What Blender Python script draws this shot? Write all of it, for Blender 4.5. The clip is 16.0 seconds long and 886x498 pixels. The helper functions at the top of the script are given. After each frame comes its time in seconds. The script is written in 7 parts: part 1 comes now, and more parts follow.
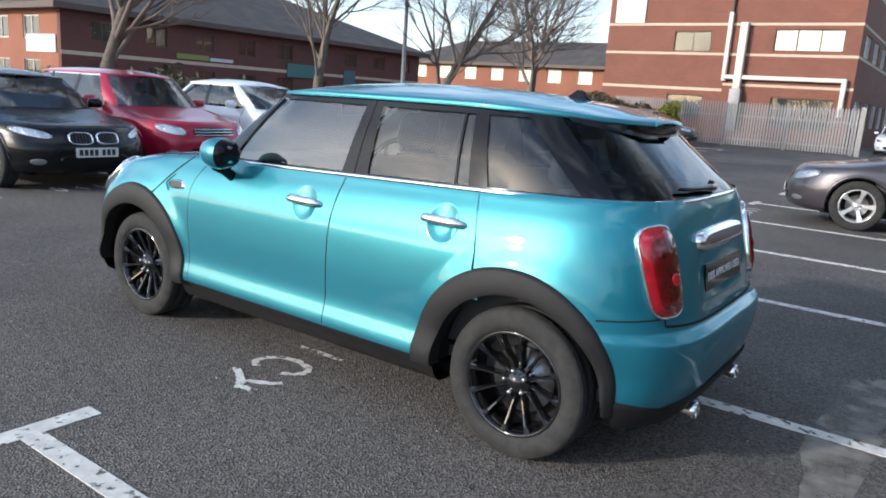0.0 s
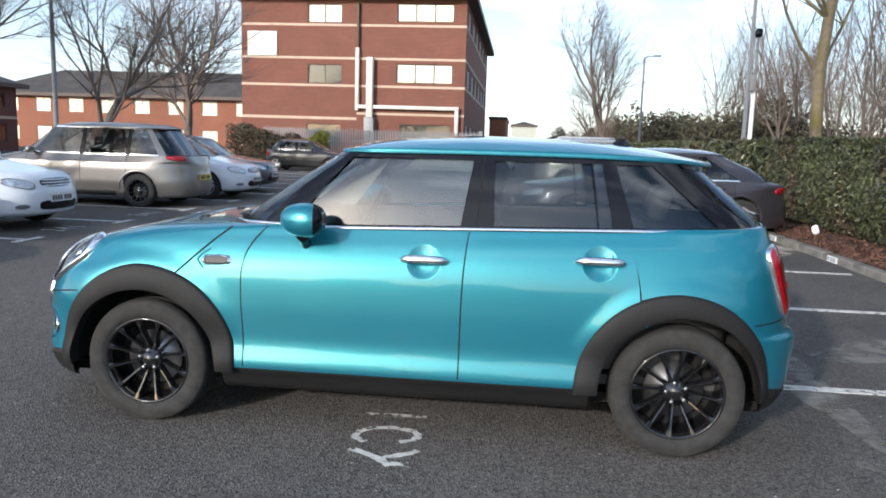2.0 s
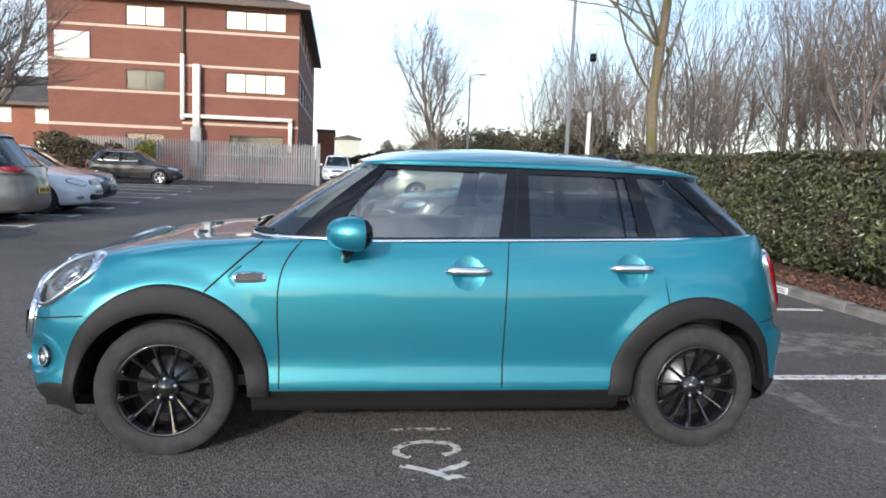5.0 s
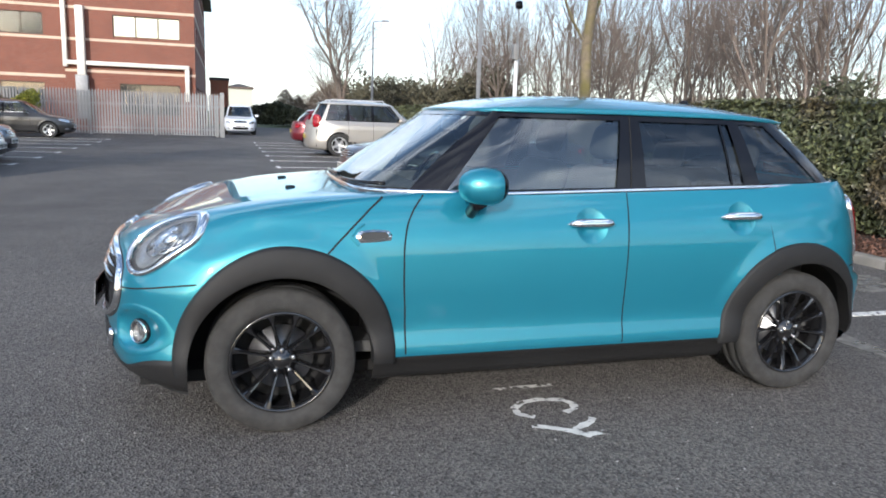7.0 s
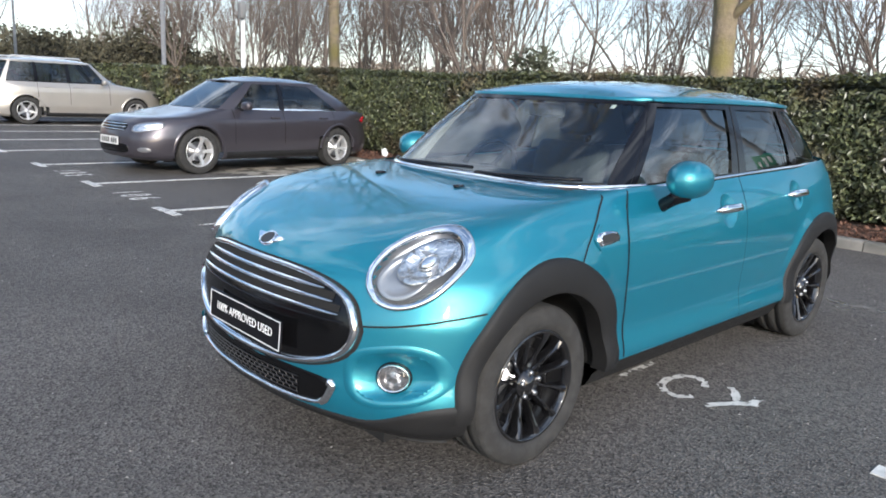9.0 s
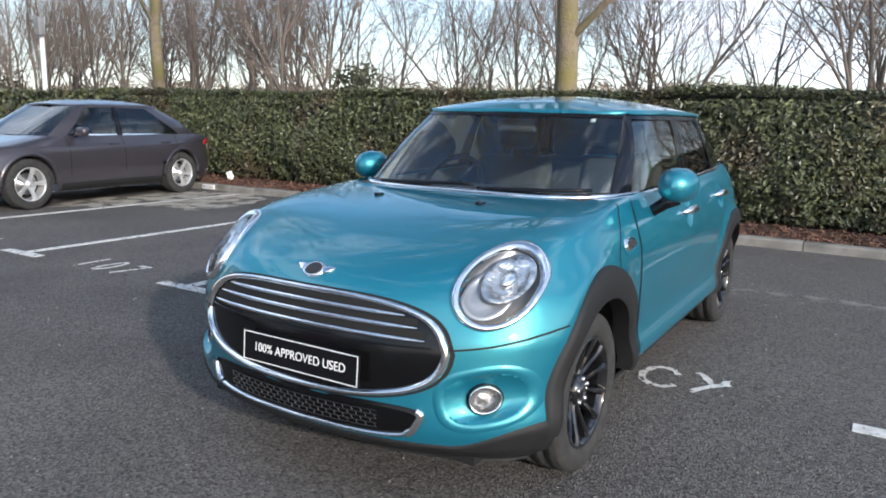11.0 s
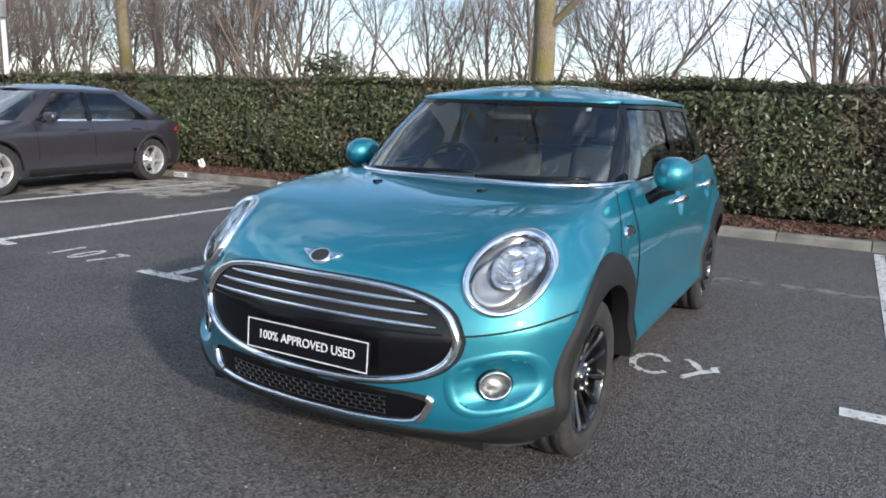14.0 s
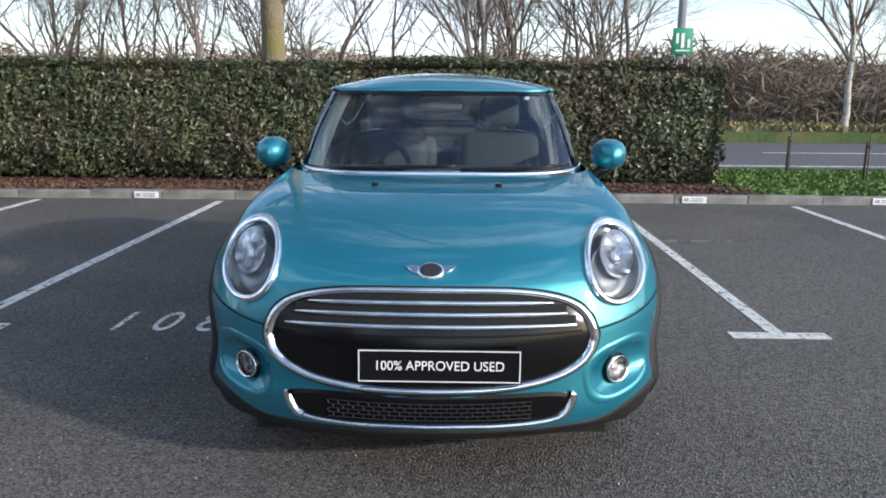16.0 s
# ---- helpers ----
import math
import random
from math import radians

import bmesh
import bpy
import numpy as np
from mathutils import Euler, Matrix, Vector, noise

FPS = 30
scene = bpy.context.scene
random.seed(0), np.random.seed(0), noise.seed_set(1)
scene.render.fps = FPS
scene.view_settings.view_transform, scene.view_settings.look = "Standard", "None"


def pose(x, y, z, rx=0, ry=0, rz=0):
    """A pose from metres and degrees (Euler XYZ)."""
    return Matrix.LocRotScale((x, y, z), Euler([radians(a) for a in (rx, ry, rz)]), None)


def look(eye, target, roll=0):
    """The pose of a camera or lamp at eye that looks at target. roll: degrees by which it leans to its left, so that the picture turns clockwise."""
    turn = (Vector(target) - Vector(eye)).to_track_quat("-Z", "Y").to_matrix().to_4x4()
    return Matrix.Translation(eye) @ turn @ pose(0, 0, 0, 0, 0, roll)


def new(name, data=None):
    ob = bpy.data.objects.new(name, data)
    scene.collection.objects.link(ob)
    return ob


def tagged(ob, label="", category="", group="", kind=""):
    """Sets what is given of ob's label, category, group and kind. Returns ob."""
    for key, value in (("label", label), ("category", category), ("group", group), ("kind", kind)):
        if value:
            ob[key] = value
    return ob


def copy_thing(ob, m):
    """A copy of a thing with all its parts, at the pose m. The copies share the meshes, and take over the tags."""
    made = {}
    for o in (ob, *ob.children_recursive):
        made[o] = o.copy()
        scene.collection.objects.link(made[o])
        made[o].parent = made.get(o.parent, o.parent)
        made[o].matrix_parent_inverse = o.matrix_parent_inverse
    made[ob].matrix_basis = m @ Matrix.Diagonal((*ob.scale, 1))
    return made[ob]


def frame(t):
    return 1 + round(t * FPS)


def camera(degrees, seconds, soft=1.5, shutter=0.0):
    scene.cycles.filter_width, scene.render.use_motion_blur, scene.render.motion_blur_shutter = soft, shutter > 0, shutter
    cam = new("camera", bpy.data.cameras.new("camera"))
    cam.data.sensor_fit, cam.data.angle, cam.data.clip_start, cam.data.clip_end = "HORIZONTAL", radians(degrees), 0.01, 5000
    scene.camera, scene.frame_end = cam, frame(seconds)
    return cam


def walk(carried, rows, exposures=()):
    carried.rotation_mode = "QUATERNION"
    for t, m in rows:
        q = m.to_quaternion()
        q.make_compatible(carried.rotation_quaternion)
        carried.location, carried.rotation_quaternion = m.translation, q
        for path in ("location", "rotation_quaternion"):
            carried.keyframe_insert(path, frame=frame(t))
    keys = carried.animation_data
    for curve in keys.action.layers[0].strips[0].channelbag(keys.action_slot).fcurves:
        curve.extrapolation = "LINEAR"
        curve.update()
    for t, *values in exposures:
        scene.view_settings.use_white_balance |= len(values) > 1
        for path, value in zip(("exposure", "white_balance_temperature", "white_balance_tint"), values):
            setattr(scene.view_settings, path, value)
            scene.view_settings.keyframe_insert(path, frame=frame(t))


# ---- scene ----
cam = camera(62.8, 16.0, soft=1.8)
PATH = [
    (0, (2.6, -3.188, 1.409), (1.468, -1.591, 0.998), 3.9),
    (0.5, (2.092, -3.451, 1.378), (1.165, -1.722, 0.988), 1.2),
    (1, (1.576, -3.772, 1.377), (0.859, -1.937, 1.032), 1.8),
    (1.5, (1.034, -3.972, 1.406), (0.552, -2.051, 1.127), 2.0),
    (2, (0.512, -4.113, 1.418), (0.313, -2.144, 1.133), 1.8),
    (2.5, (0.015, -4.227, 1.42), (0.045, -2.246, 1.145), 2.6),
    (3, (-0.321, -4.175, 1.411), (-0.185, -2.189, 1.214), 2.5),
    (3.5, (-0.473, -4.163, 1.423), (-0.273, -2.182, 1.235), 2.0),
    (4, (-0.495, -4.155, 1.413), (-0.256, -2.18, 1.207), 1.7),
    (6.3, (-0.885, -4.02, 1.355), (-0.49, -2.082, 1.065), 3.2),
    (6.5, (-1.077, -3.983, 1.373), (-0.634, -2.057, 1.061), 2.5),
    (7, (-1.501, -3.725, 1.329), (-0.927, -1.842, 0.974), 2.1),
    (7.5, (-1.972, -3.489, 1.34), (-1.233, -1.66, 1.012), 4.2),
    (8, (-2.486, -3.205, 1.362), (-1.56, -1.469, 1.003), 2.8),
    (8.5, (-2.927, -2.754, 1.363), (-1.809, -1.146, 0.958), 2.5),
    (9, (-3.292, -2.381, 1.357), (-1.945, -0.963, 0.938), 2.9),
    (9.5, (-3.519, -2.045, 1.319), (-2.013, -0.79, 0.922), 2.5),
    (9.7, (-3.613, -1.912, 1.34), (-2.046, -0.739, 0.93), 2.2),
    (12, (-3.868, -1.674, 1.331), (-2.178, -0.666, 0.974), 1.3),
    (12.5, (-3.882, -1.684, 1.342), (-2.194, -0.678, 0.971), 1.4),
    (13, (-3.868, -1.675, 1.329), (-2.182, -0.663, 0.962), 1.4),
    (13.5, (-3.859, -1.679, 1.329), (-2.175, -0.666, 0.963), 1.4),
    (14, (-3.908, -1.573, 1.317), (-2.188, -0.627, 0.936), 2.0),
    (14.5, (-4.081, -1.22, 1.34), (-2.276, -0.453, 0.948), 0.9),
    (15, (-4.212, -0.806, 1.327), (-2.322, -0.283, 0.931), 1.4),
    (15.5, (-4.211, -0.441, 1.378), (-2.28, -0.138, 0.951), 1.1),
    (16, (-4.244, -0.076, 1.381), (-2.291, -0.045, 0.949), 0.4),
]
walk(cam, [(t, look(eye, target, roll)) for t, eye, target, roll in PATH],
     exposures=[(0, 0.85, 6000, 10), (3.5, 0.68, 6000, 10), (7, 1.0, 6000, 10), (9.5, 0.98, 6000, 10), (12.5, 0.85, 6000, 10), (16, 0.84, 6000, 10)])

# ---------- world, sun, exposure ----------
SUN_AZ = (-0.48, -0.88)          # horizontal direction the light comes from
SUN_EL = radians(19)
world = bpy.data.worlds.new("sky_world")
scene.world = world
world.use_nodes = True
wn, wl = world.node_tree.nodes, world.node_tree.links
wn.clear()
w_out = wn.new("ShaderNodeOutputWorld")
w_bg = wn.new("ShaderNodeBackground")
w_sky = wn.new("ShaderNodeTexSky")
w_sky.sky_type = 'NISHITA'
w_sky.sun_disc = False
w_sky.sun_elevation = SUN_EL
w_sky.sun_rotation = math.atan2(SUN_AZ[0], SUN_AZ[1])
w_sky.dust_density, w_sky.air_density, w_sky.ozone_density = 1.2, 1.0, 1.0
w_co = wn.new("ShaderNodeTexCoord")
w_map = wn.new("ShaderNodeMapping")
w_map.inputs["Scale"].default_value = (1.0, 1.0, 3.2)
w_noise = wn.new("ShaderNodeTexNoise")
w_noise.inputs["Scale"].default_value = 2.3
w_noise.inputs["Detail"].default_value = 7
w_noise.inputs["Roughness"].default_value = 0.58
w_ramp = wn.new("ShaderNodeValToRGB")
w_ramp.color_ramp.elements[0].position = 0.485
w_ramp.color_ramp.elements[1].position = 0.67
w_mix = wn.new("ShaderNodeMixRGB")
w_mix.inputs[2].default_value = (7.2, 7.6, 8.2, 1)
wl.new(w_co.outputs["Generated"], w_map.inputs["Vector"])
wl.new(w_map.outputs["Vector"], w_noise.inputs["Vector"])
wl.new(w_noise.outputs["Fac"], w_ramp.inputs["Fac"])
# white haze that thins out with height, all round
w_sep = wn.new("ShaderNodeSeparateXYZ")
wl.new(w_co.outputs["Generated"], w_sep.inputs[0])
w_haze = wn.new("ShaderNodeMapRange")
w_haze.interpolation_type = 'SMOOTHSTEP'
w_haze.inputs["From Min"].default_value, w_haze.inputs["From Max"].default_value = 0.0, 0.31
w_haze.inputs["To Min"].default_value, w_haze.inputs["To Max"].default_value = 0.32, 0.0
wl.new(w_sep.outputs["Z"], w_haze.inputs["Value"])
w_max = wn.new("ShaderNodeMath")
w_max.operation = 'MAXIMUM'
wl.new(w_haze.outputs["Result"], w_max.inputs[0])
wl.new(w_ramp.outputs["Color"], w_max.inputs[1])
wl.new(w_max.outputs[0], w_mix.inputs[0])
wl.new(w_sky.outputs["Color"], w_mix.inputs[1])
wl.new(w_mix.outputs["Color"], w_bg.inputs["Color"])
w_bg.inputs["Strength"].default_value = 0.140
wl.new(w_bg.outputs["Background"], w_out.inputs["Surface"])

sun_data = bpy.data.lights.new("sun", 'SUN')
sun_data.energy, sun_data.angle, sun_data.color = 2.3, radians(2.0), (1.0, 0.91, 0.80)
sun = new("sun", sun_data)
sun_to = Vector((-SUN_AZ[0] * math.cos(SUN_EL), -SUN_AZ[1] * math.cos(SUN_EL), -math.sin(SUN_EL)))
sun.matrix_world = Matrix.Translation((-20, -36, 20)) @ sun_to.to_track_quat("-Z", "Y").to_matrix().to_4x4()


# ---------- materials ----------
def shader(name, base, rough=0.5, metal=0.0, coat=0.0, vary=0.12, scale=8.0, bump=0.0, bump_scale=60.0, obj=True,
           second=None, second_scale=1.5, second_at=(0.45, 0.62), spec=0.5, island=0.0):
    """A principled surface with grain at one scale, stains at another and optional relief."""
    m = bpy.data.materials.new(name)
    m.use_nodes = True
    n, l = m.node_tree.nodes, m.node_tree.links
    p = n["Principled BSDF"]
    p.inputs["Roughness"].default_value, p.inputs["Metallic"].default_value = rough, metal
    p.inputs["Coat Weight"].default_value, p.inputs["Coat Roughness"].default_value = coat, 0.03
    p.inputs["Specular IOR Level"].default_value = spec
    co = n.new("ShaderNodeTexCoord")
    src = co.outputs["Object"]
    tex = n.new("ShaderNodeTexNoise")
    tex.inputs["Scale"].default_value, tex.inputs["Detail"].default_value = scale, 6
    l.new(src, tex.inputs["Vector"])
    lo = [c * (1 - vary) for c in base]
    hi = [min(1, c * (1 + vary)) for c in base]
    ramp = n.new("ShaderNodeValToRGB")
    ramp.color_ramp.elements[0].position, ramp.color_ramp.elements[1].position = 0.3, 0.7
    ramp.color_ramp.elements[0].color, ramp.color_ramp.elements[1].color = (*lo, 1), (*hi, 1)
    l.new(tex.outputs["Fac"], ramp.inputs["Fac"])
    colour = ramp.outputs["Color"]
    if second:
        t2 = n.new("ShaderNodeTexNoise")
        t2.inputs["Scale"].default_value, t2.inputs["Detail"].default_value = second_scale, 5
        l.new(src, t2.inputs["Vector"])
        r2 = n.new("ShaderNodeValToRGB")
        r2.color_ramp.elements[0].position, r2.color_ramp.elements[1].position = second_at
        l.new(t2.outputs["Fac"], r2.inputs["Fac"])
        mx = n.new("ShaderNodeMixRGB")
        mx.inputs[2].default_value = (*second, 1)
        l.new(r2.outputs["Color"], mx.inputs[0])
        l.new(colour, mx.inputs[1])
        colour = mx.outputs["Color"]
    if island:
        g = n.new("ShaderNodeNewGeometry")
        mp = n.new("ShaderNodeMapRange")
        mp.inputs["To Min"].default_value, mp.inputs["To Max"].default_value = 1 - island, 1 + island
        l.new(g.outputs["Random Per Island"], mp.inputs["Value"])
        mul = n.new("ShaderNodeVectorMath")
        mul.operation = 'SCALE'
        l.new(colour, mul.inputs[0])
        l.new(mp.outputs["Result"], mul.inputs["Scale"])
        colour = mul.outputs["Vector"]
    l.new(colour, p.inputs["Base Color"])
    if bump:
        tb = n.new("ShaderNodeTexNoise")
        tb.inputs["Scale"].default_value, tb.inputs["Detail"].default_value = bump_scale, 4
        l.new(src, tb.inputs["Vector"])
        bp = n.new("ShaderNodeBump")
        bp.inputs["Strength"].default_value, bp.inputs["Distance"].default_value = bump, 0.02
        l.new(tb.outputs["Fac"], bp.inputs["Height"])
        l.new(bp.outputs["Normal"], p.inputs["Normal"])
    return m


def car_paint(name, base, metal=0.6, rough=0.32, flake=0.25):
    m = shader(name, base, rough, metal, coat=0.85, vary=0.04, scale=3)
    n, l = m.node_tree.nodes, m.node_tree.links
    p = n["Principled BSDF"]
    p.inputs["Coat Roughness"].default_value = 0.06
    co = n.new("ShaderNodeTexCoord")
    v = n.new("ShaderNodeTexVoronoi")
    v.inputs["Scale"].default_value = 900
    l.new(co.outputs["Object"], v.inputs["Vector"])
    b = n.new("ShaderNodeBump")
    b.inputs["Strength"].default_value, b.inputs["Distance"].default_value = flake, 0.0006
    l.new(v.outputs["Distance"], b.inputs["Height"])
    l.new(b.outputs["Normal"], p.inputs["Normal"])
    return m


def flake_paint(name, flake, ground, share=0.62):
    """Metallic paint in two layers under a clear coat: bright flakes over a deeper, bluer ground coat."""
    m = car_paint(name, flake, 1.0, 0.36, 0.3)
    n, l = m.node_tree.nodes, m.node_tree.links
    p = n["Principled BSDF"]
    p.inputs["Specular Tint"].default_value = (0.20, 0.72, 0.85, 1)
    under = n.new("ShaderNodeBsdfPrincipled")
    under.inputs["Base Color"].default_value = (*ground, 1)
    under.inputs["Roughness"].default_value = 0.45
    for q in (p, under):
        q.inputs["Coat Weight"].default_value, q.inputs["Coat Roughness"].default_value = 1.0, 0.032
    mix = n.new("ShaderNodeMixShader")
    mix.inputs[0].default_value = share
    l.new(under.outputs[0], mix.inputs[1])
    l.new(p.outputs[0], mix.inputs[2])
    l.new(mix.outputs[0], n["Material Output"].inputs["Surface"])
    return m


def glass(name, tint, gloss=1.0, ior=1.5):
    """Thin tinted pane: clear with a mirror reflection that grows at grazing angles."""
    m = bpy.data.materials.new(name)
    m.use_nodes = True
    n, l = m.node_tree.nodes, m.node_tree.links
    n.clear()
    m["pane"] = 1
    out = n.new("ShaderNodeOutputMaterial")
    mix = n.new("ShaderNodeMixShader")
    fr = n.new("ShaderNodeFresnel")
    fr.inputs["IOR"].default_value = ior
    tr = n.new("ShaderNodeBsdfTransparent")
    tr.inputs["Color"].default_value = (*tint, 1)
    gl = n.new("ShaderNodeBsdfGlossy")
    gl.inputs["Roughness"].default_value = 0.01
    gl.inputs["Color"].default_value = (gloss, gloss, gloss, 1)
    l.new(fr.outputs[0], mix.inputs[0])
    l.new(tr.outputs[0], mix.inputs[1])
    l.new(gl.outputs[0], mix.inputs[2])
    l.new(mix.outputs[0], out.inputs["Surface"])
    return m


def asphalt_material():
    m = shader("asphalt", (0.088, 0.081, 0.075), 0.82, vary=0.24, scale=1.1, second=(0.116, 0.106, 0.097),
               second_scale=0.22, second_at=(0.42, 0.68), spec=0.35)
    n, l = m.node_tree.nodes, m.node_tree.links
    p = n["Principled BSDF"]
    co = n.new("ShaderNodeTexCoord")
    v = n.new("ShaderNodeTexVoronoi")
    v.inputs["Scale"].default_value = 105
    l.new(co.outputs["Object"], v.inputs["Vector"])
    base = p.inputs["Base Color"].links[0].from_socket
    r = n.new("ShaderNodeMapRange")
    r.inputs["To Min"].default_value, r.inputs["To Max"].default_value = 0.22, 1.95
    l.new(v.outputs["Color"], r.inputs["Value"])
    sc = n.new("ShaderNodeVectorMath")
    sc.operation = 'SCALE'
    l.new(base, sc.inputs[0])
    l.new(r.outputs["Result"], sc.inputs["Scale"])
    l.new(sc.outputs["Vector"], p.inputs["Base Color"])
    b = n.new("ShaderNodeBump")
    b.inputs["Strength"].default_value, b.inputs["Distance"].default_value = 1.0, 0.006
    l.new(v.outputs["Distance"], b.inputs["Height"])
    l.new(b.outputs["Normal"], p.inputs["Normal"])
    return m


def worn_paint_material(name, base, lost=0.45, scale=22, soft=0.05):
    """Road paint, chipped: bare patches show the ground through."""
    m = shader(name, base, 0.75, vary=0.18, scale=14)
    n, l = m.node_tree.nodes, m.node_tree.links
    p = n["Principled BSDF"]
    co = n.new("ShaderNodeTexCoord")
    t = n.new("ShaderNodeTexNoise")
    t.inputs["Scale"].default_value, t.inputs["Detail"].default_value = scale, 8
    l.new(co.outputs["Object"], t.inputs["Vector"])
    r = n.new("ShaderNodeValToRGB")
    r.color_ramp.elements[0].position, r.color_ramp.elements[1].position = lost - soft, lost + soft
    l.new(t.outputs["Fac"], r.inputs["Fac"])
    l.new(r.outputs["Color"], p.inputs["Alpha"])
    return m


M = {
    "asphalt": asphalt_material(),
    "line": worn_paint_material("line_paint", (0.60, 0.59, 0.56), 0.40),
    "worn_line": worn_paint_material("worn_line_paint", (0.58, 0.57, 0.54), 0.475),
    "patch": worn_paint_material("worn_concrete_patch", (0.19, 0.178, 0.158), 0.45, 5.5, 0.16),
    "pale_patch": worn_paint_material("pale_concrete_patch", (0.33, 0.30, 0.25), 0.42, 3.5, 0.12),
    "teal": flake_paint("teal_metallic_paint", (0.038, 0.275, 0.285), (0.008, 0.165, 0.270), 0.50),
    "black_plastic": shader("black_plastic", (0.011, 0.011, 0.0115), 0.6, vary=0.15, bump=0.2, bump_scale=300, spec=0.35),
    "gloss_black": shader("gloss_black", (0.006, 0.006, 0.008), 0.07, coat=0.0, vary=0.05, spec=0.35),
    "chrome": shader("chrome", (0.90, 0.91, 0.92), 0.11, 1.0, vary=0.02),
    "rubber": shader("tyre_rubber", (0.034, 0.0335, 0.033), 0.85, vary=0.3, scale=20, bump=0.25, bump_scale=150, spec=0.3),
    "tread": shader("tyre_tread", (0.030, 0.030, 0.029), 0.9, vary=0.2, bump=0.4, bump_scale=70),
    "rim_black": shader("black_alloy", (0.008, 0.008, 0.009), 0.09, coat=1.0, vary=0.05),
    "rim_silver": shader("silver_alloy", (0.72, 0.72, 0.72), 0.28, 0.7, vary=0.08),
    "steel": shader("brake_steel", (0.46, 0.46, 0.47), 0.35, 1.0, vary=0.15, scale=30),
    "dark": shader("dark_gap", (0.006, 0.006, 0.006), 0.9, vary=0.0),
    "cabin": shader("cabin_trim", (0.050, 0.051, 0.052), 0.7, vary=0.15),
    "lining": shader("grey_headlining", (0.42, 0.42, 0.40), 0.9, vary=0.08),
    "seat": shader("seat_cloth", (0.055, 0.056, 0.057), 0.85, vary=0.2, scale=60),
    "light_trim": shader("light_trim", (0.32, 0.33, 0.35), 0.3, 0.65, vary=0.08),
    "screen": glass("screen_glass", (0.80, 0.96, 0.92), 1.0, 2.0),
    "glass": glass("car_glass", (0.72, 0.81, 0.77), 1.0, 2.25),
    "glass_dark": glass("privacy_glass", (0.42, 0.46, 0.46), 1.0, 1.80),
    "glass_rear": glass("rear_glass", (0.16, 0.19, 0.20), 1.0, 1.5),
    "lens": glass("clear_lens", (0.92, 0.94, 0.95), 1.0, 1.45),
    "reflector": shader("lamp_reflector", (0.66, 0.67, 0.68), 0.10, 0.95, vary=0.12, scale=40, bump=1.0, bump_scale=17),
    "fog_bowl": shader("fog_lamp_bowl", (0.30, 0.30, 0.31), 0.18, 0.85, vary=0.3, scale=30, bump=0.6, bump_scale=40),
    "lamp_grey": shader("lamp_bezel", (0.23, 0.235, 0.25), 0.3, 0.6, vary=0.1),
    "red_lens": shader("red_lens", (0.27, 0.002, 0.010), 0.1, coat=1.0, vary=0.25, scale=25),
    "red_core": shader("red_lens_core", (0.12, 0.002, 0.005), 0.12, coat=1.0, vary=0.3, scale=30),
    # brighter red: the lamp centre's glimmer put into the colour
    "red_glimmer": shader("red_glimmer", (0.50, 0.012, 0.022), 0.15, coat=1.0, vary=0.2, scale=25),
    "white": shader("white_print", (0.80, 0.80, 0.80), 0.5, vary=0.03),
    "plate_white": shader("plate_white", (0.70, 0.70, 0.68), 0.45, vary=0.05),
    "plate_yellow": shader("plate_yellow", (0.65, 0.50, 0.05), 0.45, vary=0.05),
    "ink": shader("plate_ink", (0.02, 0.02, 0.02), 0.5, vary=0.05),
    "mesh_black": shader("grille_mesh", (0.004, 0.004, 0.0045), 0.16, vary=0.1, spec=0.35),
    "mesh_bar": shader("mesh_bar", (0.010, 0.010, 0.011), 0.45, vary=0.1),
}
PAINT = {
    "grey": car_paint("dark_grey_paint", (0.085, 0.080, 0.092), 0.5, 0.35),
    "purple_grey": car_paint("purple_grey_paint", (0.058, 0.053, 0.064), 0.5, 0.35),
    "silver": car_paint("silver_paint", (0.25, 0.232, 0.215), 0.7, 0.35),
    "champagne": car_paint("silver_beige_paint", (0.43, 0.405, 0.37), 0.6, 0.35),
    "black": car_paint("black_paint", (0.004, 0.0045, 0.006), 0.0, 0.25),
    "red": car_paint("red_paint", (0.40, 0.006, 0.040), 0.35, 0.3),
    "maroon": car_paint("maroon_paint", (0.13, 0.010, 0.018), 0.35, 0.3),
    "white": car_paint("white_paint", (0.74, 0.77, 0.82), 0.0, 0.3, 0.05),
    "charcoal": car_paint("charcoal_paint", (0.045, 0.045, 0.045), 0.5, 0.35),
}
for deep in ("black",):
    p = PAINT[deep].node_tree.nodes["Principled BSDF"]
    p.inputs["Coat Weight"].default_value, p.inputs["Specular IOR Level"].default_value = 0.4, 0.2


# ---------- building helpers ----------
def part(name, verts, faces, mat, parent=None, label="", smooth=True, mats=None, index=None):
    """One mesh object, under a thing or a part."""
    me = bpy.data.meshes.new(name)
    me.from_pydata([tuple(v) for v in verts], [], faces)
    for m in (mats or [mat]):
        me.materials.append(m)
    if index is not None:
        me.polygons.foreach_set("material_index", index)
    if smooth:
        me.polygons.foreach_set("use_smooth", [True] * len(me.polygons))
    me.update()
    ob = new(name, me)
    if mat and mat.get("pane"):
        ob.visible_shadow = False
    if parent:
        ob.parent = parent
    if label:
        ob["label"] = label
    return ob


def thing(name, label, category, group="", kind=""):
    return tagged(new(name), label, category, group, kind)


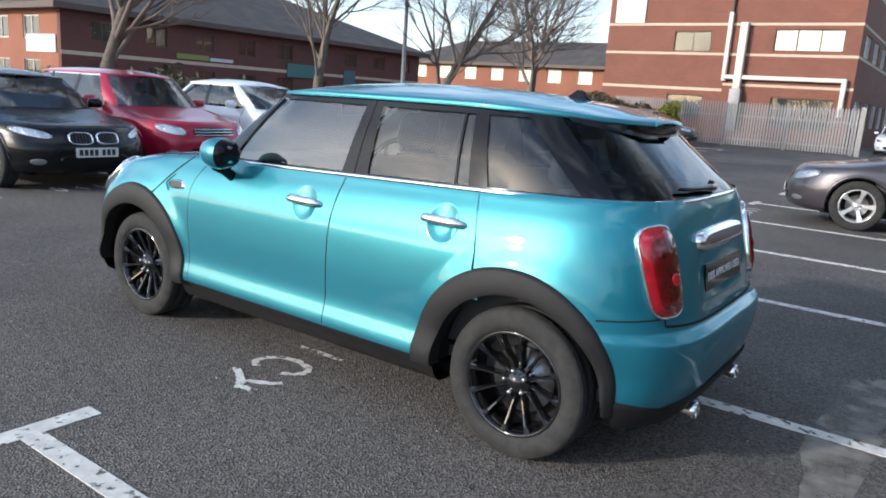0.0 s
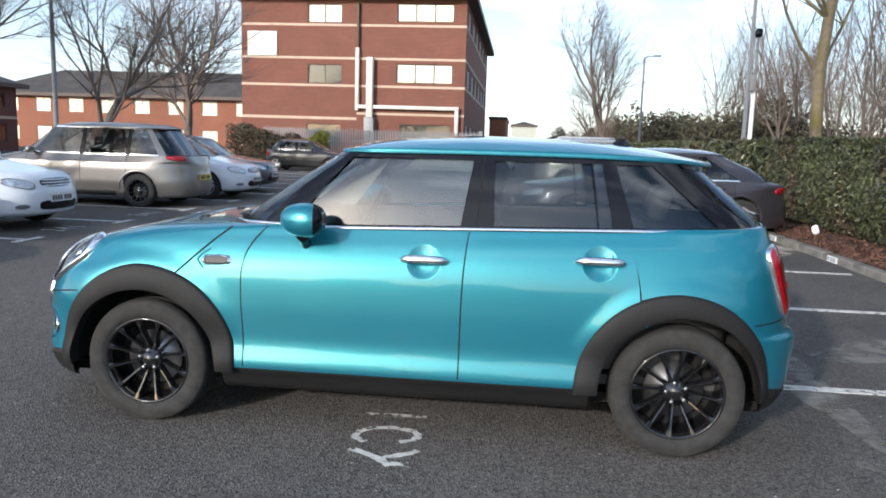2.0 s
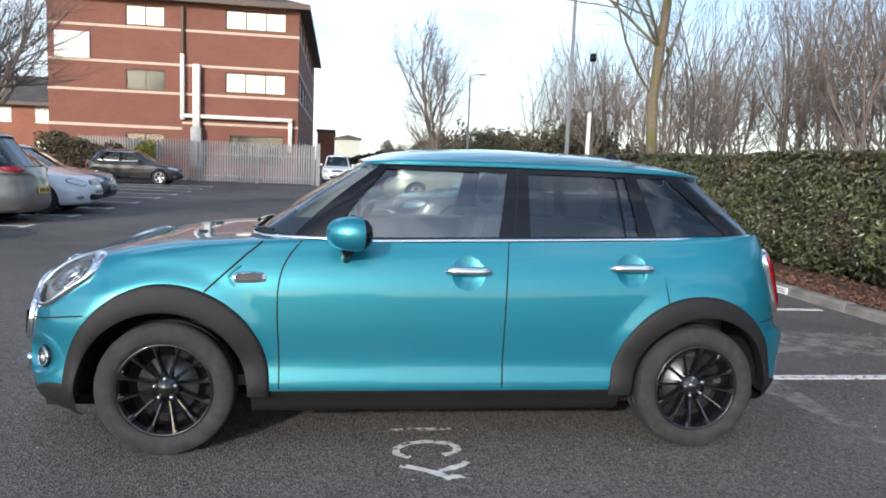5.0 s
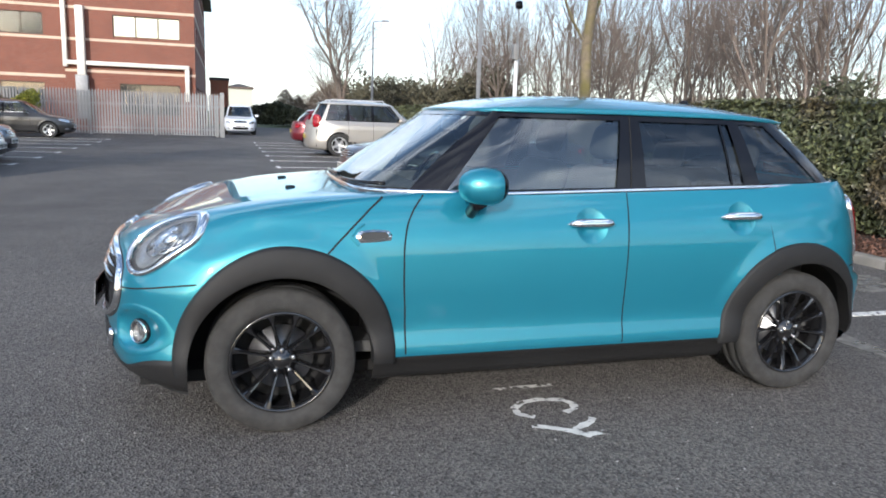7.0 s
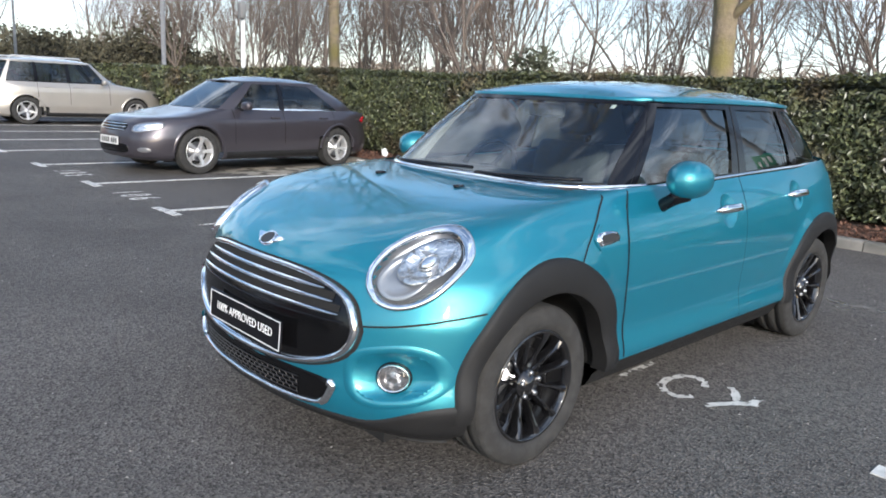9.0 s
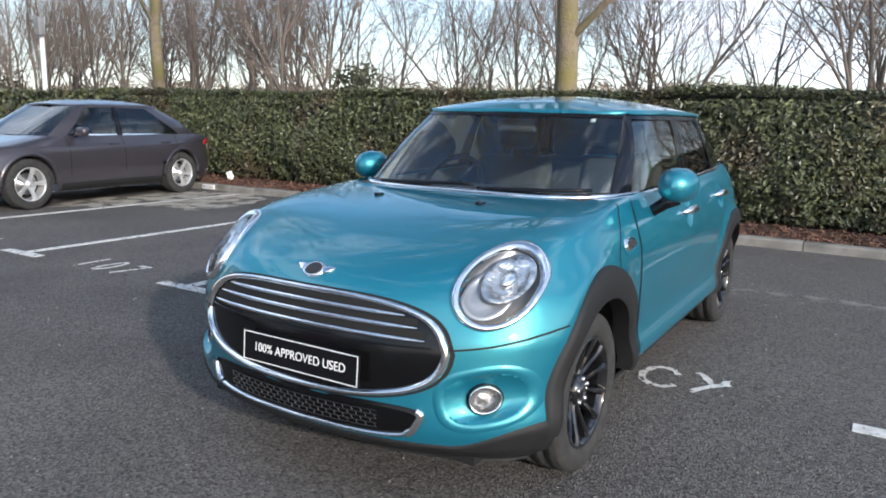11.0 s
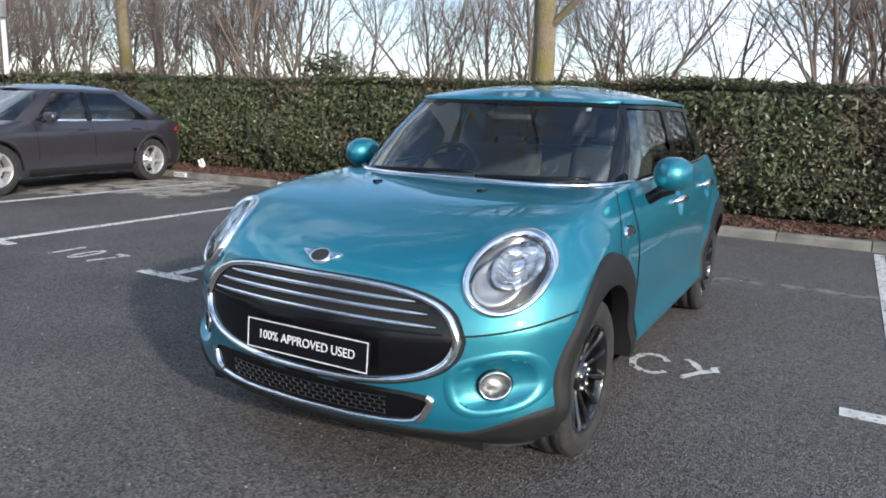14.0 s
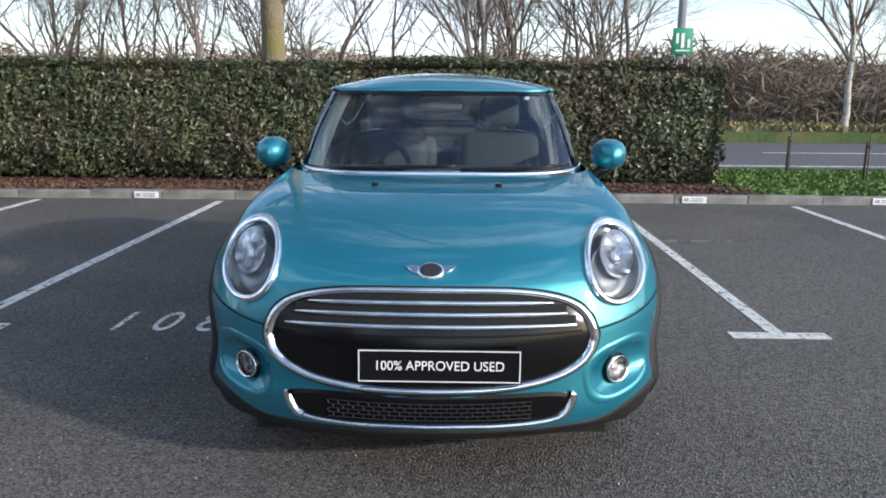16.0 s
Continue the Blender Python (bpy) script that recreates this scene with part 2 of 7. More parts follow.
class Geo:
    """Collects vertices and faces."""
    def __init__(self):
        self.v, self.f = [], []

    def add(self, verts, faces):
        o = len(self.v)
        self.v += [tuple(p) for p in verts]
        self.f += [tuple(i + o for i in f) for f in faces]
        return self

    def box(self, x0, x1, y0, y1, z0, z1, m=None):
        pts = [Vector(p) for p in ((x0, y0, z0), (x1, y0, z0), (x1, y1, z0), (x0, y1, z0), (x0, y0, z1), (x1, y0, z1), (x1, y1, z1), (x0, y1, z1))]
        if m:
            pts = [m @ p for p in pts]
        return self.add(pts, [(0, 3, 2, 1), (4, 5, 6, 7), (0, 1, 5, 4), (1, 2, 6, 5), (2, 3, 7, 6), (3, 0, 4, 7)])

    def soft_box(self, x0, x1, y0, y1, z0, z1, r=0.02, m=None, n=2):
        """A box with rounded edges."""
        bm = bmesh.new()
        bmesh.ops.create_cube(bm, size=1.0)
        for v in bm.verts:
            v.co = Vector(((x0 + x1) / 2 + v.co.x * (x1 - x0), (y0 + y1) / 2 + v.co.y * (y1 - y0), (z0 + z1) / 2 + v.co.z * (z1 - z0)))
        bmesh.ops.bevel(bm, geom=bm.edges[:], offset=min(r, 0.49 * min(x1 - x0, y1 - y0, z1 - z0)), segments=n, profile=0.5, affect='EDGES')
        bm.verts.index_update()
        vs = [(m @ v.co) if m else v.co.copy() for v in bm.verts]
        self.add(vs, [tuple(v.index for v in f.verts) for f in bm.faces])
        bm.free()
        return self

    def tube(self, pts, radii, sides=6, cap=True):
        pts = [Vector(p) for p in pts]
        rings = []
        for i, p in enumerate(pts):
            d = (pts[min(i + 1, len(pts) - 1)] - pts[max(i - 1, 0)]).normalized()
            a = d.orthogonal().normalized()
            if abs(d.z) < 0.9:
                a = d.cross(Vector((0, 0, 1))).normalized()
            b = d.cross(a)
            r = radii[i] if hasattr(radii, "__len__") else radii
            rings.append([p + a * (r * math.cos(k * 2 * math.pi / sides)) + b * (r * math.sin(k * 2 * math.pi / sides)) for k in range(sides)])
        return self.loft(rings, True, cap)

    def loft(self, rings, closed=True, cap=False, flip=False):
        n = len(rings[0])
        fs = []
        for i in range(len(rings) - 1):
            for k in range(n if closed else n - 1):
                q = (i * n + k, i * n + (k + 1) % n, (i + 1) * n + (k + 1) % n, (i + 1) * n + k)
                fs.append(q[::-1] if flip else q)
        if cap:
            fs.append(tuple(range(n))[::-1])
            fs.append(tuple((len(rings) - 1) * n + k for k in range(n)))
        return self.add([p for r in rings for p in r], fs)

    def lathe(self, profile, centre, sides=48, axis="y"):
        """profile: (radius, offset along the axis)."""
        rings = []
        for r, h in profile:
            ring = []
            for k in range(sides):
                a = 2 * math.pi * k / sides
                c, s = r * math.cos(a), r * math.sin(a)
                p = {"y": (c, h, s), "x": (h, c, s), "z": (c, s, h)}[axis]
                ring.append(Vector(p) + Vector(centre))
            rings.append(ring)
        return self.loft(rings)

    def mirrored(self):
        g = Geo()
        g.v = [(x, -y, z) for x, y, z in self.v]
        g.f = [f[::-1] for f in self.f]
        return g

    def put(self, name, mat, parent=None, label="", smooth=True):
        return part(name, self.v, self.f, mat, parent, label, smooth)


def smooth_table(xs, ys):
    """A smooth curve through a table of numbers, with no overshoot."""
    xs, ys = np.asarray(xs, float), np.asarray(ys, float)
    d = np.diff(ys) / np.diff(xs)
    m = np.concatenate([[d[0]], np.where(d[:-1] * d[1:] > 0, 2 * d[:-1] * d[1:] / (d[:-1] + d[1:] + 1e-12), 0), [d[-1]]])

    def at(x):
        x = float(np.clip(x, xs[0], xs[-1]))
        i = min(int(np.searchsorted(xs, x, "right")) - 1, len(xs) - 2)
        h = xs[i + 1] - xs[i]
        t = (x - xs[i]) / h
        return float((2 * t**3 - 3 * t**2 + 1) * ys[i] + (t**3 - 2 * t**2 + t) * h * m[i] + (-2 * t**3 + 3 * t**2) * ys[i + 1] + (t**3 - t**2) * h * m[i + 1])
    return at


def spline_table(xs, ys):
    """A curve of even curvature through a table of numbers (natural cubic spline)."""
    xs, ys = np.asarray(xs, float), np.asarray(ys, float)
    n, h = len(xs), np.diff(xs)
    a, r = np.eye(n), np.zeros(n)
    for i in range(1, n - 1):
        a[i, i - 1:i + 2] = h[i - 1], 2 * (h[i - 1] + h[i]), h[i]
        r[i] = 6 * ((ys[i + 1] - ys[i]) / h[i] - (ys[i] - ys[i - 1]) / h[i - 1])
    c = np.linalg.solve(a, r)

    def at(x):
        x = float(np.clip(x, xs[0], xs[-1]))
        i = min(int(np.searchsorted(xs, x, "right")) - 1, n - 2)
        p, q = xs[i + 1] - x, x - xs[i]
        return float((c[i] * p**3 + c[i + 1] * q**3) / (6 * h[i]) + (ys[i] / h[i] - c[i] * h[i] / 6) * p + (ys[i + 1] / h[i] - c[i + 1] * h[i] / 6) * q)
    return at


class Shell:
    """A car's skin as level outlines: each level is a rounded plan shape with its own nose, tail and width."""
    def __init__(self, levels, tilt=lambda x, z: 0.0, spline=False, flare=lambda x, z: 0.0):
        self.flare = flare
        cols = list(zip(*levels))
        self.zs = cols[0]
        self.t = [smooth_table(cols[0], c) for c in cols[1:]]
        self.tilt = tilt
        if spline:
            self.t[2] = spline_table(cols[0], cols[3])

    def at(self, z):
        return [t(z) for t in self.t]

    def level(self, x, z):
        z0 = z
        for _ in range(3):
            z0 = z - self.tilt(x, z0)
        return z0

    def side(self, x, z):
        xf, xr, w, nf, nr, mf, mr = self.at(self.level(x, z))
        if x < mf:
            u = min(1.0, (mf - x) / (mf - xf))
            y = w * (1 - u**nf) ** (1 / nf)
        elif x > mr:
            u = min(1.0, (x - mr) / (xr - mr))
            y = w * (1 - u**nr) ** (1 / nr)
        else:
            y = w
        return Vector((x, -y - self.flare(x, z), z))

    def front(self, y, z):
        xf, xr, w, nf, nr, mf, mr = self.at(z)
        u = min(1.0, abs(y) / w)
        x = mf - (mf - xf) * (1 - u**nf) ** (1 / nf)
        return Vector((x, y, z + self.tilt(x, z)))

    def rear(self, y, z):
        xf, xr, w, nf, nr, mf, mr = self.at(z)
        u = min(1.0, abs(y) / w)
        x = mr + (xr - mr) * (1 - u**nr) ** (1 / nr)
        return Vector((x, y, z + self.tilt(x, z)))

    fine = (40, 64, 32)

    def half(self, z):
        """Points from the nose, round the left side, to the tail."""
        xf, xr, w, nf, nr, mf, mr = self.at(z)
        nf_pts, nm_pts, nr_pts = self.fine
        pts = []
        for k in range(nf_pts):
            a = 0.5 * math.pi * k / nf_pts
            pts.append((mf - (mf - xf) * math.cos(a) ** (2 / nf), -w * math.sin(a) ** (2 / nf)))
        for k in range(nm_pts):
            pts.append((mf + (mr - mf) * k / nm_pts, -w))
        for k in range(nr_pts + 1):
            a = 0.5 * math.pi * (1 - k / nr_pts)
            pts.append((mr + (xr - mr) * max(0, math.cos(a)) ** (2 / nr), -w * max(0, math.sin(a)) ** (2 / nr)))
        lifted = [Vector((x, y, z + self.tilt(x, z))) for x, y in pts]
        return [Vector((p.x, p.y - self.flare(p.x, p.z) if p.y < -0.4 else p.y, p.z)) for p in lifted]

    def skin(self, zs, keep):
        """The loft of all levels as a closed skin; keep(point) says which faces stay."""
        rings = []
        for z in zs:
            h = self.half(z)
            rings.append(h + [Vector((p.x, -p.y, p.z)) for p in h[-2:0:-1]])
        n = len(rings[0])
        g = Geo()
        g.v = [p for r in rings for p in r]
        for i in range(len(rings) - 1):
            for k in range(n):
                q = (i * n + k, i * n + (k + 1) % n, (i + 1) * n + (k + 1) % n, (i + 1) * n + k)
                c = (g.v[q[0]] + g.v[q[1]] + g.v[q[2]] + g.v[q[3]]) / 4
                if keep(c):
                    g.f.append(q)
        used = sorted({i for f in g.f for i in f})
        at = {i: k for k, i in enumerate(used)}
        g.v, g.f = [g.v[i] for i in used], [tuple(at[i] for i in f) for f in g.f]
        return g


def on(fn, u, v, off=0.0):
    """A point on a skin, lifted off it by off."""
    e = 0.004
    p = fn(u, v)
    a, b = fn(u + e, v) - fn(u - e, v), fn(u, v + e) - fn(u, v - e)
    n = a.cross(b)
    if n.length < 1e-12:
        return p
    n.normalize()
    if n.dot(Vector((p.x * 0.4, p.y * 2.2, (p.z - 0.6) * 0.6))) < 0:
        n = -n
    return p + n * off


def outward(g):
    """Turns a sheet's faces so that most of them look away from the car's middle."""
    s = 0.0
    for f in g.f:
        a, b, c = (Vector(g.v[i]) for i in f[:3])
        s += (b - a).cross(c - a).dot(Vector((a.x * 0.4, a.y * 2.2, (a.z - 0.6) * 0.6)))
    if s < 0:
        g.f = [f[::-1] for f in g.f]
    return g


def rings_on(fn, loops, cap=True, back=False):
    """Closed curves laid on a skin, each at its own lift, joined in turn; the last one is filled."""
    g = Geo()
    n = len(loops[0][0])
    rings = [[on(fn, u, v, off) for u, v in curve] for curve, off in loops]
    fs = []
    for i in range(len(rings) - 1):
        for k in range(n):
            fs.append((i * n + k, i * n + (k + 1) % n, (i + 1) * n + (k + 1) % n, (i + 1) * n + k))
    vs = [p for r in rings for p in r]
    if cap:
        curve, off = loops[-1]
        cu, cv = sum(u for u, _ in curve) / n, sum(v for _, v in curve) / n
        o = (len(rings) - 1) * n
        for t in (0.92, 0.84, 0.75, 0.65, 0.55, 0.44, 0.33, 0.22, 0.10):
            vs += [on(fn, cu + (u - cu) * t, cv + (v - cv) * t, off) for u, v in curve]
            fs += [(o + k, o + (k + 1) % n, o + n + (k + 1) % n, o + n + k) for k in range(n)]
            o += n
        vs.append(on(fn, cu, cv, off))
        fs += [(o + k, o + (k + 1) % n, len(vs) - 1) for k in range(n)]
    return outward(g.add(vs, fs))


def oval(cu, cv, ru, rv, n=40, power=2.0, turn=0.0):
    out = []
    for k in range(n):
        a = 2 * math.pi * k / n
        c, s = math.cos(a), math.sin(a)
        x, y = ru * math.copysign(abs(c) ** (2 / power), c), rv * math.copysign(abs(s) ** (2 / power), s)
        out.append((cu + x * math.cos(turn) - y * math.sin(turn), cv + x * math.sin(turn) + y * math.cos(turn)))
    return out


def strip_on(fn, pts, width, off=0.0015, thick=0.0):
    """A narrow band along a line laid on a skin."""
    g = Geo()
    rows = []
    for i, (u, v) in enumerate(pts):
        a, b = pts[max(i - 1, 0)], pts[min(i + 1, len(pts) - 1)]
        du, dv = b[0] - a[0], b[1] - a[1]
        k = width / 2 / max(1e-9, math.hypot(du, dv))
        q = [on(fn, u - dv * k, v + du * k, off), on(fn, u + dv * k, v - du * k, off)]
        if thick:
            q = [on(fn, u - dv * k, v + du * k, off), on(fn, u - dv * k * 0.7, v + du * k * 0.7, off + thick), on(fn, u + dv * k * 0.7, v - du * k * 0.7, off + thick), on(fn, u + dv * k, v - du * k, off)]
        rows.append(q)
    return g.loft(rows, False)


def patch(fn, rows):
    """A sheet: rows of points (u, v, lift) laid on a skin."""
    return Geo().loft([[on(fn, u, v, o) for u, v, o in row] for row in rows], False)


def mirror_pair(g, name, mat, parent, label=""):
    return g.put(name, mat, parent, label), g.mirrored().put(name, mat, parent, label)


def dense(pts, n=8):
    out = []
    for (a, b), (c, d) in zip(pts, pts[1:]):
        out += [(a + (c - a) * k / n, b + (d - b) * k / n) for k in range(n)]
    return out + [pts[-1]]


def text_mesh(s, size, name, mat, parent, m, label=""):
    cu = bpy.data.curves.new(name, 'FONT')
    cu.body, cu.size, cu.align_x, cu.align_y, cu.extrude = s, size, 'CENTER', 'CENTER', 0.0008
    tmp = bpy.data.objects.new(name, cu)
    scene.collection.objects.link(tmp)
    dg = bpy.context.evaluated_depsgraph_get()
    me = bpy.data.meshes.new_from_object(tmp.evaluated_get(dg))
    bpy.data.objects.remove(tmp)
    me.materials.clear()
    me.materials.append(mat)
    me.transform(m)
    ob = new(name, me)
    if parent:
        ob.parent = parent
    if label:
        ob["label"] = label
    return ob


# ---------- wheels ----------
def wheel(parent, x, y, r, rim_r, out, style="black", turn=0.0, half=0.095):
    """A road wheel with its tyre, rim, spokes and brake disc; out is -1 for the left side, 1 for the right."""
    w = new("wheel")
    w.parent = parent
    w.location = (x, y, r)
    w.rotation_euler = (0, turn, 0 if out < 0 else math.pi)
    h = half
    Geo().lathe([(rim_r * 0.985, -h * 0.80), (rim_r * 1.03, -h * 0.98), (rim_r * 1.14, -h * 1.10), (r * 0.90, -h * 1.08), (r * 0.955, -h * 0.97),
                 (r * 0.962, -h * 0.96), (r * 0.985, -h * 0.84)], (0, 0, 0), 56).put("tyre", M["rubber"], w)
    tr = Geo()
    prof = [(r * 0.985, -h * 0.84), (r, -h * 0.66), (r, -h * 0.42), (r - 0.006, -h * 0.38), (r - 0.006, -h * 0.30), (r, -h * 0.26), (r, h * 0.26),
            (r - 0.006, h * 0.30), (r - 0.006, h * 0.38), (r, h * 0.42), (r, h * 0.66), (r * 0.97, h * 0.95), (rim_r * 1.05, h)]
    tr.lathe(prof, (0, 0, 0), 56).put("tread", M["tread"], w)
    metal = M["rim_black"] if style == "black" else M["rim_silver"]
    Geo().lathe([(rim_r * 1.02, -h * 0.93), (rim_r * 1.0, -h * 1.0), (rim_r * 0.955, -h * 0.95), (rim_r * 0.93, -h * 0.6), (rim_r * 0.90, h * 0.6), (rim_r * 0.86, h * 0.7)], (0, 0, 0), 56).put("rim", metal, w)
    Geo().lathe([(rim_r * 0.9, h * 0.45), (rim_r * 0.3, h * 0.4), (0.001, h * 0.4)], (0, 0, 0), 32).put("backing", M["dark"], w)
    Geo().lathe([(rim_r * 0.64, h * 0.10), (rim_r * 0.64, -h * 0.05), (rim_r * 0.28, -h * 0.05), (rim_r * 0.26, -h * 0.3), (0.001, -h * 0.3)], (0, 0, 0), 40).put("brake_disc", M["steel"], w)
    n, width = (12, 0.115) if style == "black" else (5, 0.26)
    for k in range(n):
        a = 2 * math.pi * k / n
        m = Matrix.Rotation(a, 4, 'Y')
        sp = Geo()
        rows = []
        for t, hw, dep in (((0.20, 1.3, 0.50), (0.36, 0.80, 0.56), (0.60, 0.70, 0.72), (0.82, 0.95, 0.90), (0.97, 1.9, 0.97)) if style == "black" else ((0.20, 1.2, 0.62), (0.36, 0.85, 0.70), (0.60, 0.75, 0.80), (0.85, 0.95, 0.90), (0.96, 1.3, 0.93))):
            q = width * rim_r * hw * (1.0 if style == "black" else 0.9 + 0.5 * t) * 0.5
            yy = -h * dep
            if style == "black":
                rows.append([m @ Vector((f * q, yy + dd, t * rim_r)) for f, dd in ((-1, 0.040), (-0.8, 0.010), (-0.35, 0.001), (0.35, 0.001), (0.8, 0.010), (1, 0.040))])
            else:
                rows.append([m @ Vector((-q, yy + 0.026, t * rim_r)), m @ Vector((-q * 0.75, yy, t * rim_r)), m @ Vector((q * 0.75, yy, t * rim_r)), m @ Vector((q, yy + 0.026, t * rim_r))])
        sp.loft(rows, False, flip=True).put("spoke", metal, w, smooth=False)
    Geo().lathe([(rim_r * 0.29, -h * 0.45), (rim_r * 0.28, -h * 0.66), (rim_r * 0.17, -h * 0.72), (rim_r * 0.16, -h * 0.78), (0.001, -h * 0.80)], (0, 0, 0), 24).put("hub_cap", metal, w)
    for k in range(5):
        a = 2 * math.pi * (k + 0.5) / 5
        c = (rim_r * 0.225 * math.cos(a), 0, rim_r * 0.225 * math.sin(a))
        Geo().lathe([(0.009, -h * 0.66), (0.009, -h * 0.80), (0.001, -h * 0.80)], c, 8).put("wheel_nut", M["steel"], w)
    return w


# ---------- the teal hatchback ----------
def tilt_body(x, z):
    k = min(1.0, max(0.0, (z - 0.72) / 0.28))
    k = k * k * (3 - 2 * k)
    return 0.030 * max(x + 0.45, -0.6) * k * (1.0 if x > -0.45 else 0.85)


def arch_flare(x, z):
    """The wings swell out towards the wheel arches."""
    out = 0.0
    for ax, r in ((-1.283, 0.468), (1.283, 0.455)):
        t = min(1.0, max(0.0, (math.hypot(x - ax, z - 0.31) - r) / 0.105))
        out += 0.016 * (1 - t * t * (3 - 2 * t))
    ends = min(1.0, max(0.0, (x + 1.74) / 0.16)) * min(1.0, max(0.0, (1.74 - x) / 0.16))
    low = min(1.0, max(0.0, (z - 0.42) / 0.20))
    return out * ends * low * low * (3 - 2 * low)


BODY = Shell([
    (0.190, -1.880, 1.740, 0.750, 2.3, 4.4, -1.52, 0.95),
    (0.215, -1.955, 1.800, 0.796, 2.2, 4.4, -1.55, 0.95),
    (0.260, -2.018, 1.845, 0.8205, 2.15, 4.4, -1.57, 0.95),
    (0.330, -2.037, 1.872, 0.8420, 2.1, 4.4, -1.58, 0.95),
    (0.420, -2.040, 1.893, 0.8270, 2.08, 4.4, -1.58, 0.95),
    (0.520, -2.039, 1.907, 0.8245, 2.06, 4.4, -1.58, 0.95),
    (0.570, -2.034, 1.902, 0.8270, 2.05, 4.4, -1.58, 0.95),
    (0.600, -2.028, 1.862, 0.8285, 2.05, 4.4, -1.58, 0.95),
    (0.680, -2.002, 1.836, 0.8290, 2.05, 4.4, -1.54, 0.95),
    (0.750, -1.975, 1.818, 0.8262, 2.10, 4.5, -1.47, 0.95),
    (0.800, -1.924, 1.804, 0.8200, 2.3, 4.5, -1.36, 0.95),
    (0.850, -1.826, 1.788, 0.8070, 3.0, 4.6, -1.20, 0.95),
    (0.900, -1.692, 1.770, 0.7865, 4.3, 4.7, -1.02, 0.95),
    (0.940, -1.560, 1.756, 0.7660, 5.4, 4.8, -0.94, 0.95),
    (0.970, -1.425, 1.746, 0.748, 5.6, 4.8, -0.80, 0.95),
    (0.990, -1.290, 1.738, 0.737, 5.4, 4.8, -0.66, 0.95),
    (1.004, -1.150, 1.733, 0.727, 5.2, 4.8, -0.46, 0.95),
    (1.014, -0.960, 1.730, 0.717, 5.0, 4.8, -0.40, 0.95),
], tilt_body, spline=True, flare=arch_flare)
BODY.fine = (64, 100, 60)


def tilt_top(x, z):
    k = 1 - min(1.0, max(0.0, (z - 1.0) / 0.36))
    return 0.030 * (x + 0.45) * k


TOP = Shell([
    (1.000, -0.965, 1.735, 0.722, 5.0, 4.2, 0.30, 0.70),
    (1.060, -0.880, 1.692, 0.708, 5.2, 4.1, 0.30, 0.70),
    (1.140, -0.760, 1.618, 0.688, 5.5, 4.0, 0.30, 0.70),
    (1.230, -0.620, 1.532, 0.660, 5.8, 3.9, 0.30, 0.66),
    (1.310, -0.490, 1.456, 0.630, 6.0, 3.8, 0.30, 0.62),
    (1.375, -0.395, 1.400, 0.605, 6.0, 3.7, 0.30, 0.60),
], tilt_top)
Z_BELT, Z_ROOF = 1.002, 1.372
AX_F, AX_R, WHEEL_R = -1.283, 1.283, 0.31


def line(x_belt, x_roof):
    return lambda z: x_belt + (x_roof - x_belt) * (z - Z_BELT) / (Z_ROOF - Z_BELT)


def side_pane(top, xa, xb, z0, z1, off=0.0, nz=10, nx=8):
    """A sheet on the left side between two leaning lines, with z taken before the belt's rise."""
    rows = []
    for i in range(nz + 1):
        z = z0 + (z1 - z0) * i / nz
        a, b = xa(z), xb(z)
        row = []
        for k in range(nx + 1):
            x = a + (b - a) * k / nx
            zz = z + top.tilt(x, z)
            row.append(on(top.side, x, zz, off))
        rows.append(row)
    return outward(Geo().loft(rows, False))


def corner_pane(top, front, edge, xb, z0, z1, off=0.0, nz=10, nk=10):
    """A sheet that wraps the left front or rear corner: from the fraction edge of the width to the side line xb."""
    rows = []
    for i in range(nz + 1):
        z = z0 + (z1 - z0) * i / nz
        xf, xr, w, nf, nr, mf, mr = top.at(z)
        n, m, e = (nf, mf, xf) if front else (nr, mr, xr)
        a0 = math.asin(min(1, edge ** (n / 2)))
        u = min(1.0, abs(xb(z) - m) / abs(e - m))
        a1 = math.acos(u ** (n / 2))
        row = []
        for k in range(nk + 1):
            a = a0 + (a1 - a0) * k / nk
            x = m + (e - m) * math.cos(a) ** (2 / n)
            y = -w * math.sin(a) ** (2 / n)
            p = Vector((x, y, z + top.tilt(x, z)))
            d = Vector((x - m, y * 1.4, 0)).normalized()
            row.append(p + d * off)
        rows.append(row)
    return outward(Geo().loft(rows, False))


def end_pane(top, fn, edge, z0, z1, off=0.0, nz=12, ny=18):
    """Windscreen or rear screen: across the given fraction of the width."""
    rows = []
    for i in range(nz + 1):
        z = z0 + (z1 - z0) * i / nz
        w = top.at(z)[2] * edge
        rows.append([on(fn, -w + 2 * w * k / ny, z, off) for k in range(ny + 1)])
    return outward(Geo().loft(rows, False))


